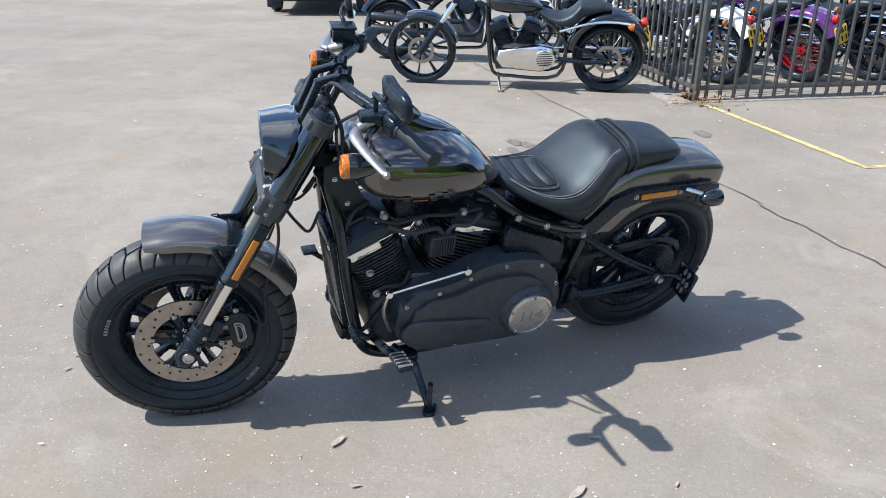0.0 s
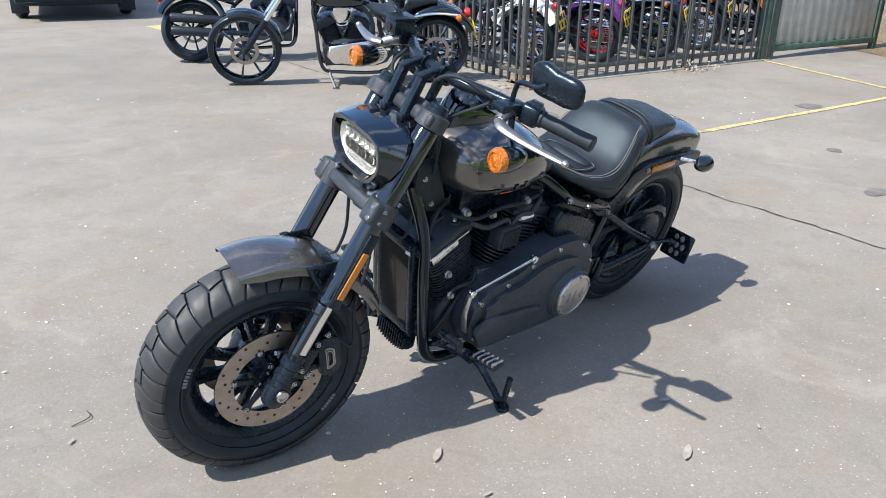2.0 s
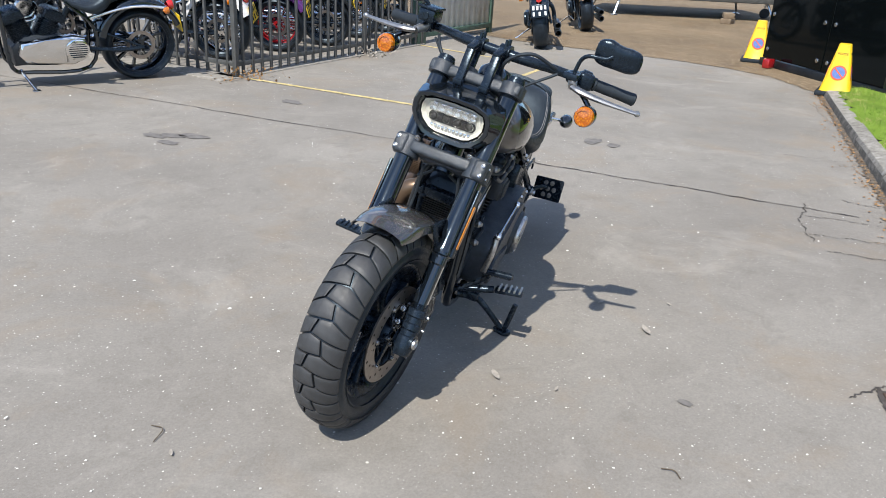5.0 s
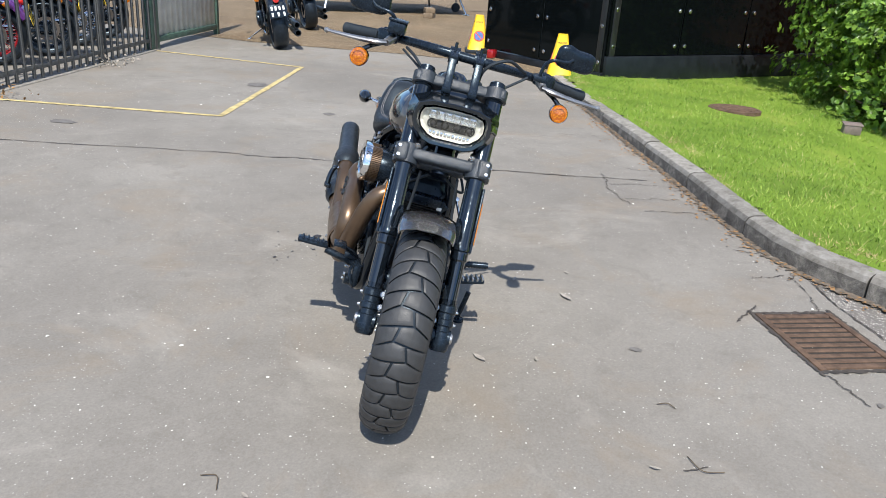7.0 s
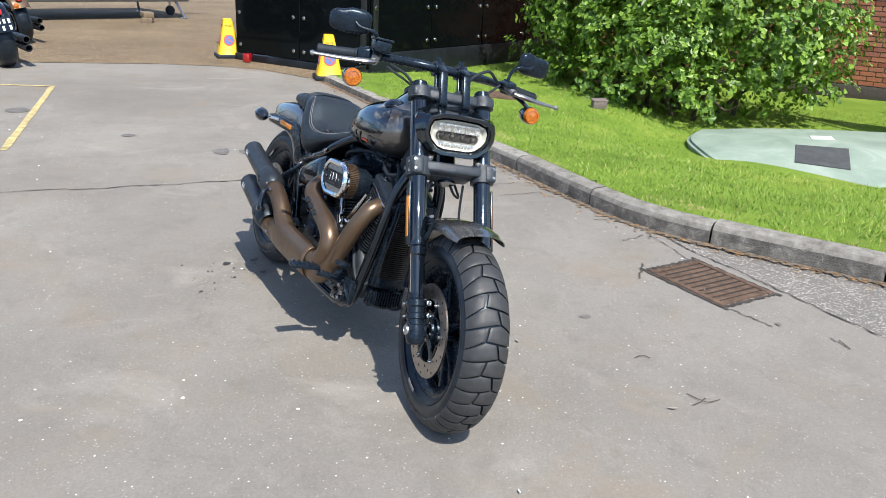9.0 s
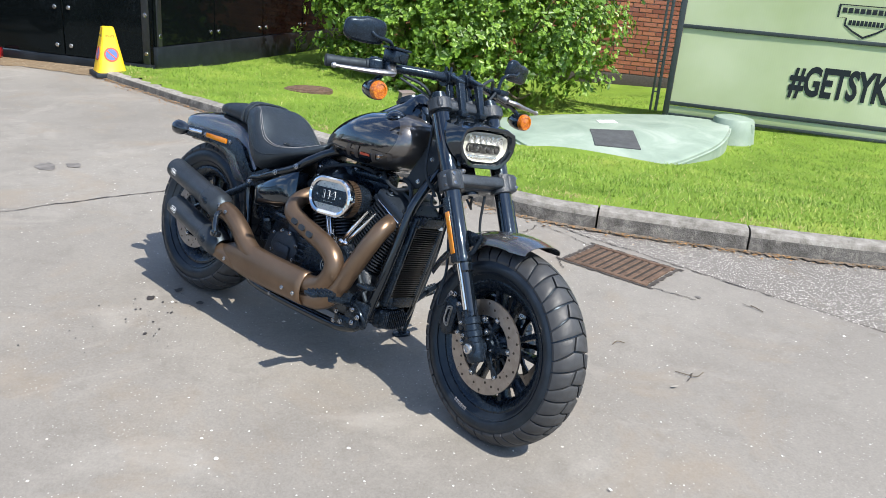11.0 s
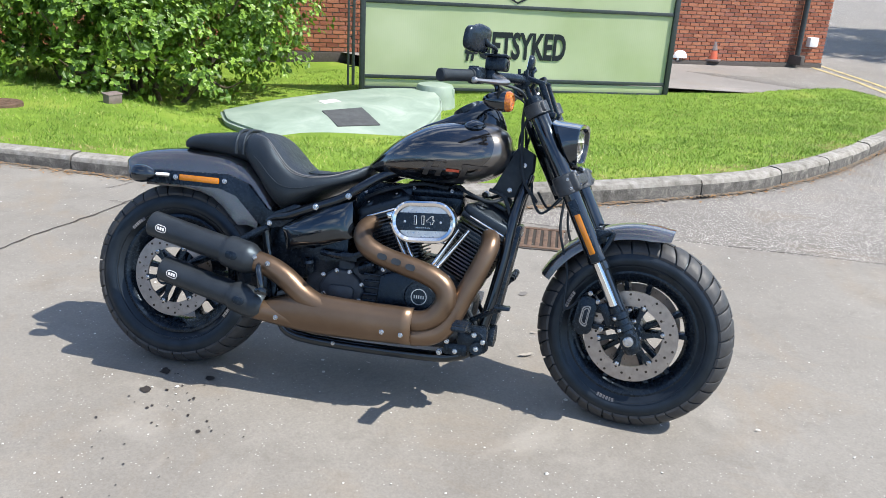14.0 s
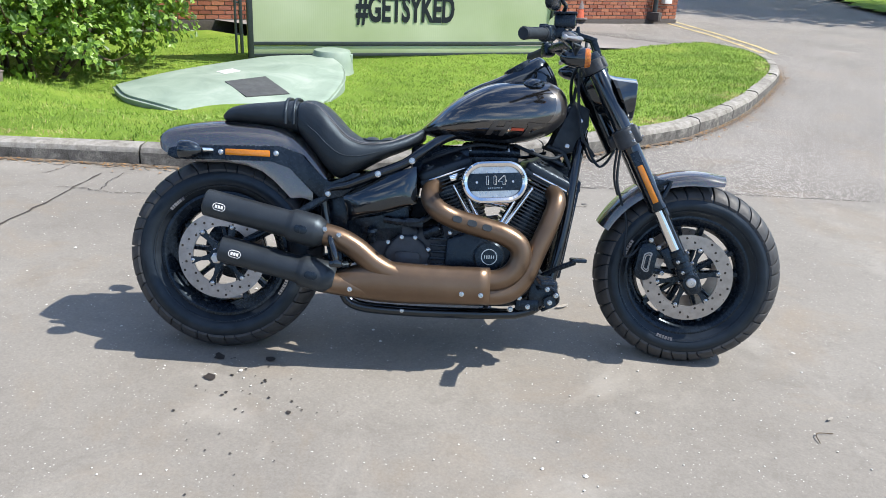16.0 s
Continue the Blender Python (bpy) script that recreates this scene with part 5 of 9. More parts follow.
for s in (-1, 1):
    bm = BM()
    f = -s
    x0 = 0.968
    for cx, wd in ((-0.087, 0.018), (-0.045, 0.018), (0.032, 0.018), (0.09, 0.016)):
        x = x0 + f * cx * f
        tank_patch(bm, [(x - wd / 2 - 0.012, 0.768), (x + wd / 2 - 0.012, 0.768), (x + wd / 2 + 0.012, 0.812), (x - wd / 2 + 0.012, 0.812)], s)
    for z in (0.771, 0.806):
        tank_patch(bm, [(x0 + 0.024, z - 0.004), (x0 + 0.09, z - 0.004), (x0 + 0.094, z + 0.005), (x0 + 0.028, z + 0.005)], s)
    tank_patch(bm, [(x0 - 0.085, 0.786), (x0 - 0.045, 0.786), (x0 - 0.042, 0.795), (x0 - 0.082, 0.795)], s)
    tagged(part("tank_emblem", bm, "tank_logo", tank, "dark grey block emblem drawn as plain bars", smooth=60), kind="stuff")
    bm = BM()
    tank_patch(bm, [(x0 - 0.027, 0.785), (x0 + 0.015, 0.785), (x0 + 0.018, 0.793), (x0 - 0.024, 0.793)], s, 0.0036)
    part("emblem_dash", bm, "sign_red", tank, "small red dash")
NECK = [(1.085, 0.742), (1.11, 0.77), (1.14, 0.86), (1.165, 0.895), (1.215, 0.87), (1.215, 0.815), (1.175, 0.725), (1.125, 0.715)]
# console and filler cap
bm = BM()
rings = []
for x, w, t, b in ((0.79, 0.014, 0.91, 0.89), (0.84, 0.036, 0.938, 0.9), (0.9, 0.052, 0.963, 0.92), (0.96, 0.058, 0.995, 0.93), (1.01, 0.06, 1.025, 0.93), (1.045, 0.055, 1.037, 0.93), (1.085, 0.042, 1.0, 0.92), (1.11, 0.02, 0.95, 0.9)):
    rings.append([Vector((x, w * a, b + (t - b) * c)) for a, c in ((-1, 0), (-0.95, 0.5), (-0.8, 0.85), (-0.45, 1), (0, 1.03), (0.45, 1), (0.8, 0.85), (0.95, 0.5), (1, 0))])
smooth_loft(bm, rings, 4)
console = part("tank_console", bm, "gloss_black", tank, "gloss black console with the round dial", smooth=50)
bm = BM()
spin(bm, (0.97, 0, 1.002), (-0.5, 0, 0.86), [(0.05, -0.012), (0.05, 0.006), (0.046, 0.008), (0.043, 0.005), (0.0005, 0.005)], 30)
part("dial", bm, "satin_black", tank, "round dial in a black bezel")
bm = BM()
spin(bm, (1.015, -0.105, 0.942), (0.03, -0.36, 0.93), [(0.0, 0.018), (0.014, 0.0165), (0.026, 0.011), (0.035, 0.004), (0.036, 0.001), (0.033, -0.003), (0.03, -0.012)], 32)
part("filler_cap", bm, "gloss_black", tank, "gloss black filler cap")
for s in (-1, 1):
    bm = BM()
    prism(bm, NECK, 0.05, 0.062, side() @ Matrix.Diagonal((1, 1, s, 1)), 0.006)
    neck = part("neck_cover", bm, "black_rubber", bike, "black cover beside the steering neck")
    bm = BoltSet()
    bolt(bm, (1.185, 0.062 * s, 0.83), (0, s, 0), 0.008, 0.006)
    bolt(bm, (1.145, 0.062 * s, 0.745), (0, s, 0), 0.008, 0.006)
    part("neck_bolt", bm, "steel", neck)

# ---- seat ----
def seat_loft(rows, mat, name, label, parent, power=3.0):
    bm, rings = BM(), []
    for x, top, bot, w in rows:
        ring = []
        zc, h = (top + bot) / 2, (top - bot) / 2
        for k in range(32):
            a = 2 * math.pi * k / 32
            c, s = math.cos(a), math.sin(a)
            ring.append(Vector((x, w * math.copysign(abs(c) ** (2 / power), c), zc + h * math.copysign(abs(s) ** (2 / power), s))))
        rings.append(ring)
    smooth_loft(bm, rings, 4)
    return part(name, bm, mat, parent, label, smooth=70)


SEAT = [(0.668, 0.775, 0.745, 0.045), (0.65, 0.778, 0.73, 0.075), (0.6, 0.752, 0.705, 0.115), (0.53, 0.735, 0.675, 0.146), (0.46, 0.738, 0.635, 0.162), (0.41, 0.765, 0.605, 0.168), (0.37, 0.805, 0.605, 0.166), (0.335, 0.838, 0.635, 0.16),
        (0.3, 0.857, 0.68, 0.148), (0.265, 0.858, 0.72, 0.134), (0.245, 0.85, 0.745, 0.125)]
seat = seat_loft(SEAT, "leather", "rider_seat", "black vinyl solo seat with stitched edge", bike, 3.2)
pillion = seat_loft([(0.243, 0.852, 0.74, 0.118), (0.22, 0.856, 0.752, 0.12), (0.15, 0.848, 0.765, 0.115), (0.07, 0.838, 0.772, 0.106), (0.02, 0.826, 0.775, 0.092), (-0.006, 0.808, 0.778, 0.07), (-0.014, 0.795, 0.782, 0.04)],
                    "leather", "pillion_pad", "black vinyl pillion pad", bike, 3.0)
SX = [r[0] for r in reversed(SEAT)]


def seat_top(x, v):
    t, b, w = (float(np.interp(x, SX, [r[k] for r in reversed(SEAT)])) for k in (1, 2, 3))
    zc, h = (t + b) / 2, (t - b) / 2
    q = min(0.999, abs(v) / w)
    return zc + h * (1 - q ** 3.2) ** (1 / 3.2)


for s in (-1, 1):
    bm = BM()
    line = []
    for x, f in ((0.63, 0.75), (0.58, 0.82), (0.53, 0.86), (0.47, 0.88), (0.42, 0.88), (0.385, 0.86), (0.35, 0.82), (0.32, 0.78), (0.29, 0.76), (0.27, 0.74)):
        v = s * f * float(np.interp(x, SX, [r[3] for r in reversed(SEAT)]))
        line.append((x, v, seat_top(x, v) + 0.001))
    tube(bm, line, 0.0016, 6, 4)
    tube(bm, [(p[0], p[1] * 1.045, seat_top(p[0], p[1] * 1.045) + 0.0005) for p in line], 0.0012, 6, 4)
    part("seam", bm, "stitch", seat, "grey double stitching")
    bm = BM()
    tube(bm, [(x, s * 1.002 * float(np.interp(x, SX, [r[3] for r in reversed(SEAT)])), (seat_top(x, 0) * 0.45 + 0.55 * float(np.interp(x, SX, [r[2] for r in reversed(SEAT)])))) for x in (0.63, 0.57, 0.5, 0.44, 0.39, 0.35, 0.31, 0.28)], 0.0018, 6, 4)
    part("piping", bm, "leather", seat)
for k, x in enumerate((0.6, 0.55, 0.5)):
    bm, g = BM(), []
    for i in range(13):
        row = []
        for j in range(5):
            v = -0.085 + 0.17 * i / 12 + 0
            u = x - 0.019 + 0.038 * j / 4 - 0.35 * (abs(v) / 0.085) ** 2 * 0.03 - 0.01
            puff = 0.009 * (1 - (j / 2 - 1) ** 4) * (1 - (i / 6 - 1) ** 6)
            row.append(bm.verts.new((u, v, seat_top(u, v) + puff + 0.0005)))
        g.append(row)
    for p, q in zip(g, g[1:]):
        for j in range(4):
            bm.faces.new((p[j], p[j + 1], q[j + 1], q[j]))
    part("seat_roll", bm, "leather", seat, smooth=60)
for f in (1.0, 0.94):
    bm = BM()
    loop = [(0.625, 0.07), (0.56, 0.1), (0.49, 0.108), (0.462, 0.09), (0.455, 0.0)]
    loop = [(x, v * f) for x, v in loop] + [(x, -v * f) for x, v in reversed(loop[:-1])]
    tube(bm, [(x, v, seat_top(x, v) + 0.0012) for x, v in loop], 0.0011 if f < 1 else 0.0022, 6, 4)
    part("panel_seam", bm, "stitch" if f < 1 else "leather", seat, "stitched border of the ribbed panel")
bm = BM()
for x in (0.232, 0.205):
    tube(bm, [(x, -0.118, 0.775), (x, -0.116, 0.82), (x, -0.08, 0.853), (x, 0, 0.861), (x, 0.08, 0.853), (x, 0.116, 0.82), (x, 0.118, 0.775)], 0.006, 8, 4)
part("pillion_strap", bm, "leather", pillion, "ribbed band across the pad")

# ---- rear fender and its struts ----
rings = []
for x, top, bot, w in ((-0.212, 0.722, 0.69, 0.088), (-0.2, 0.742, 0.672, 0.098), (-0.17, 0.757, 0.66, 0.104), (-0.1, 0.771, 0.66, 0.108), (0.0, 0.782, 0.664, 0.112), (0.1, 0.784, 0.668, 0.114), (0.18, 0.777, 0.66, 0.116), (0.25, 0.745, 0.628, 0.118), (0.31, 0.69, 0.575, 0.118), (0.345, 0.63, 0.545, 0.116)):
    pts = [Vector((x, -w, bot))] + [Vector((x, w * math.sin(radians(a)) ** 1 if abs(a) < 90 else math.copysign(w, a), bot + 0.02 + (top - bot - 0.02) * max(0.0, math.cos(radians(a))) ** 0.42)) for a in (-90, -80, -65, -45, -22, 0, 22, 45, 65, 80, 90)] + [Vector((x, w, bot))]
    rings.append(pts)
lines = [spline([r[i] for r in rings], 3) for i in range(len(rings[0]))]
rear_fender = shell("rear_fender", [[l[k] for l in lines] for k in range(len(lines[0]))], "charcoal", bike, "metallic charcoal chopped rear fender", thick=0.004)
for s in (-1, 1):
    rings = []
    for x, z0, z1 in ((-0.12, 0.662, 0.638), (-0.05, 0.66, 0.64), (0.02, 0.66, 0.641), (0.08, 0.662, 0.633), (0.13, 0.665, 0.617), (0.17, 0.66, 0.588), (0.2, 0.65, 0.558), (0.228, 0.635, 0.531), (0.263, 0.61, 0.535), (0.3, 0.575, 0.525)):
        rings.append([Vector((x, s * 0.112, z0)), Vector((x, s * 0.1135, (z0 + z1) / 2)), Vector((x, s * 0.111, z1))])
    shell("fender_valance", rings, "charcoal", rear_fender, "charcoal fender side", thick=0.004)
    bm = BM()
    prism(bm, [(-0.175, 0.655), (-0.15, 0.645), (0.16, 0.655), (0.225, 0.635), (0.3, 0.555), (0.335, 0.53), (0.4, 0.545), (0.46, 0.59), (0.455, 0.625), (0.43, 0.625), (0.36, 0.585), (0.335, 0.598), (0.27, 0.675), (0.19, 0.702), (-0.12, 0.692), (-0.17, 0.68)], 0.117, 0.134,
          side() @ Matrix.Diagonal((1, 1, s, 1)), 0.004)
    strut = part("fender_strut", bm, "satin_black", bike, "black fender strut")
    bm = BM()
    box(bm, (0.088, 0.138 * s, 0.675), (0.145, 0.008, 0.021), 0.003)
    part("side_reflector", bm, "reflector", strut, "long amber side reflector")
    bm = BoltSet()
    for x, z in ((0.0, 0.674), (0.18, 0.677), (0.352, 0.552), (0.418, 0.588)):
        bolt(bm, (x, 0.134 * s, z), (0, s, 0), 0.0095, 0.008)
    part("strut_bolt", bm, "steel", strut)
    bm = BM()
    cyl(bm, (-0.03, 0.13 * s, 0.678), (-0.082, 0.185 * s, 0.678), 0.009, 0.007, 12)
    stalk = part("indicator_stalk", bm, "chrome", strut, "chrome indicator stalk")
    bm = BM()
    spin(bm, (-0.052, 0.196 * s, 0.677), (-1, 0, 0), [(0.0, -0.012), (0.013, -0.006), (0.024, 0.012), (0.03, 0.032), (0.031, 0.055), (0.028, 0.062), (0.0, 0.066)], 24)
    part("rear_indicator", bm, "gloss_black", strut, "black bullet rear indicator")
# plate carrier, perforated
pm = Matrix.Translation((-0.06, 0.235, 0.352)) @ Matrix.Rotation(radians(-22), 4, "Z") @ Matrix.Rotation(radians(14), 4, "X") @ Matrix.Rotation(radians(-16), 4, "Y")
bm = BM()
prism(bm, rounded(0.15, 0.105, 0.008, 3), -0.003, 0.003, pm @ Matrix(((0, 0, 1, 0), (1, 0, 0, 0), (0, 1, 0, 0), (0, 0, 0, 1))), 0.001)
carrier = part("plate_carrier", bm, "satin_black", bike, "black perforated side plate carrier")
bm = BM()
for a, b in ((0, 0), (0.034, 0), (-0.034, 0), (0.017, 0.029), (-0.017, 0.029), (0.017, -0.029), (-0.017, -0.029)):
    for sx in (-1, 1):
        spin(bm, pm @ Vector((0.0034 * sx, a, b)), pm.to_3x3() @ Vector((sx, 0, 0)), [(0.012, 0), (0.0115, 0.0004), (0.0005, 0.0004)], 18)
tagged(part("carrier_hole", bm, "path", carrier, "round lightening holes"), kind="stuff")
bm = BM()
tube(bm, [(0.0, 0.16, 0.33), (-0.03, 0.2, 0.36), (-0.05, 0.23, 0.36)], 0.009, 8, 3)
part("carrier_arm", bm, "satin_black", carrier)

# ---- frame ----
bm = BM()
for s in (-1, 1):
    tube(bm, [(1.2, 0.035 * s, 0.8), (1.17, 0.085 * s, 0.66), (1.15, 0.1 * s, 0.5), (1.118, 0.105 * s, 0.33), (1.085, 0.105 * s, 0.22), (1.02, 0.11 * s, 0.178), (0.9, 0.115 * s, 0.168), (0.6, 0.115 * s, 0.168), (0.44, 0.105 * s, 0.185), (0.4, 0.1 * s, 0.26)], 0.0185, 14, 5)
    tube(bm, [(1.18, 0.04 * s, 0.87), (0.95, 0.05 * s, 0.8), (0.76, 0.085 * s, 0.765), (0.66, 0.122 * s, 0.705), (0.6, 0.131 * s, 0.662), (0.5, 0.135 * s, 0.62), (0.42, 0.128 * s, 0.586), (0.34, 0.118 * s, 0.55), (0.36, 0.11 * s, 0.4), (0.4, 0.1 * s, 0.26)], 0.0165, 14, 5)
frame_ob = part("frame", bm, "frame_black", bike, "black tubular steel frame")
bm = BoltSet()
for s in (-1, 1):
    for x, z in ((0.625, 0.672), (0.515, 0.625)):
        bolt(bm, (x, 0.148 * s, z), (0, s, 0), 0.011, 0.01)
    bolt(bm, (0.975, 0.13 * s, 0.19), (0, s, 0), 0.01, 0.01)
    bolt(bm, (0.61, 0.132 * s, 0.17), (0, s, 0), 0.007, 0.006)
part("frame_bolt", bm, "steel", frame_ob)
bm = BM()
for s in (-1, 1):
    tube(bm, [(0.42, 0.1 * s, 0.31), (0.3, 0.145 * s, 0.3), (0.1, 0.155 * s, 0.315), (0.0, 0.15 * s, 0.327)], 0.019, 12, 4)
    tube(bm, [(0.345, 0.12 * s, 0.54), (0.18, 0.145 * s, 0.435), (0.0, 0.15 * s, 0.335)], 0.015, 12, 4)
    cyl(bm, (0, 0.135 * s, 0.329), (0, 0.168 * s, 0.329), 0.028, seg=16)
swing = part("swingarm", bm, "satin_black", bike, "black triangulated swingarm")
bm = BM()
for s in (-1, 1):
    spin(bm, (0, 0.168 * s, 0.329), (0, s, 0), [(0.019, 0), (0.019, 0.008), (0.013, 0.012), (0.012, 0.02), (0.0, 0.02)], 6)
part("rear_axle_nut", bm, "brushed", swing)
bm = BM()
prism(bm, [(0.2, 0.455), (0.22, 0.478), (0.1, 0.487), (-0.02, 0.482), (-0.075, 0.455), (-0.1, 0.41), (-0.085, 0.405), (-0.06, 0.44), (-0.01, 0.462), (0.1, 0.468)], 0.122, 0.13, side(), 0.002)
prism(bm, [(0.3, 0.255), (0.1, 0.222), (-0.04, 0.222), (-0.1, 0.27), (-0.09, 0.285), (-0.035, 0.242), (0.1, 0.244), (0.3, 0.28)], 0.122, 0.13, side(), 0.002)
part("belt_guard", bm, "satin_black", bike, "black drive belt guard")
bm = BM()
for z0, z1 in ((0.437, 0.42), (0.221, 0.25)):
    tube(bm, [(0.0, 0.1, z0), (0.25, 0.1, (z0 + z1) / 2), (0.5, 0.1, z1)], 0.009, 8, 3, squash=1.4)
part("drive_belt", bm, "black_rubber", bike)
# dark bodies that fill the middle: oil tank, battery box, shock
bm = BM()
cyl(bm, (0.4, 0, 0.33), (0.3, 0, 0.56), 0.045)
part("shock_absorber", bm, "satin_black", bike)
bm = BM()
box(bm, (0.89, 0, 0.69), (0.2, 0.06, 0.11), 0.02)
# dark filler, added to stop light showing through under the tank
box(bm, (0.72, 0, 0.655), (0.2, 0.11, 0.15), 0.02)
cyl(bm, (0.89, -0.03, 0.655), (0.89, -0.1, 0.64), 0.034, seg=20)
cyl(bm, (0.8, -0.02, 0.71), (0.99, -0.02, 0.715), 0.02, seg=14)
part("air_box", bm, "satin_black", bike, "black induction body under the tank")
bm = BoltSet()
for x, y, z in ((0.66, -0.06, 0.69), (0.76, -0.06, 0.68), (0.69, -0.06, 0.6), (0.82, -0.036, 0.72), (0.95, -0.036, 0.722), (0.66, 0.06, 0.67), (0.75, 0.06, 0.69)):
    bolt(bm, (x, y, z), (0, math.copysign(1, y), 0.3), 0.0065, 0.007)
part("body_bolt", bm, "steel", bike)
for pts in ([(0.66, -0.07, 0.67), (0.74, -0.095, 0.705), (0.84, -0.06, 0.735), (0.94, -0.06, 0.73)], [(0.97, -0.05, 0.74), (1.03, -0.085, 0.715), (1.09, -0.09, 0.7), (1.14, -0.07, 0.72)]):
    bm = BM()
    tube(bm, pts, 0.006, 8, 5)
    part("hose", bm, "black_rubber", bike)
bm = BM()
box(bm, (0.52, 0, 0.5), (0.22, 0.2, 0.26), 0.03)
box(bm, (0.38, 0, 0.5), (0.12, 0.16, 0.2), 0.03)
part("battery_box", bm, "satin_black", bike)
bm = BM()


def bulged(bm, top, bottom, y0, y1, belly, s, n=5, rows=8):
    """A shell between two edge lines, swelling outwards in the middle, with turned-in edges."""
    top, bottom = spline([(x, 0, z) for x, z in top], n), spline([(x, 0, z) for x, z in bottom], n)
    k = len(top) - 1
    cols = []
    for i, (a, b) in enumerate(zip(top, bottom)):
        u = 2 * i / k - 1
        col = [Vector((a.x, s * y0, a.z))]
        for j in range(rows + 1):
            v = 2 * j / rows - 1
            p = a.lerp(b, j / rows)
            edge = max(abs(u) ** 8, abs(v) ** 8)
            col.append(Vector((p.x, s * (y1 + belly * (1 - u * u) * (1 - v * v) - 0.012 * edge), p.z)))
        col.append(Vector((b.x, s * y0, b.z)))
        cols.append(col)
    ring_faces(bm, cols, closed=False, caps=False)
    for col in (cols[0], cols[-1]):
        bm.faces.new([bm.verts.new(p) for p in col])
    bmesh.ops.remove_doubles(bm, verts=bm.verts, dist=0.0004)
    bmesh.ops.recalc_face_normals(bm, faces=bm.faces)


bulged(bm, [(0.404, 0.545), (0.455, 0.577), (0.51, 0.607), (0.57, 0.633), (0.64, 0.655)], [(0.425, 0.468), (0.475, 0.48), (0.53, 0.49), (0.59, 0.512), (0.648, 0.535)], 0.1, 0.155, 0.016, -1)
part("side_cover", bm, "gloss_black", bike, "gloss black right side cover")
bm = BM()
prism(bm, [(0.42, 0.455), (0.425, 0.54), (0.53, 0.588), (0.64, 0.635), (0.66, 0.6), (0.64, 0.49), (0.58, 0.455)], 0.1, 0.15, side(), 0.012, 3)
part("side_cover", bm, "satin_black", bike, "satin black left side cover")

# radiator and regulator
rm = Matrix.Translation((1.158, 0, 0.462)) @ Matrix.Rotation(radians(9), 4, "Y")
bm = BM()
for c, s in (((0, 0.07, 0), (0.03, 0.02, 0.34)), ((0, -0.07, 0), (0.03, 0.02, 0.34)), ((0, 0, 0.155), (0.034, 0.13, 0.036)), ((0, 0, -0.152), (0.034, 0.13, 0.04))):
    box(bm, c, s, 0.007, rm)
rad = part("oil_cooler", bm, "satin_black", bike, "black framed oil cooler")
bm = BM()
for i in range(34):
    box(bm, (0.004, 0, -0.132 + 0.27 * i / 33), (0.02, 0.122, 0.0022), 0.0, rm)
box(bm, (-0.008, 0, 0), (0.006, 0.122, 0.28), 0, rm)
tagged(part("cooling_fin", bm, "cooler_fin", rad, "close rows of cooling fins"), kind="stuff")
for s in (-1, 1):
    bm = BM()
    tube(bm, [rm @ Vector((-0.01, 0.06 * s, 0.17)), (1.16, 0.085 * s, 0.66), (1.13, 0.075 * s, 0.72), (1.08, 0.06 * s, 0.74)], 0.007, 8, 4)
    part("oil_hose", bm, "black_rubber", rad, "black oil hose")
    bm = BM()
    tube(bm, [rm @ Vector((-0.015, 0.06 * s, -0.16)), (1.1, 0.1 * s, 0.28), (1.06, 0.115 * s, 0.33), (1.0, 0.115 * s, 0.42)], 0.008, 8, 4)
    part("oil_hose", bm, "black_rubber", rad, "black oil hose")
    bm = BM()
    box(bm, (0.012, 0.062 * s, 0.14), (0.012, 0.018, 0.012), 0.002, rm)
    part("cooler_label", bm, "letter_white" if s > 0 else "satin_black", rad, "small white sticker" if s > 0 else "")
bm = BM()
box(bm, (1.108, 0, 0.243), (0.04, 0.13, 0.074), 0.012, None, 3)
regulator = part("regulator", bm, "satin_black", bike, "black voltage regulator")
bm = BM()
for i in range(13):
    k = -0.068 + 0.136 * i / 12
    box(bm, (1.13, k * 0.92, 0.243), (0.028, 0.004, 0.072 * math.sqrt(max(0.3, 1 - (k / 0.085) ** 2))), 0.001)
tagged(part("regulator_fin", bm, "satin_black", regulator, "upright cooling fins"), kind="stuff")

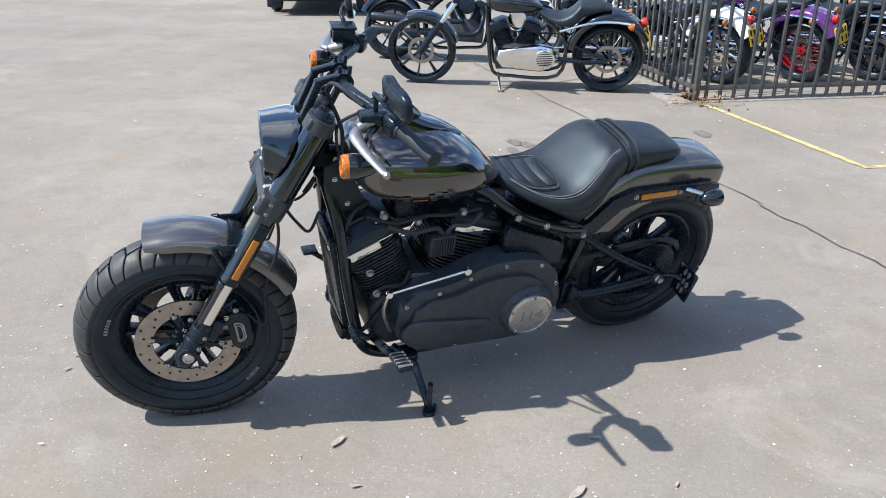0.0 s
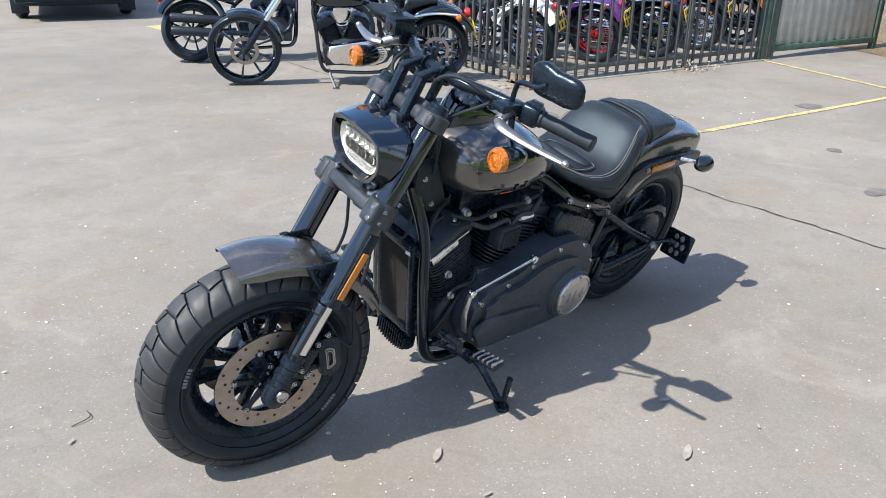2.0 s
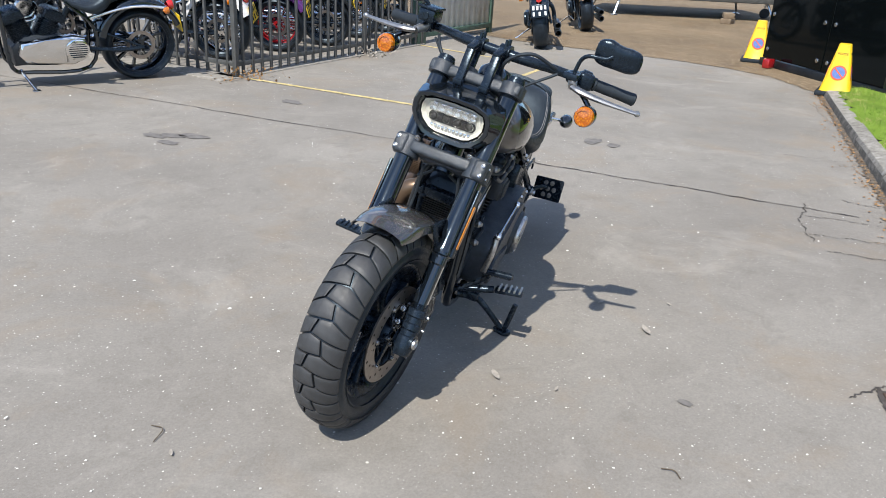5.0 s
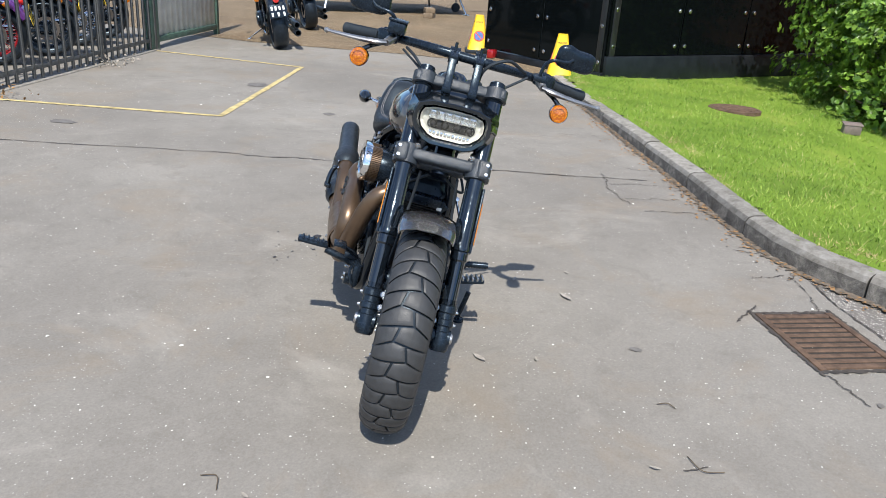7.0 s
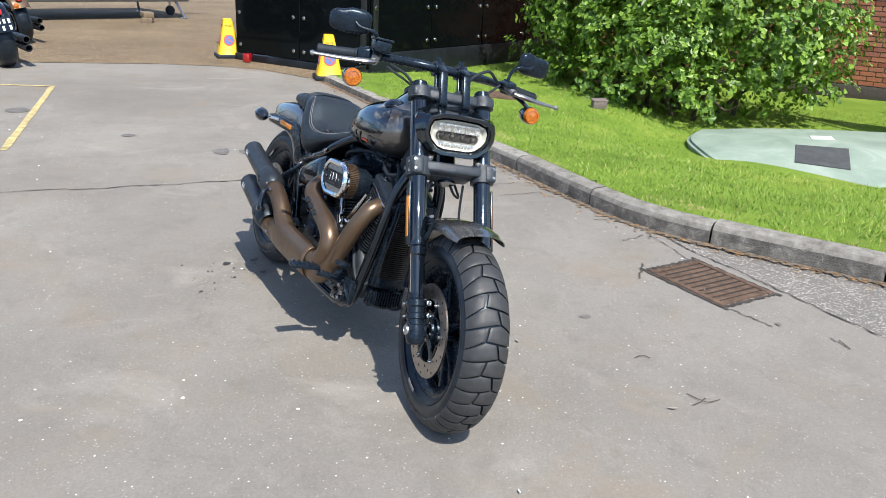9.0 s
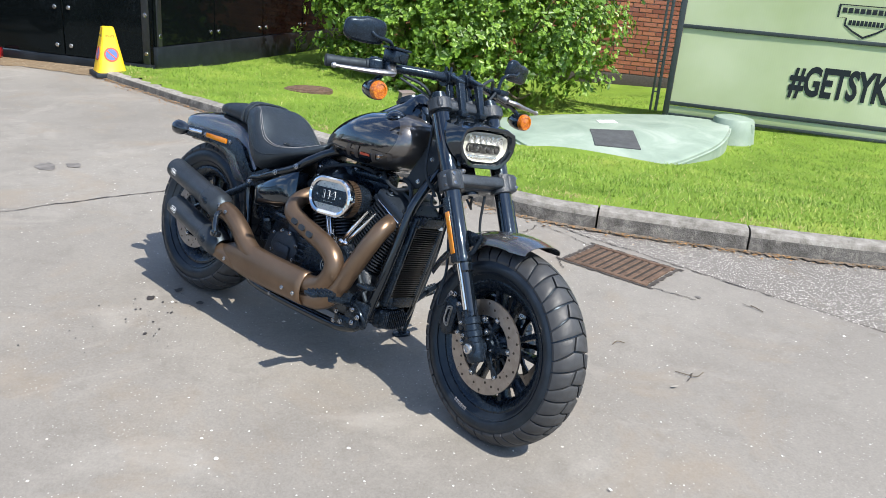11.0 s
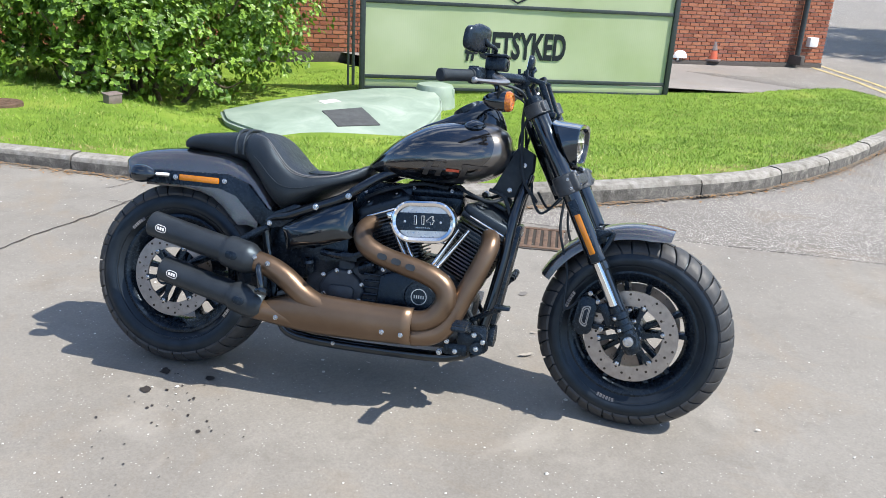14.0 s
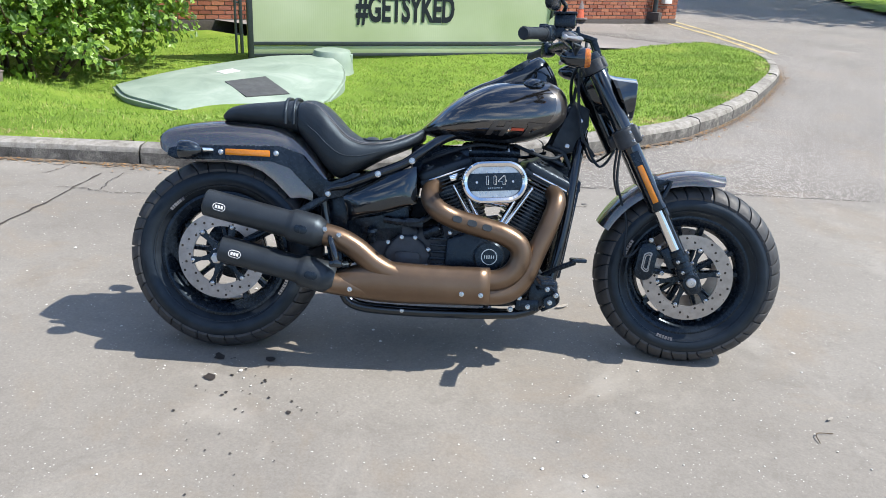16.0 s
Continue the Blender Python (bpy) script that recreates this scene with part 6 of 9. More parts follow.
# ---- engine ----
C0 = Vector((0.9, 0, 0.22))
bm = BM()
prism(bm, [(0.62, 0.24), (0.68, 0.2), (1.0, 0.195), (1.06, 0.25), (1.07, 0.36), (1.0, 0.45), (0.93, 0.475), (0.8, 0.48), (0.66, 0.455), (0.6, 0.38)], -0.105, 0.105, side(), 0.02, 3)
prism(bm, [(0.46, 0.25), (0.66, 0.22), (0.7, 0.42), (0.62, 0.47), (0.5, 0.46)], -0.1, 0.1, side(), 0.02, 3)
crank = part("crankcase", bm, "wrinkle_black", bike, "black crankcase and gearbox")
for ang in (25.0, -21.0):
    q = Matrix.Translation(C0) @ Matrix.Rotation(radians(ang), 4, "Y")
    bm = BM()
    cyl(bm, q @ Vector((0, 0, 0.2)), q @ Vector((0, 0, 0.4)), 0.07, seg=28)
    box(bm, (0, 0, 0.385), (0.175, 0.2, 0.05), 0.012, q)
    cylinder = part("cylinder", bm, "satin_black", bike, "black cylinder barrel")
    bm = BM()
    for i in range(17):
        prism(bm, rounded(0.17 if i < 5 else 0.18 if i < 11 else 0.192, 0.215 if i < 11 else 0.222, 0.05, 4), 0.23 + 0.0122 * i, 0.23 + 0.0122 * i + 0.004, q)
    tagged(part("cylinder_fin", bm, "fin_black", cylinder, "black cooling fins"), kind="stuff")
    bm = BM()
    box(bm, (0, 0, 0.439), (0.188, 0.212, 0.022), 0.007, q)
    ring_faces(bm, [[q @ Vector((x, y, h)) for x, y in rounded(w, d, r, 4)] for w, d, h, r in ((0.186, 0.21, 0.446, 0.02), (0.19, 0.214, 0.45, 0.02), (0.19, 0.214, 0.468, 0.02), (0.182, 0.206, 0.474, 0.02), (0.168, 0.19, 0.478, 0.02), (0.112, 0.1, 0.514, 0.016), (0.1, 0.088, 0.518, 0.014))])
    for e in (-0.05, 0.05):
        for d in (-1, 1):
            spin(bm, q @ Vector((e, 0.082 * d, 0.482)), q.to_3x3() @ Vector((0, 0.35 * d, 1)), [(0.02, -0.004), (0.018, 0.006), (0.012, 0.008), (0.011, 0.005), (0.0005, 0.005)], 18)
    box(bm, (0, 0, 0.516), (0.05, 0.15, 0.014), 0.005, q)
    rocker = part("rocker_cover", bm, "rocker_black", cylinder, "black rocker cover")
    for c, d in (((0.0, 0.108, 0.44), (0.15, 0.008, 0.007)), ((0.0, -0.107, 0.442), (0.13, 0.008, 0.007)), ((0.02, 0.106, 0.428), (0.1, 0.014, 0.03)), ((0.02, -0.107, 0.425), (0.03, 0.012, 0.022))):
        bm = BM()
        box(bm, c, d, 0.003, q)
        part("machined_edge", bm, "chrome", cylinder, "bright machined edge")
    bm = BoltSet()
    for a in (-0.08, 0.08):
        for b in (-0.09, 0.09):
            bolt(bm, q @ Vector((a, b, 0.46)), q.to_3x3() @ Vector((a * 2, b * 2, 0.3)), 0.0075, 0.01)
    for a in (-0.05, 0.05):
        for b in (-0.082, 0.082):
            bolt(bm, q @ Vector((a, b, 0.486)), q.to_3x3() @ Vector((0, b * 4, 1)), 0.008, 0.006)
    part("head_bolt", bm, "steel", cylinder)
bm = BM()
for (x0, z0), (x1, z1), y in (((0.86, 0.44), (0.765, 0.6), -0.122), ((0.875, 0.44), (0.8, 0.6), -0.128), ((0.92, 0.44), (1.03, 0.6), -0.122), ((0.905, 0.44), (0.995, 0.6), -0.128)):
    bm = BM()
    cyl(bm, (x0, y, z0), (x1, y + 0.02, z1), 0.0085, seg=12)
    spin(bm, (x0, y, z0), (x1 - x0, 0.02, z1 - z0), [(0.012, 0), (0.013, 0.005), (0.013, 0.035), (0.009, 0.04)], 12)
    part("pushrod_tube", bm, "chrome", crank, "chrome pushrod tube")
bm = BM()
box(bm, (0.885, -0.112, 0.452), (0.085, 0.035, 0.03), 0.006)
for x in (0.855, 0.87, 0.9, 0.915):
    cyl(bm, (x, -0.122, 0.44), (x, -0.122, 0.475), 0.011, seg=12)
part("lifter_block", bm, "chrome", crank, "chrome lifter block under the pushrods")
# right side covers
bm = BM()
prism(bm, [(0.74, 0.3), (0.8, 0.27), (0.96, 0.28), (1.01, 0.33), (1.01, 0.4), (0.95, 0.455), (0.84, 0.46), (0.75, 0.42)], 0.1, 0.135, side() @ Matrix.Diagonal((1, 1, -1, 1)), 0.012, 3)
spin(bm, (0.893, -0.13, 0.367), (0, -1, 0), [(0.052, 0), (0.052, 0.014), (0.046, 0.02), (0.0, 0.02)], 36)
for i in range(5):
    box(bm, (0.735, -0.118, 0.33 + 0.022 * i), (0.08, 0.02, 0.008), 0.003)
cam_cover = part("cam_cover", bm, "satin_black", crank, "black cam cover with round badge")
bm = BM()
spin(bm, (0.893, -0.15, 0.367), (0, -1, 0), [(0.027, 0), (0.027, 0.002), (0.024, 0.002), (0.024, 0)], 30)
for i in range(5):
    box(bm, (0.878 + 0.0075 * i, -0.151, 0.367), (0.0035, 0.002, 0.011), 0)
part("cover_badge", bm, "brushed", crank, "silver ring badge with plain bars")
bm = BM()
prism(bm, [(0.54, 0.36), (0.56, 0.31), (0.68, 0.305), (0.7, 0.36), (0.675, 0.4), (0.64, 0.425), (0.59, 0.425), (0.56, 0.4)], 0.095, 0.125, side() @ Matrix.Diagonal((1, 1, -1, 1)), 0.012, 3)
prism(bm, rounded(0.085, 0.05, 0.012), 0.0, 0.012, Matrix.Translation((0.622, -0.124, 0.345)) @ Matrix(((1, 0, 0, 0), (0, 0, -1, 0), (0, 1, 0, 0), (0, 0, 0, 1))), 0.004)
part("gearbox_cover", bm, "wrinkle_black", crank, "black gearbox side cover")
bm = BoltSet()
for x, z in ((0.56, 0.335), (0.6, 0.418), (0.645, 0.418), (0.69, 0.38), (0.685, 0.325), (0.555, 0.4), (0.76, 0.44), (0.78, 0.29), (0.96, 0.3), (0.98, 0.44), (0.72, 0.45)):
    bolt(bm, (x, -0.125, z), (0, -1, 0), 0.0075, 0.009)
part("cover_bolt", bm, "steel", crank)
bm = BM()
spin(bm, (0.5, -0.12, 0.42), (0, -0.4, 1), [(0.016, -0.02), (0.016, 0.015), (0.018, 0.018), (0.014, 0.026), (0.0, 0.028)], 16)
tube(bm, [(0.54, -0.12, 0.475), (0.6, -0.13, 0.47), (0.66, -0.13, 0.475), (0.7, -0.12, 0.5)], 0.012, 8, 4)
box(bm, (0.64, -0.125, 0.47), (0.06, 0.03, 0.03), 0.006)
cyl(bm, (0.68, -0.1, 0.43), (0.73, -0.12, 0.45), 0.022, seg=16)
part("starter_motor", bm, "satin_black", crank)

# air cleaner
am0 = Matrix.Translation((0.894, 0, 0.618)) @ Matrix.Rotation(radians(-4), 4, "Y") @ Matrix(((1, 0, 0, 0), (0, 0, -1, 0), (0, 1, 0, 0), (0, 0, 0, 1)))


bm = BM()
prism(bm, stadium(0.185, 0.115), 0.09, 0.155, am0, 0.003)
prism(bm, stadium(0.2, 0.128), 0.155, 0.16, am0, 0.001)
cleaner = part("air_cleaner", bm, "satin_black", bike, "oval air cleaner with chrome ring")
bm = BM()
pts = stadium(0.204, 0.132, 30)
for i, (a, b) in enumerate(pts):
    p = Vector((a, b, 0))
    c = Vector((max(-0.04, min(0.04, a)), 0, 0))
    e = (p - c).normalized()
    t = Vector((-e.y, e.x, 0))
    ring_faces(bm, [[am0 @ (p - e * d + t * w + Vector((0, 0, h))) for d, w in ((0.012, -0.0022), (0.0, -0.0022), (0.0, 0.0022), (0.012, 0.0022))] for h in (0.152, 0.192)])
tagged(part("intake_rib", bm, "bronze", cleaner, "ring of pleated intake ribs"), kind="stuff")
bm = BM()
rings = []
for f, h in ((0.0, 0.19), (0.0, 0.205), (0.003, 0.212), (0.009, 0.215), (0.018, 0.212), (0.021, 0.206)):
    rings.append([am0 @ Vector((x, y, h)) for x, y in stadium(0.214 - 2 * f, 0.138 - 2 * f, 20)])
ring_faces(bm, rings, caps=False)
part("chrome_ring", bm, "chrome", cleaner, "broad chrome ring")
bm = BM()
prism(bm, stadium(0.174, 0.098, 20), 0.19, 0.2065, am0)
part("cleaner_face", bm, "brushed", cleaner, "bright face plate")
bm = BM()
prism(bm, [(x, max(-0.028, min(0.028, y))) for x, y in stadium(0.176, 0.1, 20)], 0.2068, 0.2125, am0, 0.001)
part("cleaner_band", bm, "satin_black", cleaner, "black band across the face")
writing("cleaner_number", "114", 0.037, "letter_white", cleaner, am0 @ Matrix.Translation((0, 0.004, 0.2132)), 0.0008, 1.3, 0.0016, "white outlined number")
writing("number_fill", "114", 0.037, "satin_black", cleaner, am0 @ Matrix.Translation((0, 0.004, 0.2144)), 0.0008, 1.3, 0.0004)
bm = BM()
for i in range(8):
    prism(bm, rounded(0.0035, 0.0035, 0.0008, 1), 0.2125, 0.2135, am0 @ Matrix.Translation((-0.021 + 0.006 * i, -0.019, 0)))
for x in (-0.058, 0.058):
    spin(bm, am0 @ Vector((x, 0, 0.2125)), (0, -1, 0), [(0.0045, 0), (0.004, 0.0015), (0, 0.0018)], 12)
tagged(part("face_screw", bm, "steel", cleaner), kind="stuff")

# primary cover
bm = BM()
OUT = [(1.005, 0.43), (1.01, 0.35), (0.98, 0.265), (0.9, 0.228), (0.8, 0.218), (0.6, 0.208), (0.52, 0.215), (0.455, 0.26), (0.432, 0.33), (0.455, 0.44), (0.5, 0.5), (0.56, 0.53), (0.645, 0.54), (0.74, 0.528), (0.84, 0.487), (0.94, 0.472)]
soft_out = [(p.x, p.y) for p in spline([(x, y, 0) for x, y in OUT + OUT[:1]], 4)[:-1]]
prism(bm, soft_out, 0.1, 0.19, side(), 0.026, 5)
inner = [(0.74 + (x - 0.74) * 0.82, 0.35 + (y - 0.35) * 0.72) for x, y in soft_out]
prism(bm, inner, 0.18, 0.204, side(), 0.02, 5)
prism(bm, [(p.x, p.y) for p in spline([(x, y, 0) for x, y in ((1.0, 0.33), (0.97, 0.275), (0.9, 0.262), (0.72, 0.3), (0.7, 0.33), (0.86, 0.36), (0.96, 0.372), (1.0, 0.33))], 3)[:-1]], 0.195, 0.214, side(), 0.014, 4)
spin(bm, (0.558, 0.185, 0.333), (0, 1, 0), [(0.1, 0.0), (0.098, 0.02), (0.088, 0.034), (0.08, 0.036), (0.0, 0.036)], 40)
for x, z in ((0.88, 0.462), (0.78, 0.5), (0.66, 0.525), (0.53, 0.505)):
    cyl(bm, (x, 0.12, z), (x, 0.178, z), 0.012, 0.0105, 14)
primary = part("primary_cover", bm, "primary_black", bike, "wrinkle-finish black primary cover")
bm = BM()
spin(bm, (0.558, 0.22, 0.333), (0, 1, 0), [(0.08, 0.0), (0.081, 0.008), (0.079, 0.014), (0.07, 0.017), (0.068, 0.015), (0.0, 0.016)], 44)
part("clutch_cover", bm, "brushed", primary, "round brushed clutch cover")
bm = BM()
for i in range(5):
    a = radians(72 * i + 20)
    bolt(bm, (0.558 + 0.0735 * math.cos(a), 0.236, 0.333 + 0.0735 * math.sin(a)), (0, 1, 0), 0.005, 0.003)
for x, z in ((0.985, 0.43), (0.88, 0.462), (0.78, 0.5), (0.66, 0.525), (0.53, 0.505), (0.46, 0.42), (0.975, 0.29), (0.8, 0.228)):
    spin(bm, (x, 0.175, z), (0, 1, 0), [(0.0075, 0), (0.0075, 0.02), (0.0065, 0.022), (0.004, 0.022), (0.0035, 0.018), (0, 0.018)], 12)
tagged(part("cover_screw", bm, "steel", primary), kind="stuff")
writing("cover_number", "114", 0.05, "lever", primary, Matrix.Translation((0.558, 0.2365, 0.333)) @ Matrix(((-1, 0, 0, 0), (0, 0, 1, 0), (0, 1, 0, 0), (0, 0, 0, 1))), 0.001, 1.2, 0.001, "raised number")
# left side details: coil, linkage, wiring
bm = BM()
box(bm, (0.862, 0.115, 0.597), (0.085, 0.05, 0.075), 0.008)
tube(bm, [(0.86, 0.12, 0.63), (0.89, 0.13, 0.665), (0.97, 0.13, 0.66), (1.04, 0.12, 0.69)], 0.008, 8, 4)
tube(bm, [(0.85, 0.12, 0.63), (0.83, 0.13, 0.665), (0.78, 0.13, 0.66), (0.74, 0.12, 0.69)], 0.008, 8, 4)
part("ignition_coil", bm, "wrinkle_black", crank, "black ignition coil with leads")
for pts, r in (([(1.1, 0.1, 0.72), (1.02, 0.125, 0.7), (0.93, 0.13, 0.715), (0.84, 0.12, 0.7), (0.74, 0.11, 0.7)], 0.006),
               ([(1.19, 0.055, 0.78), (1.178, 0.105, 0.66), (1.16, 0.122, 0.5), (1.13, 0.126, 0.34)], 0.0045), ([(0.95, 0.11, 0.5), (0.98, 0.13, 0.47), (1.04, 0.13, 0.47), (1.07, 0.12, 0.43)], 0.007)):
    bm = BM()
    tube(bm, pts, r, 8, 5)
    part("wiring", bm, "black_rubber", crank)
for at in ((1.05, 0.112, 0.72), (0.945, 0.118, 0.69), (0.8, 0.116, 0.7), (1.085, 0.125, 0.53), (1.06, 0.13, 0.45)):
    bm = BM()
    spin(bm, at, (0.2, 1, 0.3), [(0.0, 0.014), (0.007, 0.013), (0.009, 0.006), (0.012, 0.004), (0.012, -0.012)], 12)
    part("plug_cap", bm, "lever", crank)
bm = BM()
for i in range(9):
    box(bm, (0.83 + 0.008 * i, 0.143, 0.597), (0.003, 0.008, 0.06), 0.001)
tagged(part("coil_fin", bm, "wrinkle_black", crank), kind="stuff")
bm = BM()
cyl(bm, (1.05, 0.2, 0.5), (0.8, 0.2, 0.54), 0.0048, seg=10)
for p in ((1.05, 0.2, 0.5), (0.8, 0.2, 0.54)):
    spin(bm, p, (0, 1, 0), [(0, -0.01), (0.011, -0.009), (0.014, 0), (0.011, 0.009), (0, 0.01)], 12)
linkage = part("shift_linkage", bm, "chrome", bike, "polished shift linkage rod")
bm = BM()
tube(bm, [(1.05, 0.195, 0.5), (1.062, 0.2, 0.44), (1.045, 0.195, 0.38), (1.03, 0.19, 0.345)], 0.011, 8, 4, squash=0.5)
part("shift_arm", bm, "brushed", linkage)
bm = BM()
prism(bm, stadium(0.09, 0.018, 6), 0.11, 0.114, Matrix.Translation((0.9, 0, 0.475)) @ Matrix.Rotation(radians(-8), 4, "Y") @ side(), 0.001)
part("engine_plate", bm, "brushed", crank, "small silver plate on the crankcase")

# ---- foot controls ----
def peg(bm, p, q, r=0.013):
    p, q = Vector(p), Vector(q)
    cyl(bm, p, q, r * 0.8, seg=14)
    d = q - p
    for i in range(7):
        cyl(bm, p + d * (0.2 + 0.11 * i), p + d * (0.26 + 0.11 * i), r, seg=14)


bm = BM()
tube(bm, [(1.09, 0.1, 0.25), (1.09, 0.16, 0.3), (1.14, 0.22, 0.385), (1.165, 0.225, 0.418)], 0.009, 8, 4)
peg(bm, (1.165, 0.218, 0.418), (1.175, 0.303, 0.438))
part("shift_lever", bm, "satin_black", bike, "shift lever with ribbed toe peg")
bm = BM()
tube(bm, [(1.06, 0.11, 0.26), (1.052, 0.18, 0.28), (1.042, 0.25, 0.303)], 0.013, 10, 4)
fm = Matrix.Translation((1.034, 0.302, 0.316)) @ Matrix.Rotation(radians(14), 4, "X")
box(bm, (0, 0, 0), (0.045, 0.1, 0.016), 0.006, fm)
part("footpeg", bm, "satin_black", bike, "black footpeg")
bm = BM()
for i in range(5):
    box(bm, (1.034, 0.267 + 0.018 * i, 0.318 + 0.0045 * i), (0.046, 0.008, 0.014), 0.003)
part("peg_rubber", bm, "brushed", bike, "bright ribs of the footpeg")
bm = BM()
tube(bm, [(1.06, -0.11, 0.26), (1.07, -0.18, 0.285), (1.06, -0.26, 0.3)], 0.013, 10, 4)
box(bm, (1.06, -0.31, 0.318), (0.045, 0.11, 0.016), 0.006)
for i in range(5):
    box(bm, (1.06, -0.275 - 0.018 * i, 0.325), (0.044, 0.008, 0.012), 0.003)
part("footpeg", bm, "satin_black", bike, "black footpeg")
bm = BM()
tube(bm, [(1.04, -0.13, 0.26), (1.07, -0.15, 0.31), (1.12, -0.19, 0.345), (1.165, -0.22, 0.37)], 0.009, 8, 4)
box(bm, (1.175, -0.225, 0.378), (0.05, 0.045, 0.012), 0.004, None)
pedal = part("brake_pedal", bm, "satin_black", bike, "black brake pedal")
bm = BM()
box(bm, (1.08, -0.135, 0.25), (0.1, 0.03, 0.09), 0.012)
cyl(bm, (1.06, -0.15, 0.3), (1.06, -0.19, 0.3), 0.018)
cyl(bm, (1.1, -0.145, 0.225), (1.1, -0.17, 0.225), 0.02)
box(bm, (1.03, -0.14, 0.21), (0.08, 0.025, 0.04), 0.008)
tube(bm, [(1.08, -0.15, 0.28), (1.12, -0.16, 0.26), (1.13, -0.14, 0.22), (1.08, -0.13, 0.19)], 0.006, 8, 4)
part("master_cylinder", bm, "satin_black", bike, "black rear master cylinder")
bm = BoltSet()
for x, z in ((1.06, 0.3), (1.1, 0.225), (1.03, 0.205), (1.0, 0.235), (1.09, 0.27), (1.12, 0.25)):
    bolt(bm, (x, -0.172 if x > 1.05 else -0.155, z), (0, -1, 0), 0.009, 0.008)
part("control_bolt", bm, "steel", bike)
# passenger pegs folded by the pivot
for s in (-1, 1):
    bm = BM()
    box(bm, (0.385, 0.165 * s, 0.33), (0.05, 0.02, 0.12), 0.008, Matrix())
    tube(bm, [(0.39, 0.17 * s, 0.29), (0.385, 0.19 * s, 0.33), (0.375, 0.19 * s, 0.385)], 0.012, 8, 3)
    part("passenger_peg", bm, "satin_black", bike, "folded passenger peg")
# side stand
bm = BM()
foot = Vector((0.925, 0.323, 0.1))
tube(bm, [(0.985, 0.12, 0.2), (0.945, 0.19, 0.195), (0.935, 0.25, 0.158), (0.928, 0.312, 0.11)], [0.014, 0.013, 0.0115, 0.0115], 12, 4)
prism(bm, stadium(0.075, 0.042, 8), -0.012, 0.004, Matrix.Translation(foot) @ Matrix.Rotation(radians(14.7), 4, "X") @ Matrix.Rotation(radians(60), 4, "Z"), 0.004)
tube(bm, [(0.93, 0.33, 0.1), (0.936, 0.334, 0.165), (0.941, 0.337, 0.229)], [0.009, 0.0105, 0.01], 10, 3, squash=0.8)
box(bm, (0.95, 0.17, 0.205), (0.05, 0.06, 0.035), 0.008)
part("side_stand", bm, "satin_black", bike, "black side stand, folded out")

# ---- exhaust ----
bm = BM()
tube(bm, [(0.735, -0.06, 0.595), (0.695, -0.11, 0.585), (0.69, -0.165, 0.552), (0.72, -0.2, 0.518), (0.78, -0.2, 0.49), (0.86, -0.206, 0.47), (0.935, -0.208, 0.448), (0.982, -0.208, 0.416), (0.99, -0.208, 0.37), (0.962, -0.208, 0.322), (0.91, -0.208, 0.298), (0.83, -0.208, 0.3),
          (0.7, -0.208, 0.298), (0.6, -0.21, 0.302), (0.525, -0.212, 0.332), (0.46, -0.215, 0.383), (0.4, -0.218, 0.416), (0.33, -0.222, 0.434)],
     [0.029, 0.029, 0.031, 0.033, 0.034, 0.0345, 0.035, 0.035, 0.035, 0.035, 0.035, 0.035, 0.035, 0.036, 0.037, 0.037, 0.036, 0.036], 20, 6)
exhaust = part("exhaust_pipe", bm, "bronze", bike, "bronze ceramic-coated upper header pipe")
bm = BM()
tube(bm, [(1.1, -0.09, 0.59), (1.108, -0.14, 0.56), (1.085, -0.165, 0.49), (1.045, -0.178, 0.395), (1.0, -0.19, 0.296), (0.94, -0.195, 0.254), (0.84, -0.196, 0.248), (0.7, -0.196, 0.244), (0.56, -0.2, 0.246), (0.45, -0.21, 0.26), (0.35, -0.22, 0.275)],
     [0.03, 0.031, 0.032, 0.033, 0.034, 0.035, 0.035, 0.035, 0.036, 0.036, 0.036], 20, 6)
part("exhaust_pipe", bm, "bronze", bike, "bronze ceramic-coated lower header pipe")
bm = BM()
rings = []
for x, z0, z1, y in ((0.372, 0.24, 0.303, -0.238), (0.42, 0.229, 0.318, -0.243), (0.48, 0.22, 0.336, -0.246), (0.55, 0.215, 0.346, -0.25), (0.65, 0.213, 0.341, -0.25), (0.78, 0.214, 0.339, -0.25), (0.893, 0.217, 0.34, -0.25)):
    zc, h = (z0 + z1) / 2, (z1 - z0) / 2
    rings.append([Vector((x, y + 0.036 * (1 - math.cos(t)) + (0.014 if abs(t) > 1.4 else 0), zc + h * math.sin(t))) for t in (radians(a) for a in range(-90, 91, 15))])
lines = [spline([r[i] for r in rings], 3) for i in range(len(rings[0]))]
bm2 = BM()
ring_faces(bm2, [[l[k] for l in lines] for k in range(len(lines[0]))], closed=False)
bm.free()
hs = part("heat_shield", bm2, "bronze", exhaust, "bronze heat shield over both pipes", smooth=60)
hs.modifiers.new("thick", "SOLIDIFY").thickness = 0.003
bm = BoltSet()
for x, z, y in ((0.802, 0.256, -0.25), (0.864, 0.254, -0.25), (0.388, 0.271, -0.242), (0.443, 0.256, -0.246), (0.36, 0.447, -0.257), (0.405, 0.43, -0.254)):
    bolt(bm, (x, y, z), (0, -1, 0), 0.0085, 0.005)
part("shield_screw", bm, "steel", exhaust)
# slots are raised ovals, the shade inside them put into the dark colour
bm = BM()
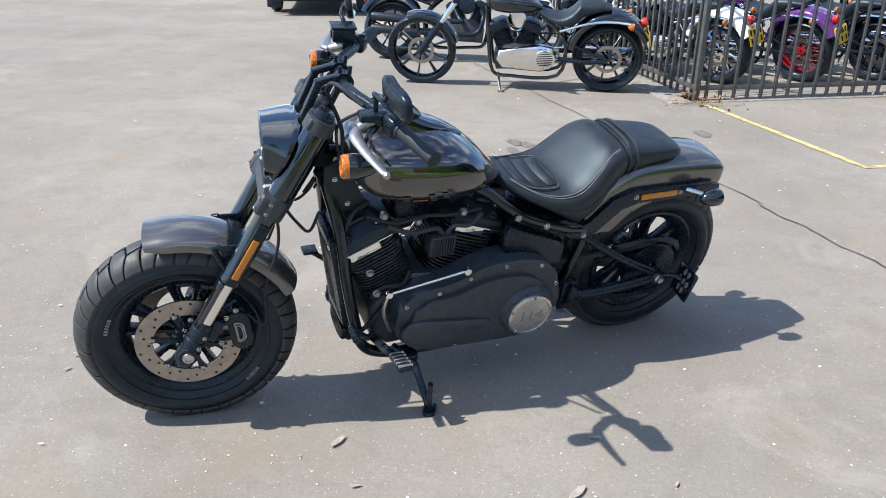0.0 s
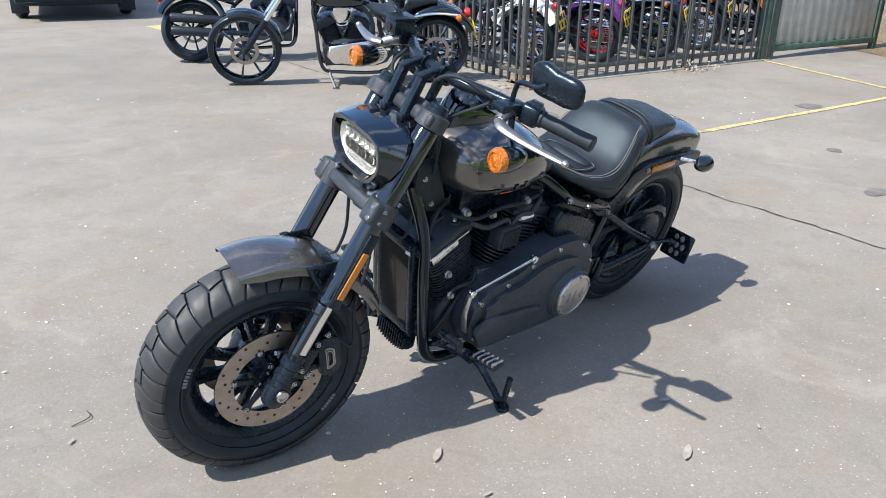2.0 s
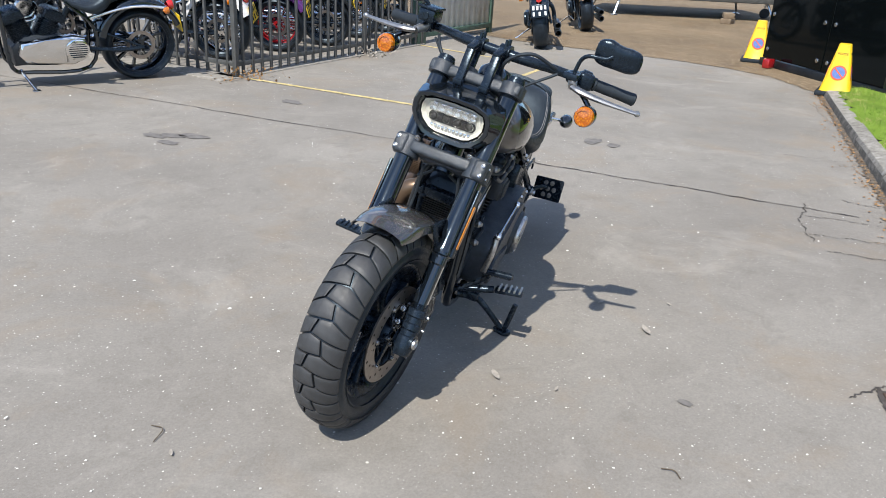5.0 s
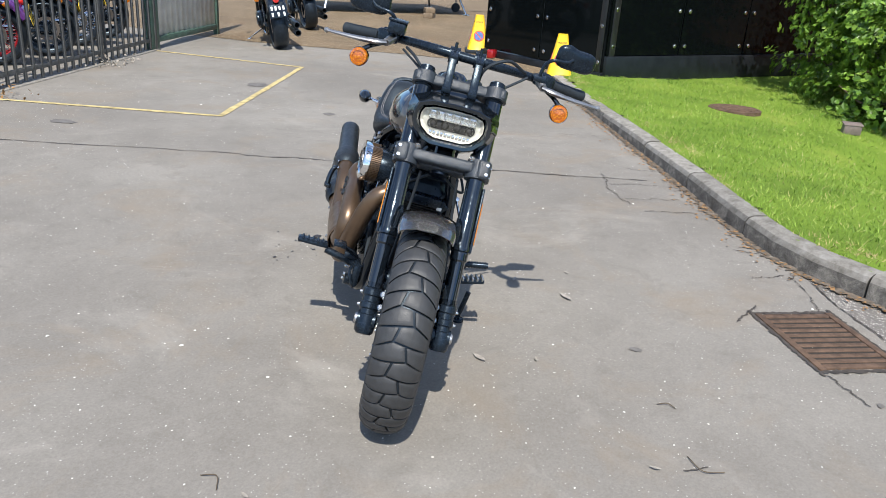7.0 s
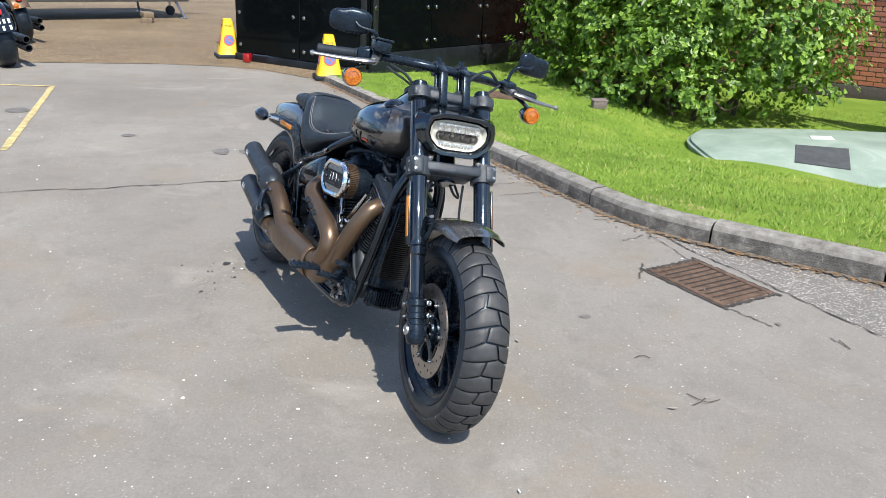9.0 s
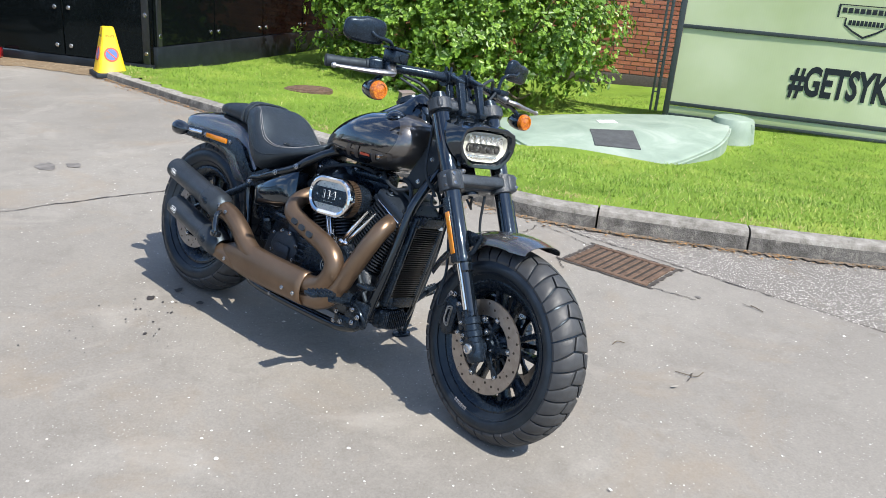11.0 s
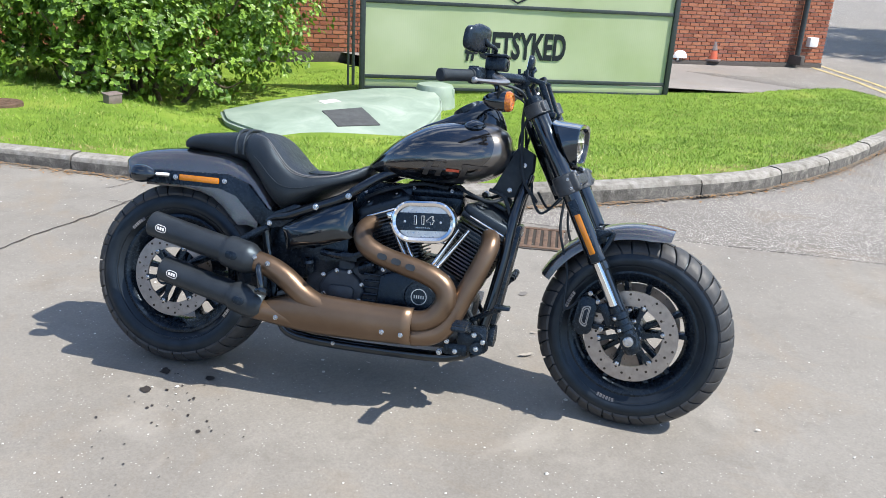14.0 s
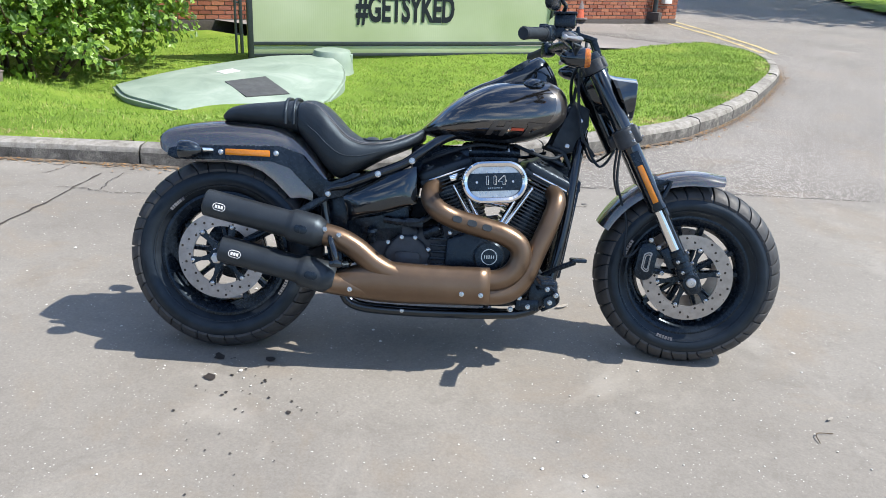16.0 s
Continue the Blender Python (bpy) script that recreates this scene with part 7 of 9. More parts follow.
for x, y, z in ((0.778, -0.236, 0.495), (0.826, -0.2385, 0.484), (0.874, -0.2425, 0.472)):
    prism(bm, stadium(0.032, 0.02, 6), -0.004, 0.006, Matrix.Translation((x, y, z)) @ Matrix.Rotation(radians(13), 4, "Y") @ Matrix.Rotation(radians(-12), 4, "X") @ Matrix(((1, 0, 0, 0), (0, 0, 1, 0), (0, 1, 0, 0), (0, 0, 0, 1))))
part("shield_slot", bm, "black_rubber", exhaust, "three dark slots in the pipe cover")
for (x0, z0), (x1, z1), lab in (((0.345, 0.432), (-0.024, 0.516), "upper"), ((0.38, 0.287), (0.026, 0.37), "lower")):
    a, b = Vector((x0, -0.222, z0)), Vector((x1, -0.223, z1))
    d = (b - a).normalized()
    ln = (b - a).length
    bm = BM()
    spin(bm, a, d, [(0.036, -0.012), (0.042, -0.004), (0.051, 0.012), (0.0535, 0.024), (0.0535, 0.088), (0.052, 0.096), (0.0455, 0.106), (0.044, 0.112), (0.0435, ln - 0.016), (0.0425, ln - 0.004), (0.037, ln), (0.035, ln - 0.01), (0.033, ln - 0.06), (0.0, ln - 0.06)], 36)
    muf = part("muffler", bm, "muffler_black", bike, "matt black " + lab + " slip-on muffler")
    bm = BM()
    u = Vector((0, -1, 0))
    v = d.cross(u).normalized()
    pc = a + d * 0.06 + u * 0.0508
    prism(bm, stadium(0.042, 0.026, 8), 0, 0.004, Matrix((( -d.x, v.x, u.x, pc.x), (-d.y, v.y, u.y, pc.y), (-d.z, v.z, u.z, pc.z), (0, 0, 0, 1))), 0.001)
    part("sleeve_window", bm, "satin_black", muf, "oval window in the sleeve")
    bm = BM()
    pc = a + d * (ln - 0.056) + u * 0.0436
    for ro, ri in ((1.0, 0.84),):
        o, i = stadium(0.04, 0.024, 10), stadium(0.036, 0.02, 10)
        fm = Matrix((( -d.x, v.x, u.x, pc.x), (-d.y, v.y, u.y, pc.y), (-d.z, v.z, u.z, pc.z), (0, 0, 0, 1)))
        bend = lambda q: fm @ Vector((q[0], q[1], 0.0436 * (math.cos(q[1] / 0.0436) - 1) + 0.001))
        ring_faces(bm, [[bend(q) for q in o], [bend(q) for q in i]], caps=False)
    for k in (-1, 0, 1):
        w = 0.0035
        ring_faces(bm, [[bend((k * 0.009 - w, e)), bend((k * 0.009 + w, e))] for e in (-0.005, 0, 0.005)], closed=False)
    part("muffler_badge", bm, "letter_white", muf, "small white oval badge drawn as plain bars")
bm = BM()
tube(bm, [(0.375, -0.25, 0.425), (0.382, -0.272, 0.415), (0.396, -0.282, 0.375), (0.402, -0.28, 0.345)], [0.007, 0.01, 0.011, 0.011], 10, 4)
box(bm, (0.4, -0.276, 0.342), (0.042, 0.026, 0.022), 0.006)
spin(bm, (0.404, -0.286, 0.345), (0, -1, 0), [(0.012, 0), (0.012, 0.008), (0.006, 0.01), (0.0005, 0.01)], 14)
part("muffler_bracket", bm, "gloss_black", bike, "black muffler bracket")

# ---- fence, gate ----
def heading(p, q):
    return math.degrees(math.atan2(q[1] - p[1], q[0] - p[0]))


def fence_run(p, q, name, first_post=True, height=1.75):
    n = thing(name, "grey painted vertical-bar steel fence on a low concrete strip", "fence", "yard fence", pose(p[0], p[1], 0, 0, 0, heading(p, q)))
    ln = math.hypot(q[0] - p[0], q[1] - p[1])
    for z in (0.13, height - 0.16):
        bm = BM()
        box(bm, (ln / 2, 0, z), (ln, 0.014, 0.045), 0.003)
        part("rail", bm, "fence_paint", n)
    k = int(ln / 0.135)
    bm = BM()
    box(bm, (0, 0, height / 2), (0.026, 0.026, height), 0.003)
    bar = part("upright", bm, "fence_paint", n)
    bar.location = (0.1, 0, 0.03)
    for i in range(1, k):
        o = new("upright", bar.data)
        o.parent, o.location = n, (0.1 + i * (ln - 0.1) / k, 0.0, 0.03)
    for x in ([0.0] if first_post else []) + [ln * f for f in ((0.62, 1.0) if ln > 2.5 else (1.0,))]:
        bm = BM()
        box(bm, (x, 0, height / 2 + 0.01), (0.048, 0.048, height + 0.04), 0.004)
        part("post", bm, "fence_paint", n)
    bm = BM()
    box(bm, (ln / 2, 0.1, -0.008), (ln + 0.1, 0.3, 0.05), 0.012)
    part("footing", bm, "kerb", n, "low cracked concrete strip")
    return n


fence_run((1.11, 7.9), (4.25, 9.36), "fence")
fence_run((1.11, 7.9), (-0.9, 12.6), "fence", False)

gate = thing("gate", "corrugated steel gate in a green painted frame", "gate", m=pose(4.3, 9.42, 0, 0, 0, heading((4.3, 9.42), (6.1, 10.2))))
GL = 1.95
for c, s in (((0.0, 0, 1.0), (0.09, 0.09, 2.0)), ((GL, 0, 1.0), (0.07, 0.07, 2.0)), ((GL / 2, 0, 0.12), (GL, 0.06, 0.07)), ((GL / 2, 0, 1.9), (GL, 0.06, 0.07))):
    bm = BM()
    box(bm, c, s, 0.005)
    part("gate_frame", bm, "green_paint", gate)
bm, rings = BM(), []
for z in (0.15, 1.88):
    rings.append([Vector((0.06 + (GL - 0.1) * i / 96, 0.012 * (1 if (i // 2) % 4 in (0, 1) else -1), z)) for i in range(97)])
ring_faces(bm, rings, closed=False)
sheet_ob = part("corrugated_sheet", bm, "corrugated", gate, smooth=20)
sheet_ob.modifiers.new("thick", "SOLIDIFY").thickness = 0.003
bm = BM()
box(bm, (-0.12, 0.0, 1.0), (0.1, 0.1, 2.1), 0.006)
part("gate_post", bm, "green_paint", gate)

# ---- round tank cover, manhole, drain, small fittings on the lawn ----
LID = [(p.x, p.y) for p in spline([(5.98, 0.53, 0), (5.45, 0.72, 0), (4.9, 0.62, 0), (4.4, 0.28, 0), (4.21, -0.25, 0), (4.32, -0.78, 0), (4.55, -1.25, 0), (4.85, -1.68, 0), (5.3, -2.04, 0), (5.7, -2.2, 0), (6.0, -1.75, 0), (6.12, -1.0, 0), (6.13, -0.2, 0), (5.98, 0.53, 0)], 5)[:-1]]


def lid_height(x, y):
    """Flat crest at the back of the cover, then an even slope down to the grass."""
    crest = -0.1 - 0.05 * max(-0.6, y + 1.0)
    slope = -0.12 + 0.2 * (x - 5.15) - 0.045 * (y + 0.7)
    k = 0.02
    return -k * math.log(math.exp(-crest / k) + math.exp(-slope / k))


def in_lid(x, y, grow=1.0):
    cx, cy, inside = 5.17, -0.72, False
    x, y = cx + (x - cx) / grow, cy + (y - cy) / grow
    for (x0, y0), (x1, y1) in zip(LID, LID[1:] + LID[:1]):
        if (y0 > y) != (y1 > y) and x < x0 + (y - y0) * (x1 - x0) / (y1 - y0):
            inside = not inside
    return inside


cover = thing("tank_cover", "large pale green fibreglass tank cover sunk in the lawn", "tank cover")
bm, rings = BM(), []
cx, cy = 5.17, -0.72
for f, drop in ((1.012, 0.5), (1.012, 0.035), (1.0, 0.028), (0.997, 0.006), (0.985, 0.0)) + tuple((k / 12, 0.0) for k in range(11, 0, -1)):
    rings.append([Vector((cx + (x - cx) * f, cy + (y - cy) * f, lid_height(cx + (x - cx) * f, cy + (y - cy) * f) - drop)) for x, y in LID])
ring_faces(bm, rings)
part("dome", bm, "grp", cover, smooth=30)
bm = BM()
ring_faces(bm, [[Vector((cx + (x - cx) * f, cy + (y - cy) * f, lid_height(x, y) - d)) for x, y in LID] for f, d in ((1.013, 0.05), (1.022, 0.046), (1.022, 0.03), (1.011, 0.024))], caps=False)
part("rim", bm, "grp", cover, "moulded lip round the edge")
bm = BM()
ring_faces(bm, [[Vector((x, y, lid_height(x, y) + h)) for x, y in ((5.25, -0.28), (5.16, -0.76), (4.65, -0.63), (4.78, -0.16))] for h in (0.001, 0.012)])
tagged(part("rubber_mat", bm, "rubber_mat"), "flat dark rubber mat lying on the green tank cover", "mat")
bm = BM()
ring_faces(bm, [[Vector((5.64 + a, -0.65 + b, lid_height(5.64 + a, -0.65 + b) + h)) for a, b in ((-0.08, -0.1), (0.08, -0.12), (0.09, 0.1), (-0.07, 0.12))] for h in (0.001, 0.006)])
tagged(part("paper_label", bm, "white_plastic"), "small white paper label on the tank cover", "label")
bucket = thing("vent_cap", "small pale fibreglass vent cap in the lawn", "vent cap", m=pose(5.64, -2.3, -0.15))
bm = BM()
spin(bm, (0, 0, 0), (0, 0, 1), [(0.28, -0.15), (0.26, 0.0), (0.24, 0.12), (0.225, 0.145), (0.17, 0.158), (0.001, 0.162)], 36)
part("cap_body", bm, "grp", bucket)
bm = BM()
box(bm, (-0.2, -0.12, 0.05), (0.06, 0.05, 0.12), 0.01)
part("cap_lug", bm, "grp", bucket)

mh = thing("manhole_cover", "round rusty cast-iron manhole cover in the grass", "manhole cover", m=pose(6.1, 2.78, lawn_height(6.1, 2.78), 0, 2, 20))
bm = BM()
spin(bm, (0, 0, 0), (0, 0, 1), [(0.27, -0.1), (0.27, 0.02), (0.25, 0.03), (0.235, 0.027), (0.001, 0.03)], 40)
part("lid", bm, "iron", mh)
bm = BM()
for i in range(-6, 7):
    w = math.sqrt(max(0.0005, 0.23 ** 2 - (i * 0.036) ** 2))
    box(bm, (i * 0.036, 0, 0.031), (0.013, 2 * w, 0.008), 0.002)
tagged(part("lid_rib", bm, "iron", mh), kind="stuff")
fl = thing("ground_light", "small grey floodlight on a ground spike by the shrub", "floodlight", m=pose(6.15, 1.66, lawn_height(6.15, 1.66), 0, 0, 200))
bm = BM()
box(bm, (0, 0, 0.05), (0.09, 0.17, 0.1), 0.012, pose(0, 0, 0, 0, 8, 0))
box(bm, (-0.006, 0, 0.102), (0.11, 0.185, 0.012), 0.004, pose(0, 0, 0, 0, 8, 0))
part("lamp_head", bm, "cone_grey", fl)
bm = BM()
cyl(bm, (0, 0, -0.1), (0, 0, 0.03), 0.012)
part("spike", bm, "satin_black", fl)

DRAIN = pose(0.77, 1.39, 0.004, 0, 0, 38.7)
drain = thing("drain_grate", "rusty cast-iron drain grate set in the asphalt", "drain grate", m=DRAIN)
DL, DW = 0.43, 0.33
for c, s in (((0, DW / 2, 0), (DL + 0.05, 0.03, 0.02)), ((0, -DW / 2, 0), (DL + 0.05, 0.03, 0.02)), ((DL / 2, 0, 0), (0.03, DW - 0.03, 0.02)), ((-DL / 2, 0, 0), (0.03, DW - 0.03, 0.02))):
    bm = BM()
    box(bm, c, s, 0.004)
    part("grate_frame", bm, "iron", drain)
for i in range(9):
    bm = BM()
    box(bm, (-DL / 2 + 0.043 + i * (DL - 0.086) / 8, 0, -0.001), (0.026, DW - 0.03, 0.016), 0.004)
    part("grate_bar", bm, "iron", drain)
bm = BM()
box(bm, (0, 0, -0.003), (DL, DW, 0.012), 0)
part("pit", bm, "pit", drain)
bm = BM()
for side_y in (-1, 1):
    strip(bm, [DRAIN @ Vector((-0.28 + 0.56 * i / 40, side_y * (DW / 2 + 0.022), 0)) for i in range(41)], 0.02, 0.0088, 0.45, seed=30 + side_y)
for side_x in (-1, 1):
    strip(bm, [DRAIN @ Vector((side_x * (DL / 2 + 0.035), -0.19 + 0.38 * i / 28, 0)) for i in range(29)], 0.022, 0.0092, 0.45, seed=40 + side_x)
structure(part("drain_surround", bm, "crack", smooth=0), "dark broken asphalt edge round the drain", "crack")

# ---- sign screen ----
SP, SQ = Vector((4.53, -6.0, 0)), Vector((6.92, -2.07, 0))
SB = -0.165
SL = (SQ - SP).length
screen = thing("sign_screen", "frosted pale green sign screen in a dark steel frame", "sign", m=pose(SP.x, SP.y, SB, 0, 0, heading(SP, SQ)))
for x in (0.0, SL):
    bm = BM()
    box(bm, (x, 0, 0.98), (0.075, 0.075, 2.36), 0.006)
    part("post", bm, "frame_green", screen)
for z in (0.115, 1.125, 2.1):
    bm = BM()
    box(bm, (SL / 2, 0, z), (SL - 0.07, 0.05, 0.05), 0.005)
    rail = part("rail", bm, "frame_green", screen)
    bm = BM()
for z0, z1 in ((0.14, 1.1), (1.15, 2.075)):
    bm, n = BM(), 300
    prof = [Vector((0.04 + (SL - 0.08) * i / n, 0.0004 * (i % 2) + 0.004 * math.sin(i * 0.043) ** 3, 0)) for i in range(n + 1)]
    ring_faces(bm, [[p + Vector((0, 0, z0)) for p in prof], [p + Vector((0, 0, z1)) for p in prof]], closed=False)
    pan = part("panel", bm, "polycarb", screen, "fluted translucent panel", smooth=0)
    pan.modifiers.new("thick", "SOLIDIFY").thickness = 0.012
bm = BM()
box(bm, (SL / 2, 0.0, 0.03), (SL - 0.08, 0.01, 0.1), 0.002)
part("kick_board", bm, "polycarb", screen, "narrow frosted strip under the rail")
bm = BM()
box(bm, (SL / 2, 0.0, -0.04), (SL - 0.08, 0.04, 0.04), 0.004)
part("bottom_rail", bm, "frame_green", screen)
face = Matrix.Translation((2.39, 0.0085, 0.575)) @ Matrix(((-1, 0, 0, 0), (0, 0, 1, 0), (0, 1, 0, 0), (0, 0, 0, 1)))
writing("lettering", "#GETSYKED", 0.5, "letter_black", screen, face, 0.0015, 0.55, 0.017, "black lettering on the panel")
em = Matrix.Translation((2.43, 0.0085, 1.46)) @ Matrix(((-1, 0, 0, 0), (0, 0, 1, 0), (0, 1, 0, 0), (0, 0, 0, 1)))
bm = BM()
shield = [(-0.34, 0.1), (-0.34, -0.06), (-0.24, -0.06), (-0.24, -0.15), (-0.14, -0.22), (0, -0.29), (0.14, -0.22), (0.24, -0.15), (0.24, -0.06), (0.34, -0.06), (0.34, 0.1)]
inner_s = [(x * 0.93, y * 0.9 - 0.002) for x, y in shield]
for a, b, c, d in zip(shield, shield[1:] + shield[:1], inner_s[1:] + inner_s[:1], inner_s):
    bm.faces.new([bm.verts.new(em @ Vector((*p, 0.001))) for p in (a, b, c, d)])
for x0, x1, y0, y1 in ((-0.3, 0.3, 0.0, 0.06), (-0.2, 0.2, -0.14, -0.08)):
    n = 9
    for i in range(n):
        a = x0 + (x1 - x0) * (i + 0.12) / n
        b = x0 + (x1 - x0) * (i + 0.88) / n
        bm.faces.new([bm.verts.new(em @ Vector((*p, 0.001))) for p in ((a, y0), (b, y0), (b, y1), (a, y1))])
part("shield_emblem", bm, "letter_black", screen, "black shield emblem of plain bars", smooth=0)
bm = BM()
post2 = Vector((SL + 0.13, 0.1, 0))
box(bm, post2 + Vector((0, 0, 1.2)), (0.04, 0.04, 2.4), 0.005)
box(bm, post2 + Vector((0.07, 0.0, 1.2)), (0.03, 0.03, 2.4), 0.005)
for i in range(6):
    box(bm, post2 + Vector((0.035, 0, 0.25 + 0.4 * i)), (0.07, 0.02, 0.02), 0.003)
part("stay", bm, "frame_green", screen, "dark ladder stay beside the screen")

# ---- brick building ----
WA, WB = Vector((5.3, -13.4, 0)), Vector((12.9, 2.9, 0))
WL = (WB - WA).length
BZ = -0.16
bld = thing("brick_building", "red brick building wall beyond the lawn", "building", m=pose(WA.x, WA.y, BZ, 0, 0, heading(WA, WB)))
bm = BM()
box(bm, (WL / 2, -0.17, 1.6), (WL - 0.02, 0.3, 3.5), 0)
box(bm, (0.16, -2.2, 1.6), (0.3, 4.0, 3.5), 0)
wall = part("wall", bm, "mortar", bld, "mortar backing of the brick wall", smooth=0)
bm = BM()
box(bm, (WL / 2, -2.2, 3.4), (WL, 4.4, 0.15), 0)
part("roof", bm, "dark_brick_base", bld)
# dark strip along the foot of the wall
bm = BM()
box(bm, (WL / 2, 0.004, -0.06), (WL, 0.05, 0.26), 0.004)
part("base_course", bm, "dark_brick_base", bld, "dark course along the foot of the wall")

# ---- smoked glass pavilion ----
def glass_face(parent, p, q, panes, base, height):
    m0 = pose(p[0], p[1], 0, 0, 0, heading(p, q))
    ln = math.hypot(q[0] - p[0], q[1] - p[1])
    bm = BM()
    box(bm, (ln / 2, 0.02, base / 2), (ln, 0.12, base), 0.006, m0)
    part("plinth", bm, "plinth", parent, "dark grey plinth")
    w = ln / panes
    for i in range(panes):
        bm = BM()
        box(bm, (w * (i + 0.5), 0, base + (height - base) / 2), (w - 0.02, 0.016, height - base - 0.02), 0.002, m0)
        part("pane", bm, "glazing", parent, "black tinted glass pane", smooth=0)
    for i in range(panes + 1):
        bm = BM()
        box(bm, (w * i, 0.09, height / 2), (0.06, 0.09, height), 0.004, m0)
        part("mullion", bm, "mullion", parent)
    bm = BM()
    for i in range(panes + 1):
        for z in (base + 0.12, base + 0.55, base + 1.3, base + 2.0):
            for dx in (-0.09, 0.09):
                if 0 < w * i + dx < ln:
                    spin(bm, m0 @ Vector((w * i + dx, -0.009, z)), m0.to_3x3() @ Vector((0, -1, 0)), [(0.026, 0), (0.026, 0.012), (0.02, 0.018), (0.001, 0.018)], 14)
    tagged(part("glass_fixing", bm, "steel", parent, "round steel glass fixings"), kind="stuff")


pav = thing("glass_pavilion", "low pavilion clad in black smoked glass", "building")
glass_face(pav, (7.75, 6.6), (6.85, 4.5), 2, 0.1, 3.0)
glass_face(pav, (6.85, 4.5), (12.2, 1.5), 5, 0.3, 3.0)
bm = BM()
prism(bm, [(7.02, 4.6), (7.9, 6.6), (13.5, 6.0), (11.7, 2.1)], 3.0, 3.15)
part("roof", bm, "mullion", pav)
# unseen dark box, added to keep the interior behind the glass dark
bm = BM()
prism(bm, [(7.9, 5.0), (8.5, 6.4), (13, 5.8), (11.8, 2.9)], 0.0, 3.0)
part("core", bm, "mullion", pav)
tagged(part("warning_label", box(BM(), (0, 0, 0), (0.11, 0.004, 0.16), 0.001, pose(7.6, 6.28, 1.23, 0, 0, heading((7.75, 6.6), (6.85, 4.5)))), "cone_yellow"), "yellow and green warning label on the glass", "label")

# ---- cones ----
def no_waiting_cone(x, y, turn):
    c = thing("no_waiting_cone", "yellow four-sided no-waiting cone on a dark base", "traffic cone", "no-waiting cones", pose(x, y, 0.01, 0, 0, turn))
    bm = BM()
    rings = []
    for z, w in ((0.05, 0.15), (0.06, 0.145), (0.5, 0.062), (0.525, 0.058), (0.53, 0.05)):
        rings.append([Vector((a * w, b * w, z)) for a, b in ((1, 0.8), (0.8, 1), (-0.8, 1), (-1, 0.8), (-1, -0.8), (-0.8, -1), (0.8, -1), (1, -0.8))])
    ring_faces(bm, rings)
    part("body", bm, "cone_yellow", c)
    bm = BM()
    box(bm, (0, 0, 0.025), (0.36, 0.36, 0.05), 0.012)
    part("base", bm, "black_rubber", c)
    for k in range(4):
        tilt = math.atan2(0.145 - 0.062, 0.44)
        fm = Matrix.Rotation(radians(90 * k), 4, "Z") @ Matrix.Translation((0.111, 0, 0.243)) @ Matrix.Rotation(-tilt, 4, "Y") @ Matrix(((0, 0, 1, 0), (1, 0, 0, 0), (0, 1, 0, 0), (0, 0, 0, 1)))
        bm = BM()
        spin(bm, fm @ Vector((0, 0, 0.0)), fm.to_3x3() @ Vector((0, 0, 1)), [(0.066, 0.0), (0.066, 0.0025), (0.001, 0.0025)], 28)
        part("roundel_ground", bm, "sign_blue", c, "blue roundel")
        bm = BM()
        spin(bm, fm @ Vector((0, 0, 0.0)), fm.to_3x3() @ Vector((0, 0, 1)), [(0.076, 0.0), (0.076, 0.003), (0.06, 0.0035), (0.06, 0.0)], 28)
        box(bm, (0, 0, 0.003), (0.125, 0.013, 0.002), 0, fm @ Matrix.Rotation(radians(-45), 4, "Z"))
        part("roundel_ring", bm, "sign_red", c, "red ring and bar")
        fm2 = Matrix.Rotation(radians(90 * k), 4, "Z") @ Matrix.Translation((0.0755, 0, 0.432)) @ Matrix.Rotation(-tilt, 4, "Y") @ Matrix(((0, 0, 1, 0), (1, 0, 0, 0), (0, 1, 0, 0), (0, 0, 0, 1)))
        writing("cone_word", "POLICE", 0.03, "letter_black", c, fm2, 0.001, 1.0)
    return c


no_waiting_cone(6.5, 4.93, 203)
no_waiting_cone(7.88, 6.78, 211)
bm = BM()
box(bm, (7.5, 6.35, 0.07), (0.14, 0.1, 0.12), 0.02, None)
tagged(part("brick_lump", bm, "red_paint"), "small red and white lump beside the yellow cone", "debris")
tc = thing("traffic_cone", "faded orange traffic cone with a grey sleeve by the wall", "traffic cone", m=pose(6.55, -10.9, fall(6.5, -10.9) + 0.09, 0, 0, 20))
bm = BM()
spin(bm, (0, 0, 0), (0, 0, 1), [(0.13, 0.04), (0.085, 0.3), (0.035, 0.7), (0.03, 0.72), (0.001, 0.72)], 24)
part("body", bm, "cone_orange", tc)
bm = BM()
spin(bm, (0, 0, 0), (0, 0, 1), [(0.105, 0.22), (0.066, 0.47), (0.062, 0.47)], 24)
part("sleeve", bm, "cone_grey", tc, "dull grey reflective sleeve")
bm = BM()
box(bm, (0, 0, 0.02), (0.38, 0.38, 0.04), 0.012)
part("base", bm, "cone_grey", tc)
wr = thing("white_cover", "white plastic cover with feet against the wall", "cover", m=pose(6.98, -10.2, fall(7, -10.2) + 0.09, 0, 0, 65))
bm = BM()
spin(bm, (0, 0, 0.05), (0, 0, 1), [(0.24, 0.0), (0.235, 0.06), (0.19, 0.14), (0.1, 0.19), (0.001, 0.2)], 24)
part("hood", bm, "white_plastic", wr)
for a in range(5):
    bm = BM()
    box(bm, (0.2 * math.cos(a * 1.25), 0.2 * math.sin(a * 1.25), 0.025), (0.05, 0.05, 0.05), 0.01)
    part("foot", bm, "white_plastic", wr)
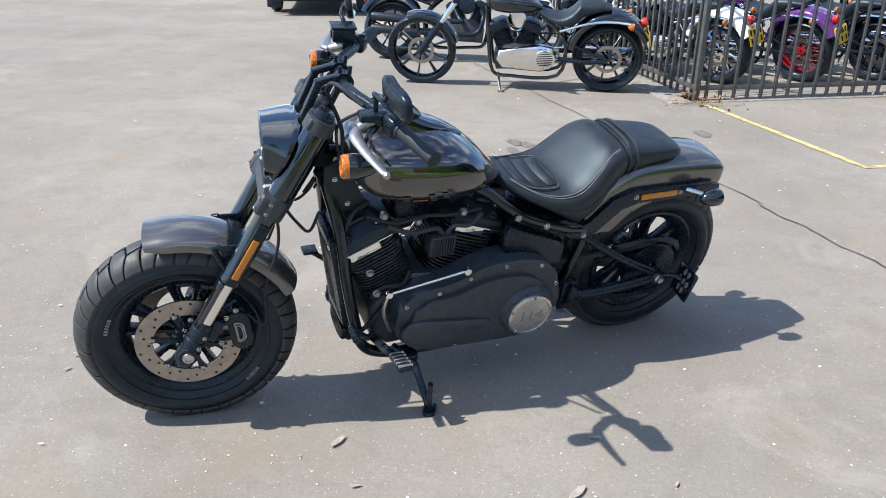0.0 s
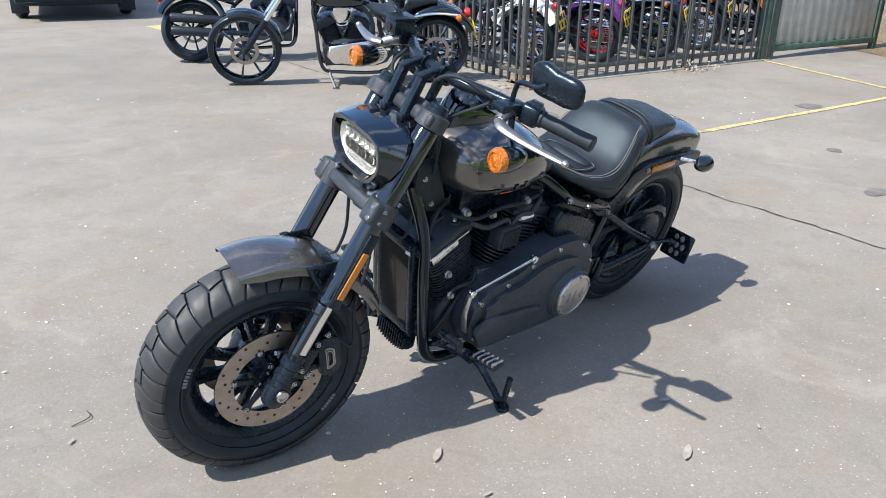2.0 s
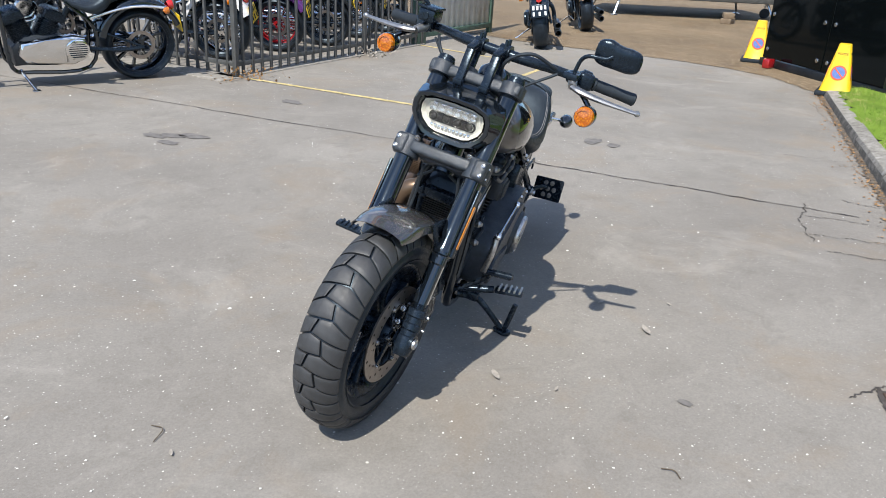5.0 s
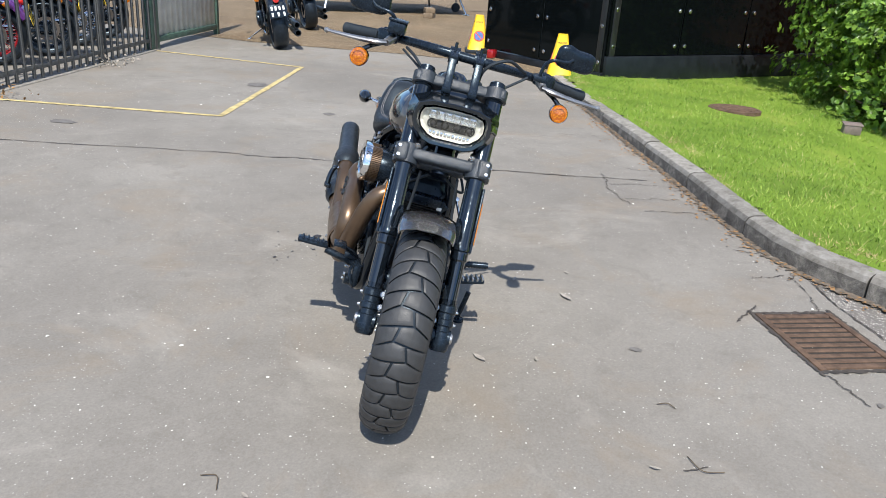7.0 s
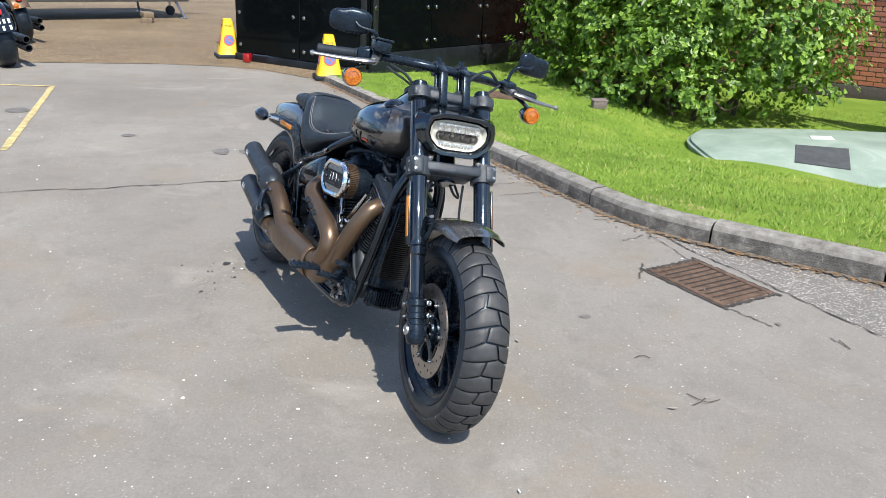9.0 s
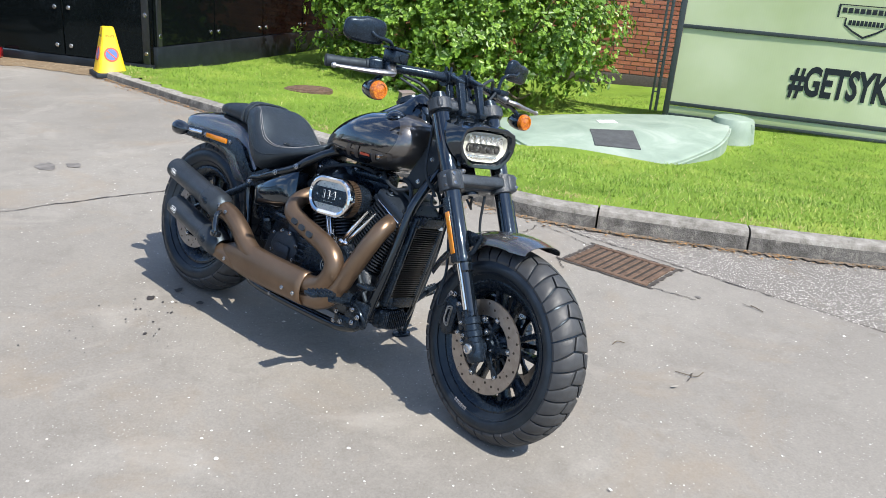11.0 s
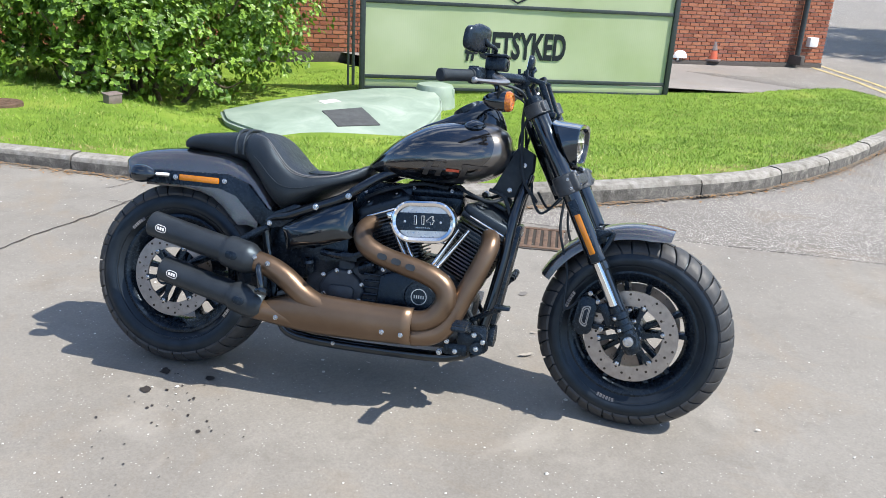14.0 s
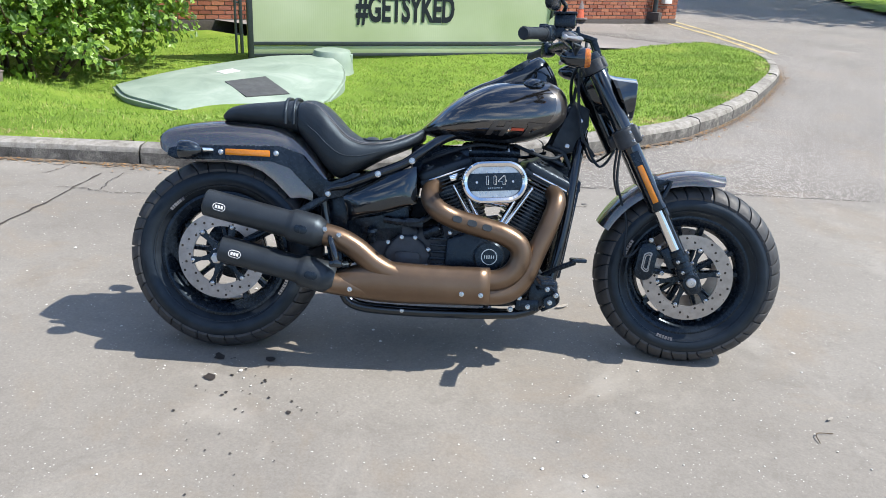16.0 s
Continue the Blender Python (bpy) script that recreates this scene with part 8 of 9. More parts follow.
# drainpipe, meter box and horn sign on the building corner
pipe_at = bld.matrix_world @ Vector((0.75, 0.08, 0))
dp = thing("drainpipe", "dark metal drainpipe on the brick wall", "drainpipe", m=Matrix.Translation(pipe_at))
bm = BM()
cyl(bm, (0, 0, 0.2), (0, 0, 3.2), 0.055, seg=16)
part("pipe", bm, "frame_green", dp)
bm = BM()
box(bm, (0.0, 0.0, 0.14), (0.3, 0.2, 0.2), 0.03)
part("shoe", bm, "dark_brick_base", dp)
mb = bld.matrix_world @ Vector((0.4, 0.05, 0.52))
tagged(part("meter_box", box(BM(), (0, 0, 0), (0.22, 0.14, 0.2), 0.015, Matrix.Translation(mb) @ pose(0, 0, 0, 0, 0, heading(WA, WB))), "white_plastic"), "small pale meter box on the brick corner", "meter box")
hs0 = bld.matrix_world @ pose(0.32, 0.035, 2.05)
horn = thing("horn_sign", "black and red sound horn sign on the brick corner", "sign", m=hs0)
part("board", box(BM(), (0, 0, 0), (0.42, 0.02, 0.6), 0.004), "letter_black", horn)
hf = Matrix.Translation((0, 0.0105, 0.06)) @ Matrix(((-1, 0, 0, 0), (0, 0, 1, 0), (0, 1, 0, 0), (0, 0, 0, 1)))
bm = BM()
spin(bm, hf @ Vector((0, 0, 0)), (0, 1, 0), [(0.19, 0), (0.19, 0.003), (0.165, 0.003), (0.165, 0)], 32)
part("ring", bm, "sign_red", horn, "red ring")
writing("horn_word", "SOUND", 0.09, "letter_white", horn, hf @ Matrix.Translation((0, 0.05, 0.002)), 0.001)
writing("horn_word", "HORN", 0.09, "letter_white", horn, hf @ Matrix.Translation((0, -0.05, 0.002)), 0.001)

# ---- other parked motorcycles ----
def oval_loft(rows, power=2.6, steps=3, n=24):
    """Rings of (x, top, bottom, half width) skinned along x."""
    rings = []
    for x, top, bot, w in rows:
        zc, h = (top + bot) / 2, (top - bot) / 2
        rings.append([Vector((x, w * math.copysign(abs(math.cos(a)) ** (2 / power), math.cos(a)), zc + h * math.copysign(abs(math.sin(a)) ** (2 / power), math.sin(a)))) for a in (2 * math.pi * k / n for k in range(n))])
    bm = BM()
    smooth_loft(bm, rings, steps)
    return bm


def simple_wheel(parent, name, c, R, half, rim, style, rimmat, label):
    bm = BM()
    tyre_shell(bm, c, R, half, rim, 40)
    tyre = part(name, bm, "tyre", parent, label, smooth=50)
    bm = BM()
    spin(bm, c, (0, 1, 0), [(rim + 0.004, -half * 0.66), (rim + 0.012, -half * 0.64), (rim + 0.01, -half * 0.56), (rim - 0.012, -half * 0.3), (rim - 0.018, 0), (rim - 0.012, half * 0.3), (rim + 0.01, half * 0.56), (rim + 0.012, half * 0.64), (rim + 0.004, half * 0.66)], 40)
    spin(bm, c, (0, 1, 0), [(0.01, -0.06), (0.04, -0.055), (0.042, 0.055), (0.01, 0.06)], 18)
    cv = Vector(c)
    if style == "wire":
        for i in range(40):
            a = 2 * math.pi * i / 40
            b = a + (0.32 if i % 2 else -0.32)
            s = 1 if i % 4 < 2 else -1
            cyl(bm, cv + Vector((0.04 * math.cos(b), 0.045 * s, 0.04 * math.sin(b))), cv + Vector((math.cos(a) * (rim - 0.012), 0.01 * s, math.sin(a) * (rim - 0.012))), 0.0026, seg=5, caps=False)
    else:
        for i in range(9):
            a = 2 * math.pi * i / 9
            e, t = Vector((math.cos(a), 0, math.sin(a))), Vector((-math.sin(a), 0, math.cos(a)))
            ring_faces(bm, [[cv + e * r + t * w + Vector((0, y, 0)), cv + e * r + t * w - Vector((0, y, 0)), cv + e * r - t * w - Vector((0, y, 0)), cv + e * r - t * w + Vector((0, y, 0))] for r, w, y in ((0.035, 0.012, 0.02), (rim * 0.6, 0.007, 0.014), (rim - 0.008, 0.011, 0.022))])
    part("rim", bm, rimmat, tyre, "spoked rim")
    bm = BM()
    for sd in (-1, 1):
        spin(bm, c, (0, 1, 0), [(rim + 0.006, sd * half * 0.655), (rim + 0.0125, sd * half * 0.65), (rim + 0.0125, sd * half * 0.67), (rim + 0.006, sd * half * 0.675)], 40)
    part("rim_edge", bm, "brushed", tyre, "bright machined rim edge")
    bm = BM()
    spin(bm, Vector(c) + Vector((0, half * 0.75, 0)), (0, 1, 0), [(0.095, -0.003), (0.128, -0.003), (0.128, 0.003), (0.095, 0.003), (0.095, -0.003)], 36)
    part("brake_disc", bm, "disc_steel", tyre)


def cruiser(label, at, turn, lean=11, base=1.65, front=(0.325, 0.065, 0.245), rear=(0.33, 0.1, 0.22), paint="gloss_black", metal="chrome", wheels="cast", rimmat="satin_black", rake=34, bags=None, plate="plate_yellow", group="parked motorcycles", stand=True, steer=0, pipes=1):
    t = thing("motorcycle", label, "motorcycle", group, pose(at[0], at[1], fall(*at), 0, 0, turn) @ pose(0, 0, 0, -lean))
    rk = radians(rake)
    up = Vector((-math.sin(rk), 0, math.cos(rk)))
    ax = Vector((base, 0, front[0]))
    rx = Vector((0, 0, rear[0]))
    simple_wheel(t, "rear_tyre", rx, rear[0], rear[1], rear[2], wheels, rimmat, "wide black rear tyre")
    simple_wheel(t, "front_tyre", ax, front[0], front[1], front[2], wheels, rimmat, "black front tyre")
    top = 0.86
    for s in (-1, 1):
        bm = BM()
        cyl(bm, ax + Vector((0, 0.095 * s, 0)), ax + Vector((0, 0.095 * s, 0)) + up * 0.36, 0.03, seg=14)
        leg = part("fork_lower", bm, "satin_black", t)
        bm = BM()
        cyl(bm, ax + Vector((0, 0.095 * s, 0)) + up * 0.34, ax + Vector((0, 0.095 * s, 0)) + up * top, 0.021, seg=14)
        part("fork_tube", bm, "chrome", leg)
    head = ax + up * top
    bm = BM()
    box(bm, ax + up * (top - 0.03), (0.07, 0.24, 0.04), 0.012)
    box(bm, ax + up * (top - 0.25), (0.07, 0.24, 0.05), 0.012)
    part("fork_clamp", bm, "satin_black", t)
    bm = BM()
    tube(bm, [head + Vector((-0.3, -0.4, 0.13)), head + Vector((-0.16, -0.32, 0.17)), head + Vector((-0.03, -0.1, 0.12)), head + Vector((-0.03, 0.1, 0.12)), head + Vector((-0.16, 0.32, 0.17)), head + Vector((-0.3, 0.4, 0.13))], 0.0135, 10, 4)
    bar_t = part("handlebar", bm, "chrome" if metal == "chrome" else "satin_black", t)
    for s in (-1, 1):
        bm = BM()
        cyl(bm, head + Vector((-0.19, 0.335 * s, 0.162)), head + Vector((-0.31, 0.405 * s, 0.127)), 0.018, seg=12)
        part("grip", bm, "black_rubber", bar_t)
        bm = BM()
        mc = head + Vector((-0.12, 0.36 * s, 0.3))
        tube(bm, [head + Vector((-0.15, 0.31 * s, 0.17)), mc + Vector((0.02, -0.03 * s, -0.04)), mc], 0.006, 6, 3)
        spin(bm, mc, (-1, 0, 0), [(0.001, -0.02), (0.04, -0.01), (0.052, 0.0), (0.05, 0.006), (0.001, 0.006)], 20)
        part("mirror", bm, "gloss_black", bar_t)
    bm = BM()
    hl = head + Vector((0.1, 0, -0.13))
    spin(bm, hl, (1, 0, 0), [(0.001, -0.13), (0.05, -0.11), (0.08, -0.05), (0.09, 0.02), (0.086, 0.03)], 24)
    lamp = part("headlamp", bm, metal, t)
    bm = BM()
    spin(bm, hl, (1, 0, 0), [(0.085, 0.026), (0.06, 0.036), (0.001, 0.042)], 24)
    part("headlamp_glass", bm, "led", lamp)
    bm = oval_loft([(0.62, 0.78, 0.75, 0.04), (0.7, 0.84, 0.735, 0.11), (0.82, 0.89, 0.725, 0.15), (0.95, 0.915, 0.725, 0.155), (1.07, 0.9, 0.745, 0.12), (1.13, 0.86, 0.8, 0.05)])
    tk = part("fuel_tank", bm, paint, t)
    bm = BM()
    spin(bm, (0.95, -0.05, 0.905), (0, 0, 1), [(0.035, 0), (0.036, 0.016), (0.02, 0.022), (0.001, 0.022)], 16)
    part("filler_cap", bm, "chrome", tk)
    bm = oval_loft([(0.66, 0.775, 0.74, 0.06), (0.57, 0.735, 0.68, 0.13), (0.45, 0.72, 0.63, 0.165), (0.36, 0.76, 0.62, 0.165), (0.29, 0.83, 0.66, 0.15), (0.25, 0.84, 0.7, 0.13), (0.12, 0.83, 0.745, 0.11), (0.0, 0.805, 0.76, 0.08)], 3)
    part("seat", bm, "leather", t)
    rings = []
    for i in range(17):
        a = radians(30 + 135 * i / 16)
        rings.append(fender_ring(math.pi - a, rear[0] + 0.055 + 0.04 * max(0, math.sin(a)), rear[1] + 0.025, 0.05, 0, rear[0]))
    rf = shell("rear_fender", rings, paint, t, "painted rear fender")
    rings = [fender_ring(radians(70 + 95 * i / 12), front[0] + 0.03, front[1] + 0.02, 0.03, ax.x, ax.z) for i in range(13)]
    shell("front_fender", rings, paint, t, "painted front fender")
    for s in (-1, 1):
        bm = BM()
        tube(bm, [(0.45, 0.15 * s, 0.6), (0.2, 0.16 * s, 0.68), (0.0, 0.16 * s, 0.7), (-0.2, 0.155 * s, 0.68)], 0.013, 8, 3)
        part("fender_strut", bm, metal, t)
        bm = BM()
        spin(bm, (-0.17, 0.23 * s, 0.68), (-1, 0, 0), [(0.001, -0.03), (0.03, -0.005), (0.032, 0.02), (0.001, 0.03)], 14)
        part("indicator", bm, "amber" if plate else "gloss_black", t)
        bm = BM()
        tube(bm, [(0.45, 0.11 * s, 0.33), (0.2, 0.15 * s, 0.32), (0, 0.15 * s, rear[0])], 0.02, 8, 3)
        tube(bm, [(0.4, 0.12 * s, 0.5), (0.0, 0.15 * s, rear[0])], 0.013, 8, 1)
        part("swingarm", bm, "satin_black", t)
        bm = BM()
        tube(bm, [(1.12, 0.05 * s, 0.78), (1.1, 0.1 * s, 0.5), (1.06, 0.11 * s, 0.2), (0.9, 0.11 * s, 0.15), (0.45, 0.11 * s, 0.17), (0.4, 0.11 * s, 0.5), (0.62, 0.1 * s, 0.72)], 0.017, 8, 4)
        part("frame_loop", bm, "gloss_black", t)
    bm = BM()
    prism(bm, [(0.6, 0.22), (1.03, 0.2), (1.05, 0.36), (0.95, 0.45), (0.7, 0.46), (0.58, 0.38)], -0.1, 0.1, side(), 0.02)
    part("crankcase", bm, "wrinkle_black", t)
    for ang in (23, -23):
        q = Matrix.Translation((0.86, 0, 0.22)) @ Matrix.Rotation(radians(ang), 4, "Y")
        bm = BM()
        cyl(bm, q @ Vector((0, 0, 0.18)), q @ Vector((0, 0, 0.38)), 0.07, seg=16)
        cy = part("cylinder", bm, "satin_black", t)
        bm = BM()
        for i in range(11):
            prism(bm, rounded(0.17, 0.19, 0.05, 3), 0.2 + 0.015 * i, 0.206 + 0.015 * i, q)
        tagged(part("cylinder_fin", bm, "satin_black", cy), kind="stuff")
        bm = BM()
        prism(bm, [(-0.09, 0.38), (0.09, 0.38), (0.08, 0.44), (0.04, 0.46), (-0.04, 0.46), (-0.08, 0.44)], -0.1, 0.1, q @ side(), 0.012)
        part("rocker_cover", bm, "satin_black", cy)
    bm = BM()
    prism(bm, [(1.0, 0.42), (1.02, 0.32), (0.96, 0.25), (0.6, 0.22), (0.5, 0.27), (0.47, 0.36), (0.5, 0.45), (0.6, 0.47), (0.8, 0.44)], 0.1, 0.19, side(), 0.025, 3)
    prim = part("primary_cover", bm, metal, t)
    bm = BM()
    spin(bm, (0.57, 0.185, 0.35), (0, 1, 0), [(0.095, 0), (0.094, 0.018), (0.08, 0.026), (0.001, 0.026)], 30)
    part("clutch_cover", bm, metal, prim)
    bm = BM()
    for i in range(7):
        box(bm, (0.57, 0.213, 0.295 + 0.018 * i), (2 * math.sqrt(0.075 ** 2 - (0.055 - 0.018 * i) ** 2), 0.006, 0.006), 0.001)
    tagged(part("cover_fin", bm, "satin_black", prim), kind="stuff")
    bm = BM()
    spin(bm, (0.86, -0.1, 0.6), (0, -1, 0), [(0.09, 0), (0.095, 0.04), (0.085, 0.07), (0.001, 0.075)], 28)
    part("air_cleaner", bm, metal, t)
    for k in range(2):
        bm = BM()
        z = 0.42 - 0.13 * k if pipes == 2 else 0.3 - 0.1 * k
        tube(bm, [(0.72 + 0.3 * k, -0.1, 0.55), (0.78 + 0.26 * k, -0.2, 0.45), (0.8 + 0.15 * k, -0.22, z), (0.5, -0.23, z), (0.3, -0.23, z + 0.01)], 0.026, 12, 4)
        ex = part("exhaust_pipe", bm, "chrome" if metal == "chrome" else "satin_black", t)
        bm = BM()
        spin(bm, (0.33, -0.23, z), (-1, 0, 0.08 if pipes == 2 else 0.0), [(0.028, 0), (0.044, 0.03), (0.047, 0.5), (0.04, 0.53), (0.034, 0.53), (0.032, 0.4)], 20)
        part("muffler", bm, "chrome" if metal == "chrome" else "muffler_black", ex)
    if bags:
        for s in (-1, 1):
            bm = oval_loft([(-0.28, 0.6, 0.42, 0.03), (-0.25, 0.66, 0.36, 0.08), (0.05, 0.7, 0.34, 0.1), (0.3, 0.68, 0.36, 0.09), (0.36, 0.6, 0.44, 0.03)], 4)
            move(bm, Matrix.Translation((0, 0.26 * s, 0)))
            part("pannier", bm, bags, t)
    bm = BM()
    spin(bm, (-0.3, 0, 0.66), (-1, 0, 0.15), [(0.035, -0.03), (0.045, 0), (0.04, 0.02), (0.001, 0.028)], 18)
    part("tail_lamp", bm, "red_lens", t)
    if plate:
        pmx = Matrix.Translation((-0.36, 0, 0.52)) @ Matrix.Rotation(radians(14), 4, "Y")
        bm = BM()
        box(bm, (0, 0, 0), (0.006, 0.22, 0.165), 0.002, pmx)
        pl = part("number_plate", bm, plate, t, "number plate with its marks as plain bars")
        bm = BM()
        for rz, n in ((0.038, 4), (-0.038, 3)):
            for i in range(n):
                box(bm, (-0.004, -0.075 + 0.15 * i / (n - 1), rz), (0.003, 0.026, 0.05), 0.001, pmx)
        tagged(part("plate_bar", bm, "letter_white" if plate == "satin_black" else "letter_black", pl), kind="stuff")
        bm = BM()
        tube(bm, [(-0.2, 0, 0.62), (-0.33, 0, 0.58), (-0.35, 0, 0.53)], 0.012, 6, 3)
        part("plate_bracket", bm, "satin_black", t)
    if stand:
        bm = BM()
        inv = t.matrix_world.inverted()
        h = math.tan(radians(lean))
        foot = Vector((0.95, 0.34, 0.34 * h + 0.012))
        tube(bm, [(1.0, 0.12, 0.18), (0.98, 0.22, 0.13), foot], 0.011, 8, 3)
        box(bm, foot, (0.06, 0.05, 0.012), 0.004)
        part("side_stand", bm, "chrome", t)
    return t


cruiser("black long-fork cruiser with polished engine covers", (0.3, 8.24), 184, base=1.75, rear=(0.335, 0.12, 0.24), front=(0.34, 0.065, 0.268), rimmat="gloss_black", rake=36)
cruiser("black cruiser with twin black mufflers", (-2.16, 9.42), 8, lean=8, metal="satin_black", rimmat="satin_black", pipes=2, plate=None, stand=False)
FT = 142
cruiser("white-tanked cruiser with wide rear tyre behind the fence", (1.42, 8.98), FT, paint="white_paint", rimmat="chrome")
cruiser("purple cruiser with red wire wheels behind the fence", (2.24, 9.34), FT, paint="purple", wheels="wire", rimmat="red_paint", bags=None)
cruiser("black cruiser with chrome fittings behind the fence", (3.02, 9.62), FT, paint="gloss_black", wheels="cast", rimmat="satin_black")
cruiser("black cruiser with chrome pipes behind the fence", (3.78, 10.18), FT, paint="gloss_black", wheels="wire", rimmat="chrome")
cruiser("dark cruiser with an orange tank behind the fence", (4.5, 10.62), FT, paint="orange_paint", rimmat="satin_black", metal="satin_black")
cruiser("black cruiser with white tank behind the fence", (0.62, 9.9), FT, paint="white_paint", rimmat="satin_black", plate=None)
cruiser("dark cruiser with a black and white plate on the gravel", (5.72, 8.62), 48, lean=9, paint="gloss_black", wheels="wire", rimmat="chrome", plate="satin_black", metal="satin_black")
cruiser("brown cruiser parked on the gravel", (7.95, 9.95), 52, lean=9, paint="bronze", plate=None, metal="satin_black")
for k, d in enumerate((0.0, 1.3, 2.5)):
    cruiser("black motorcycle parked along the far road", (10.4 - 0.3 * d, -40.6 - 1.4 * d), 205, paint="gloss_black", metal="satin_black", plate=None, group="far motorcycles")

# ---- dark car, trailer, timber blocks ----
car = thing("car", "silver car parked across the yard", "car", m=pose(-4.85, 14.0, 0, 0, 0, 109.5))
bm = BM()
rings = []
for x, z0, z1, w in ((-0.75, 0.42, 0.62, 0.74), (-0.6, 0.38, 0.95, 0.86), (0.2, 0.38, 1.05, 0.9), (1.2, 0.38, 1.05, 0.9), (2.4, 0.38, 1.02, 0.9), (3.2, 0.38, 0.9, 0.86), (3.4, 0.34, 0.6, 0.74)):
    rings.append([Vector((x, w * a, z0 + (z1 - z0) * b)) for a, b in ((-0.9, 0), (-1, 0.2), (-1, 0.6), (-0.93, 0.95), (-0.8, 1), (0.8, 1), (0.93, 0.95), (1, 0.6), (1, 0.2), (0.9, 0))])
smooth_loft(bm, rings, 3)
part("body", bm, "car_paint", car)
bm = BM()
box(bm, (1.3, 0, 0.31), (3.9, 1.4, 0.18), 0.05)
part("underbody", bm, "satin_black", car)
for s in (-1, 1):
    bm = BM()
    box(bm, (-0.42, 0.75 * s, 0.24), (0.02, 0.24, 0.26), 0.004)
    part("mud_flap", bm, "black_rubber", car)
bm = BM()
smooth_loft(bm, [[Vector((x, w * a, z)) for a, z in ((-1, 1.0), (-0.82, t), (0.82, t), (1, 1.0))] for x, w, t in ((-0.35, 0.7, 1.02), (0.2, 0.78, 1.42), (1.4, 0.8, 1.48), (2.4, 0.72, 1.03))], 3)
part("cabin", bm, "glazing", car)
for x in (0.0, 2.6):
    for s in (-1, 1):
        bm = BM()
        tyre_shell(bm, (x, 0.75 * s, 0.32), 0.32, 0.1, 0.2, 32)
        wh = part("tyre", bm, "tyre", car)
        bm = BM()
        spin(bm, (x, 0.75 * s + 0.06 * s, 0.32), (0, s, 0), [(0.21, 0.0), (0.2, 0.02), (0.12, 0.03), (0.05, 0.02), (0.001, 0.025)], 24)
        part("rim", bm, "brushed", wh)
bm = BM()
box(bm, (-0.76, 0, 0.36), (0.1, 1.6, 0.16), 0.04)
part("bumper", bm, "satin_black", car)
for s in (-1, 1):
    bm = BM()
    box(bm, (-0.73, 0.66 * s, 0.7), (0.08, 0.24, 0.14), 0.03)
    part("tail_lamp", bm, "red_lens", car)

tr = thing("trailer", "flat trailer on steel legs, its low body darkened for the shade beneath", "trailer", m=pose(12.77, 11.85, 0, 0, 0, -33))
bm = BM()
# body set low and dark: the shade under the trailer is put into it
box(bm, (0, 0, 0.46), (3.6, 1.9, 0.2), 0.02)
box(bm, (0, 0, 1.2), (3.5, 1.86, 1.3), 0.06)
part("body", bm, "fence_paint", tr)
bm = BM()
box(bm, (0, 0.8, 0.52), (3.5, 0.06, 0.1), 0.01)
box(bm, (0, -0.8, 0.52), (3.5, 0.06, 0.1), 0.01)
box(bm, (0, 0, 0.52), (0.08, 1.6, 0.1), 0.01)
box(bm, (2.3, 0, 0.48), (1.2, 0.07, 0.08), 0.01)
part("chassis", bm, "fence_paint", tr)
for x in (-1.5, 1.5):
    for s in (-1, 1):
        bm = BM()
        tube(bm, [(x, 0.75 * s, 0.52), (x * 1.12, 0.95 * s, 0.02)], 0.025, 8, 1)
        box(bm, (x * 1.12, 0.95 * s, 0.015), (0.12, 0.12, 0.03), 0.005)
        part("leg", bm, "steel", tr)
bm = BM()
cyl(bm, (1.9, 0, 0.1), (1.9, 0, 0.6), 0.025)
part("jockey_post", bm, "steel", tr)
bm = BM()
spin(bm, (1.9, 0.0, 0.11), (0, 1, 0), [(0.001, -0.03), (0.1, -0.03), (0.11, 0), (0.1, 0.03), (0.001, 0.03)], 20)
part("jockey_wheel", bm, "black_rubber", tr)
for k, (x, y, z, a) in enumerate(((12.24, 10.25, 0.06, 20), (12.26, 10.27, 0.16, 40))):
    tagged(part("timber_block", box(BM(), (0, 0, 0), (0.36, 0.2, 0.1), 0.008, pose(x, y, z, 0, 0, a)), "timber"), "weathered timber block stacked on the gravel", "timber", "timber blocks")
rail = thing("wooden_rail", "low wooden rail fence on the far grass bank", "fence", m=pose(2.7, -26.2, fall(2.7, -26.2) + 0.1, 0, 0, -67))
for i in range(6):
    bm = BM()
    box(bm, (i * 1.6, 0, 0.2), (0.1, 0.1, 0.7), 0.01)
    part("post", bm, "timber", rail)
bm = BM()
box(bm, (4.0, 0.0, 0.42), (8.4, 0.05, 0.1), 0.01, pose(0, 0, 0, 0, 0, 0))
part("rail", bm, "timber", rail)
sheet("far_bank", [-14 + 0.5 * i for i in range(54)], [-46 + 0.8 * i for i in range(35)], "turf", 0.1, "grass bank beside the far road", "lawn", lambda x, y: x < 2.6 - (y + 22.7) * 0.5 and y < -18.5)

# ---- planting ----
OVAL = [(0, 0, 0), (0.3, 0.26, 0.05), (0.68, 0.34, 0.04), (1, 0, -0.1), (0.68, -0.34, 0.04), (0.3, -0.26, 0.05)]
LOBED = [(0, 0, 0), (0.2, 0.1, 0.02), (0.34, 0.3, 0.05), (0.46, 0.2, 0.03), (0.66, 0.42, 0.03), (0.76, 0.24, 0.0), (1, 0, -0.14),
         (0.76, -0.24, 0.0), (0.66, -0.42, 0.03), (0.46, -0.2, 0.03), (0.34, -0.3, 0.05), (0.2, -0.1, 0.02)]


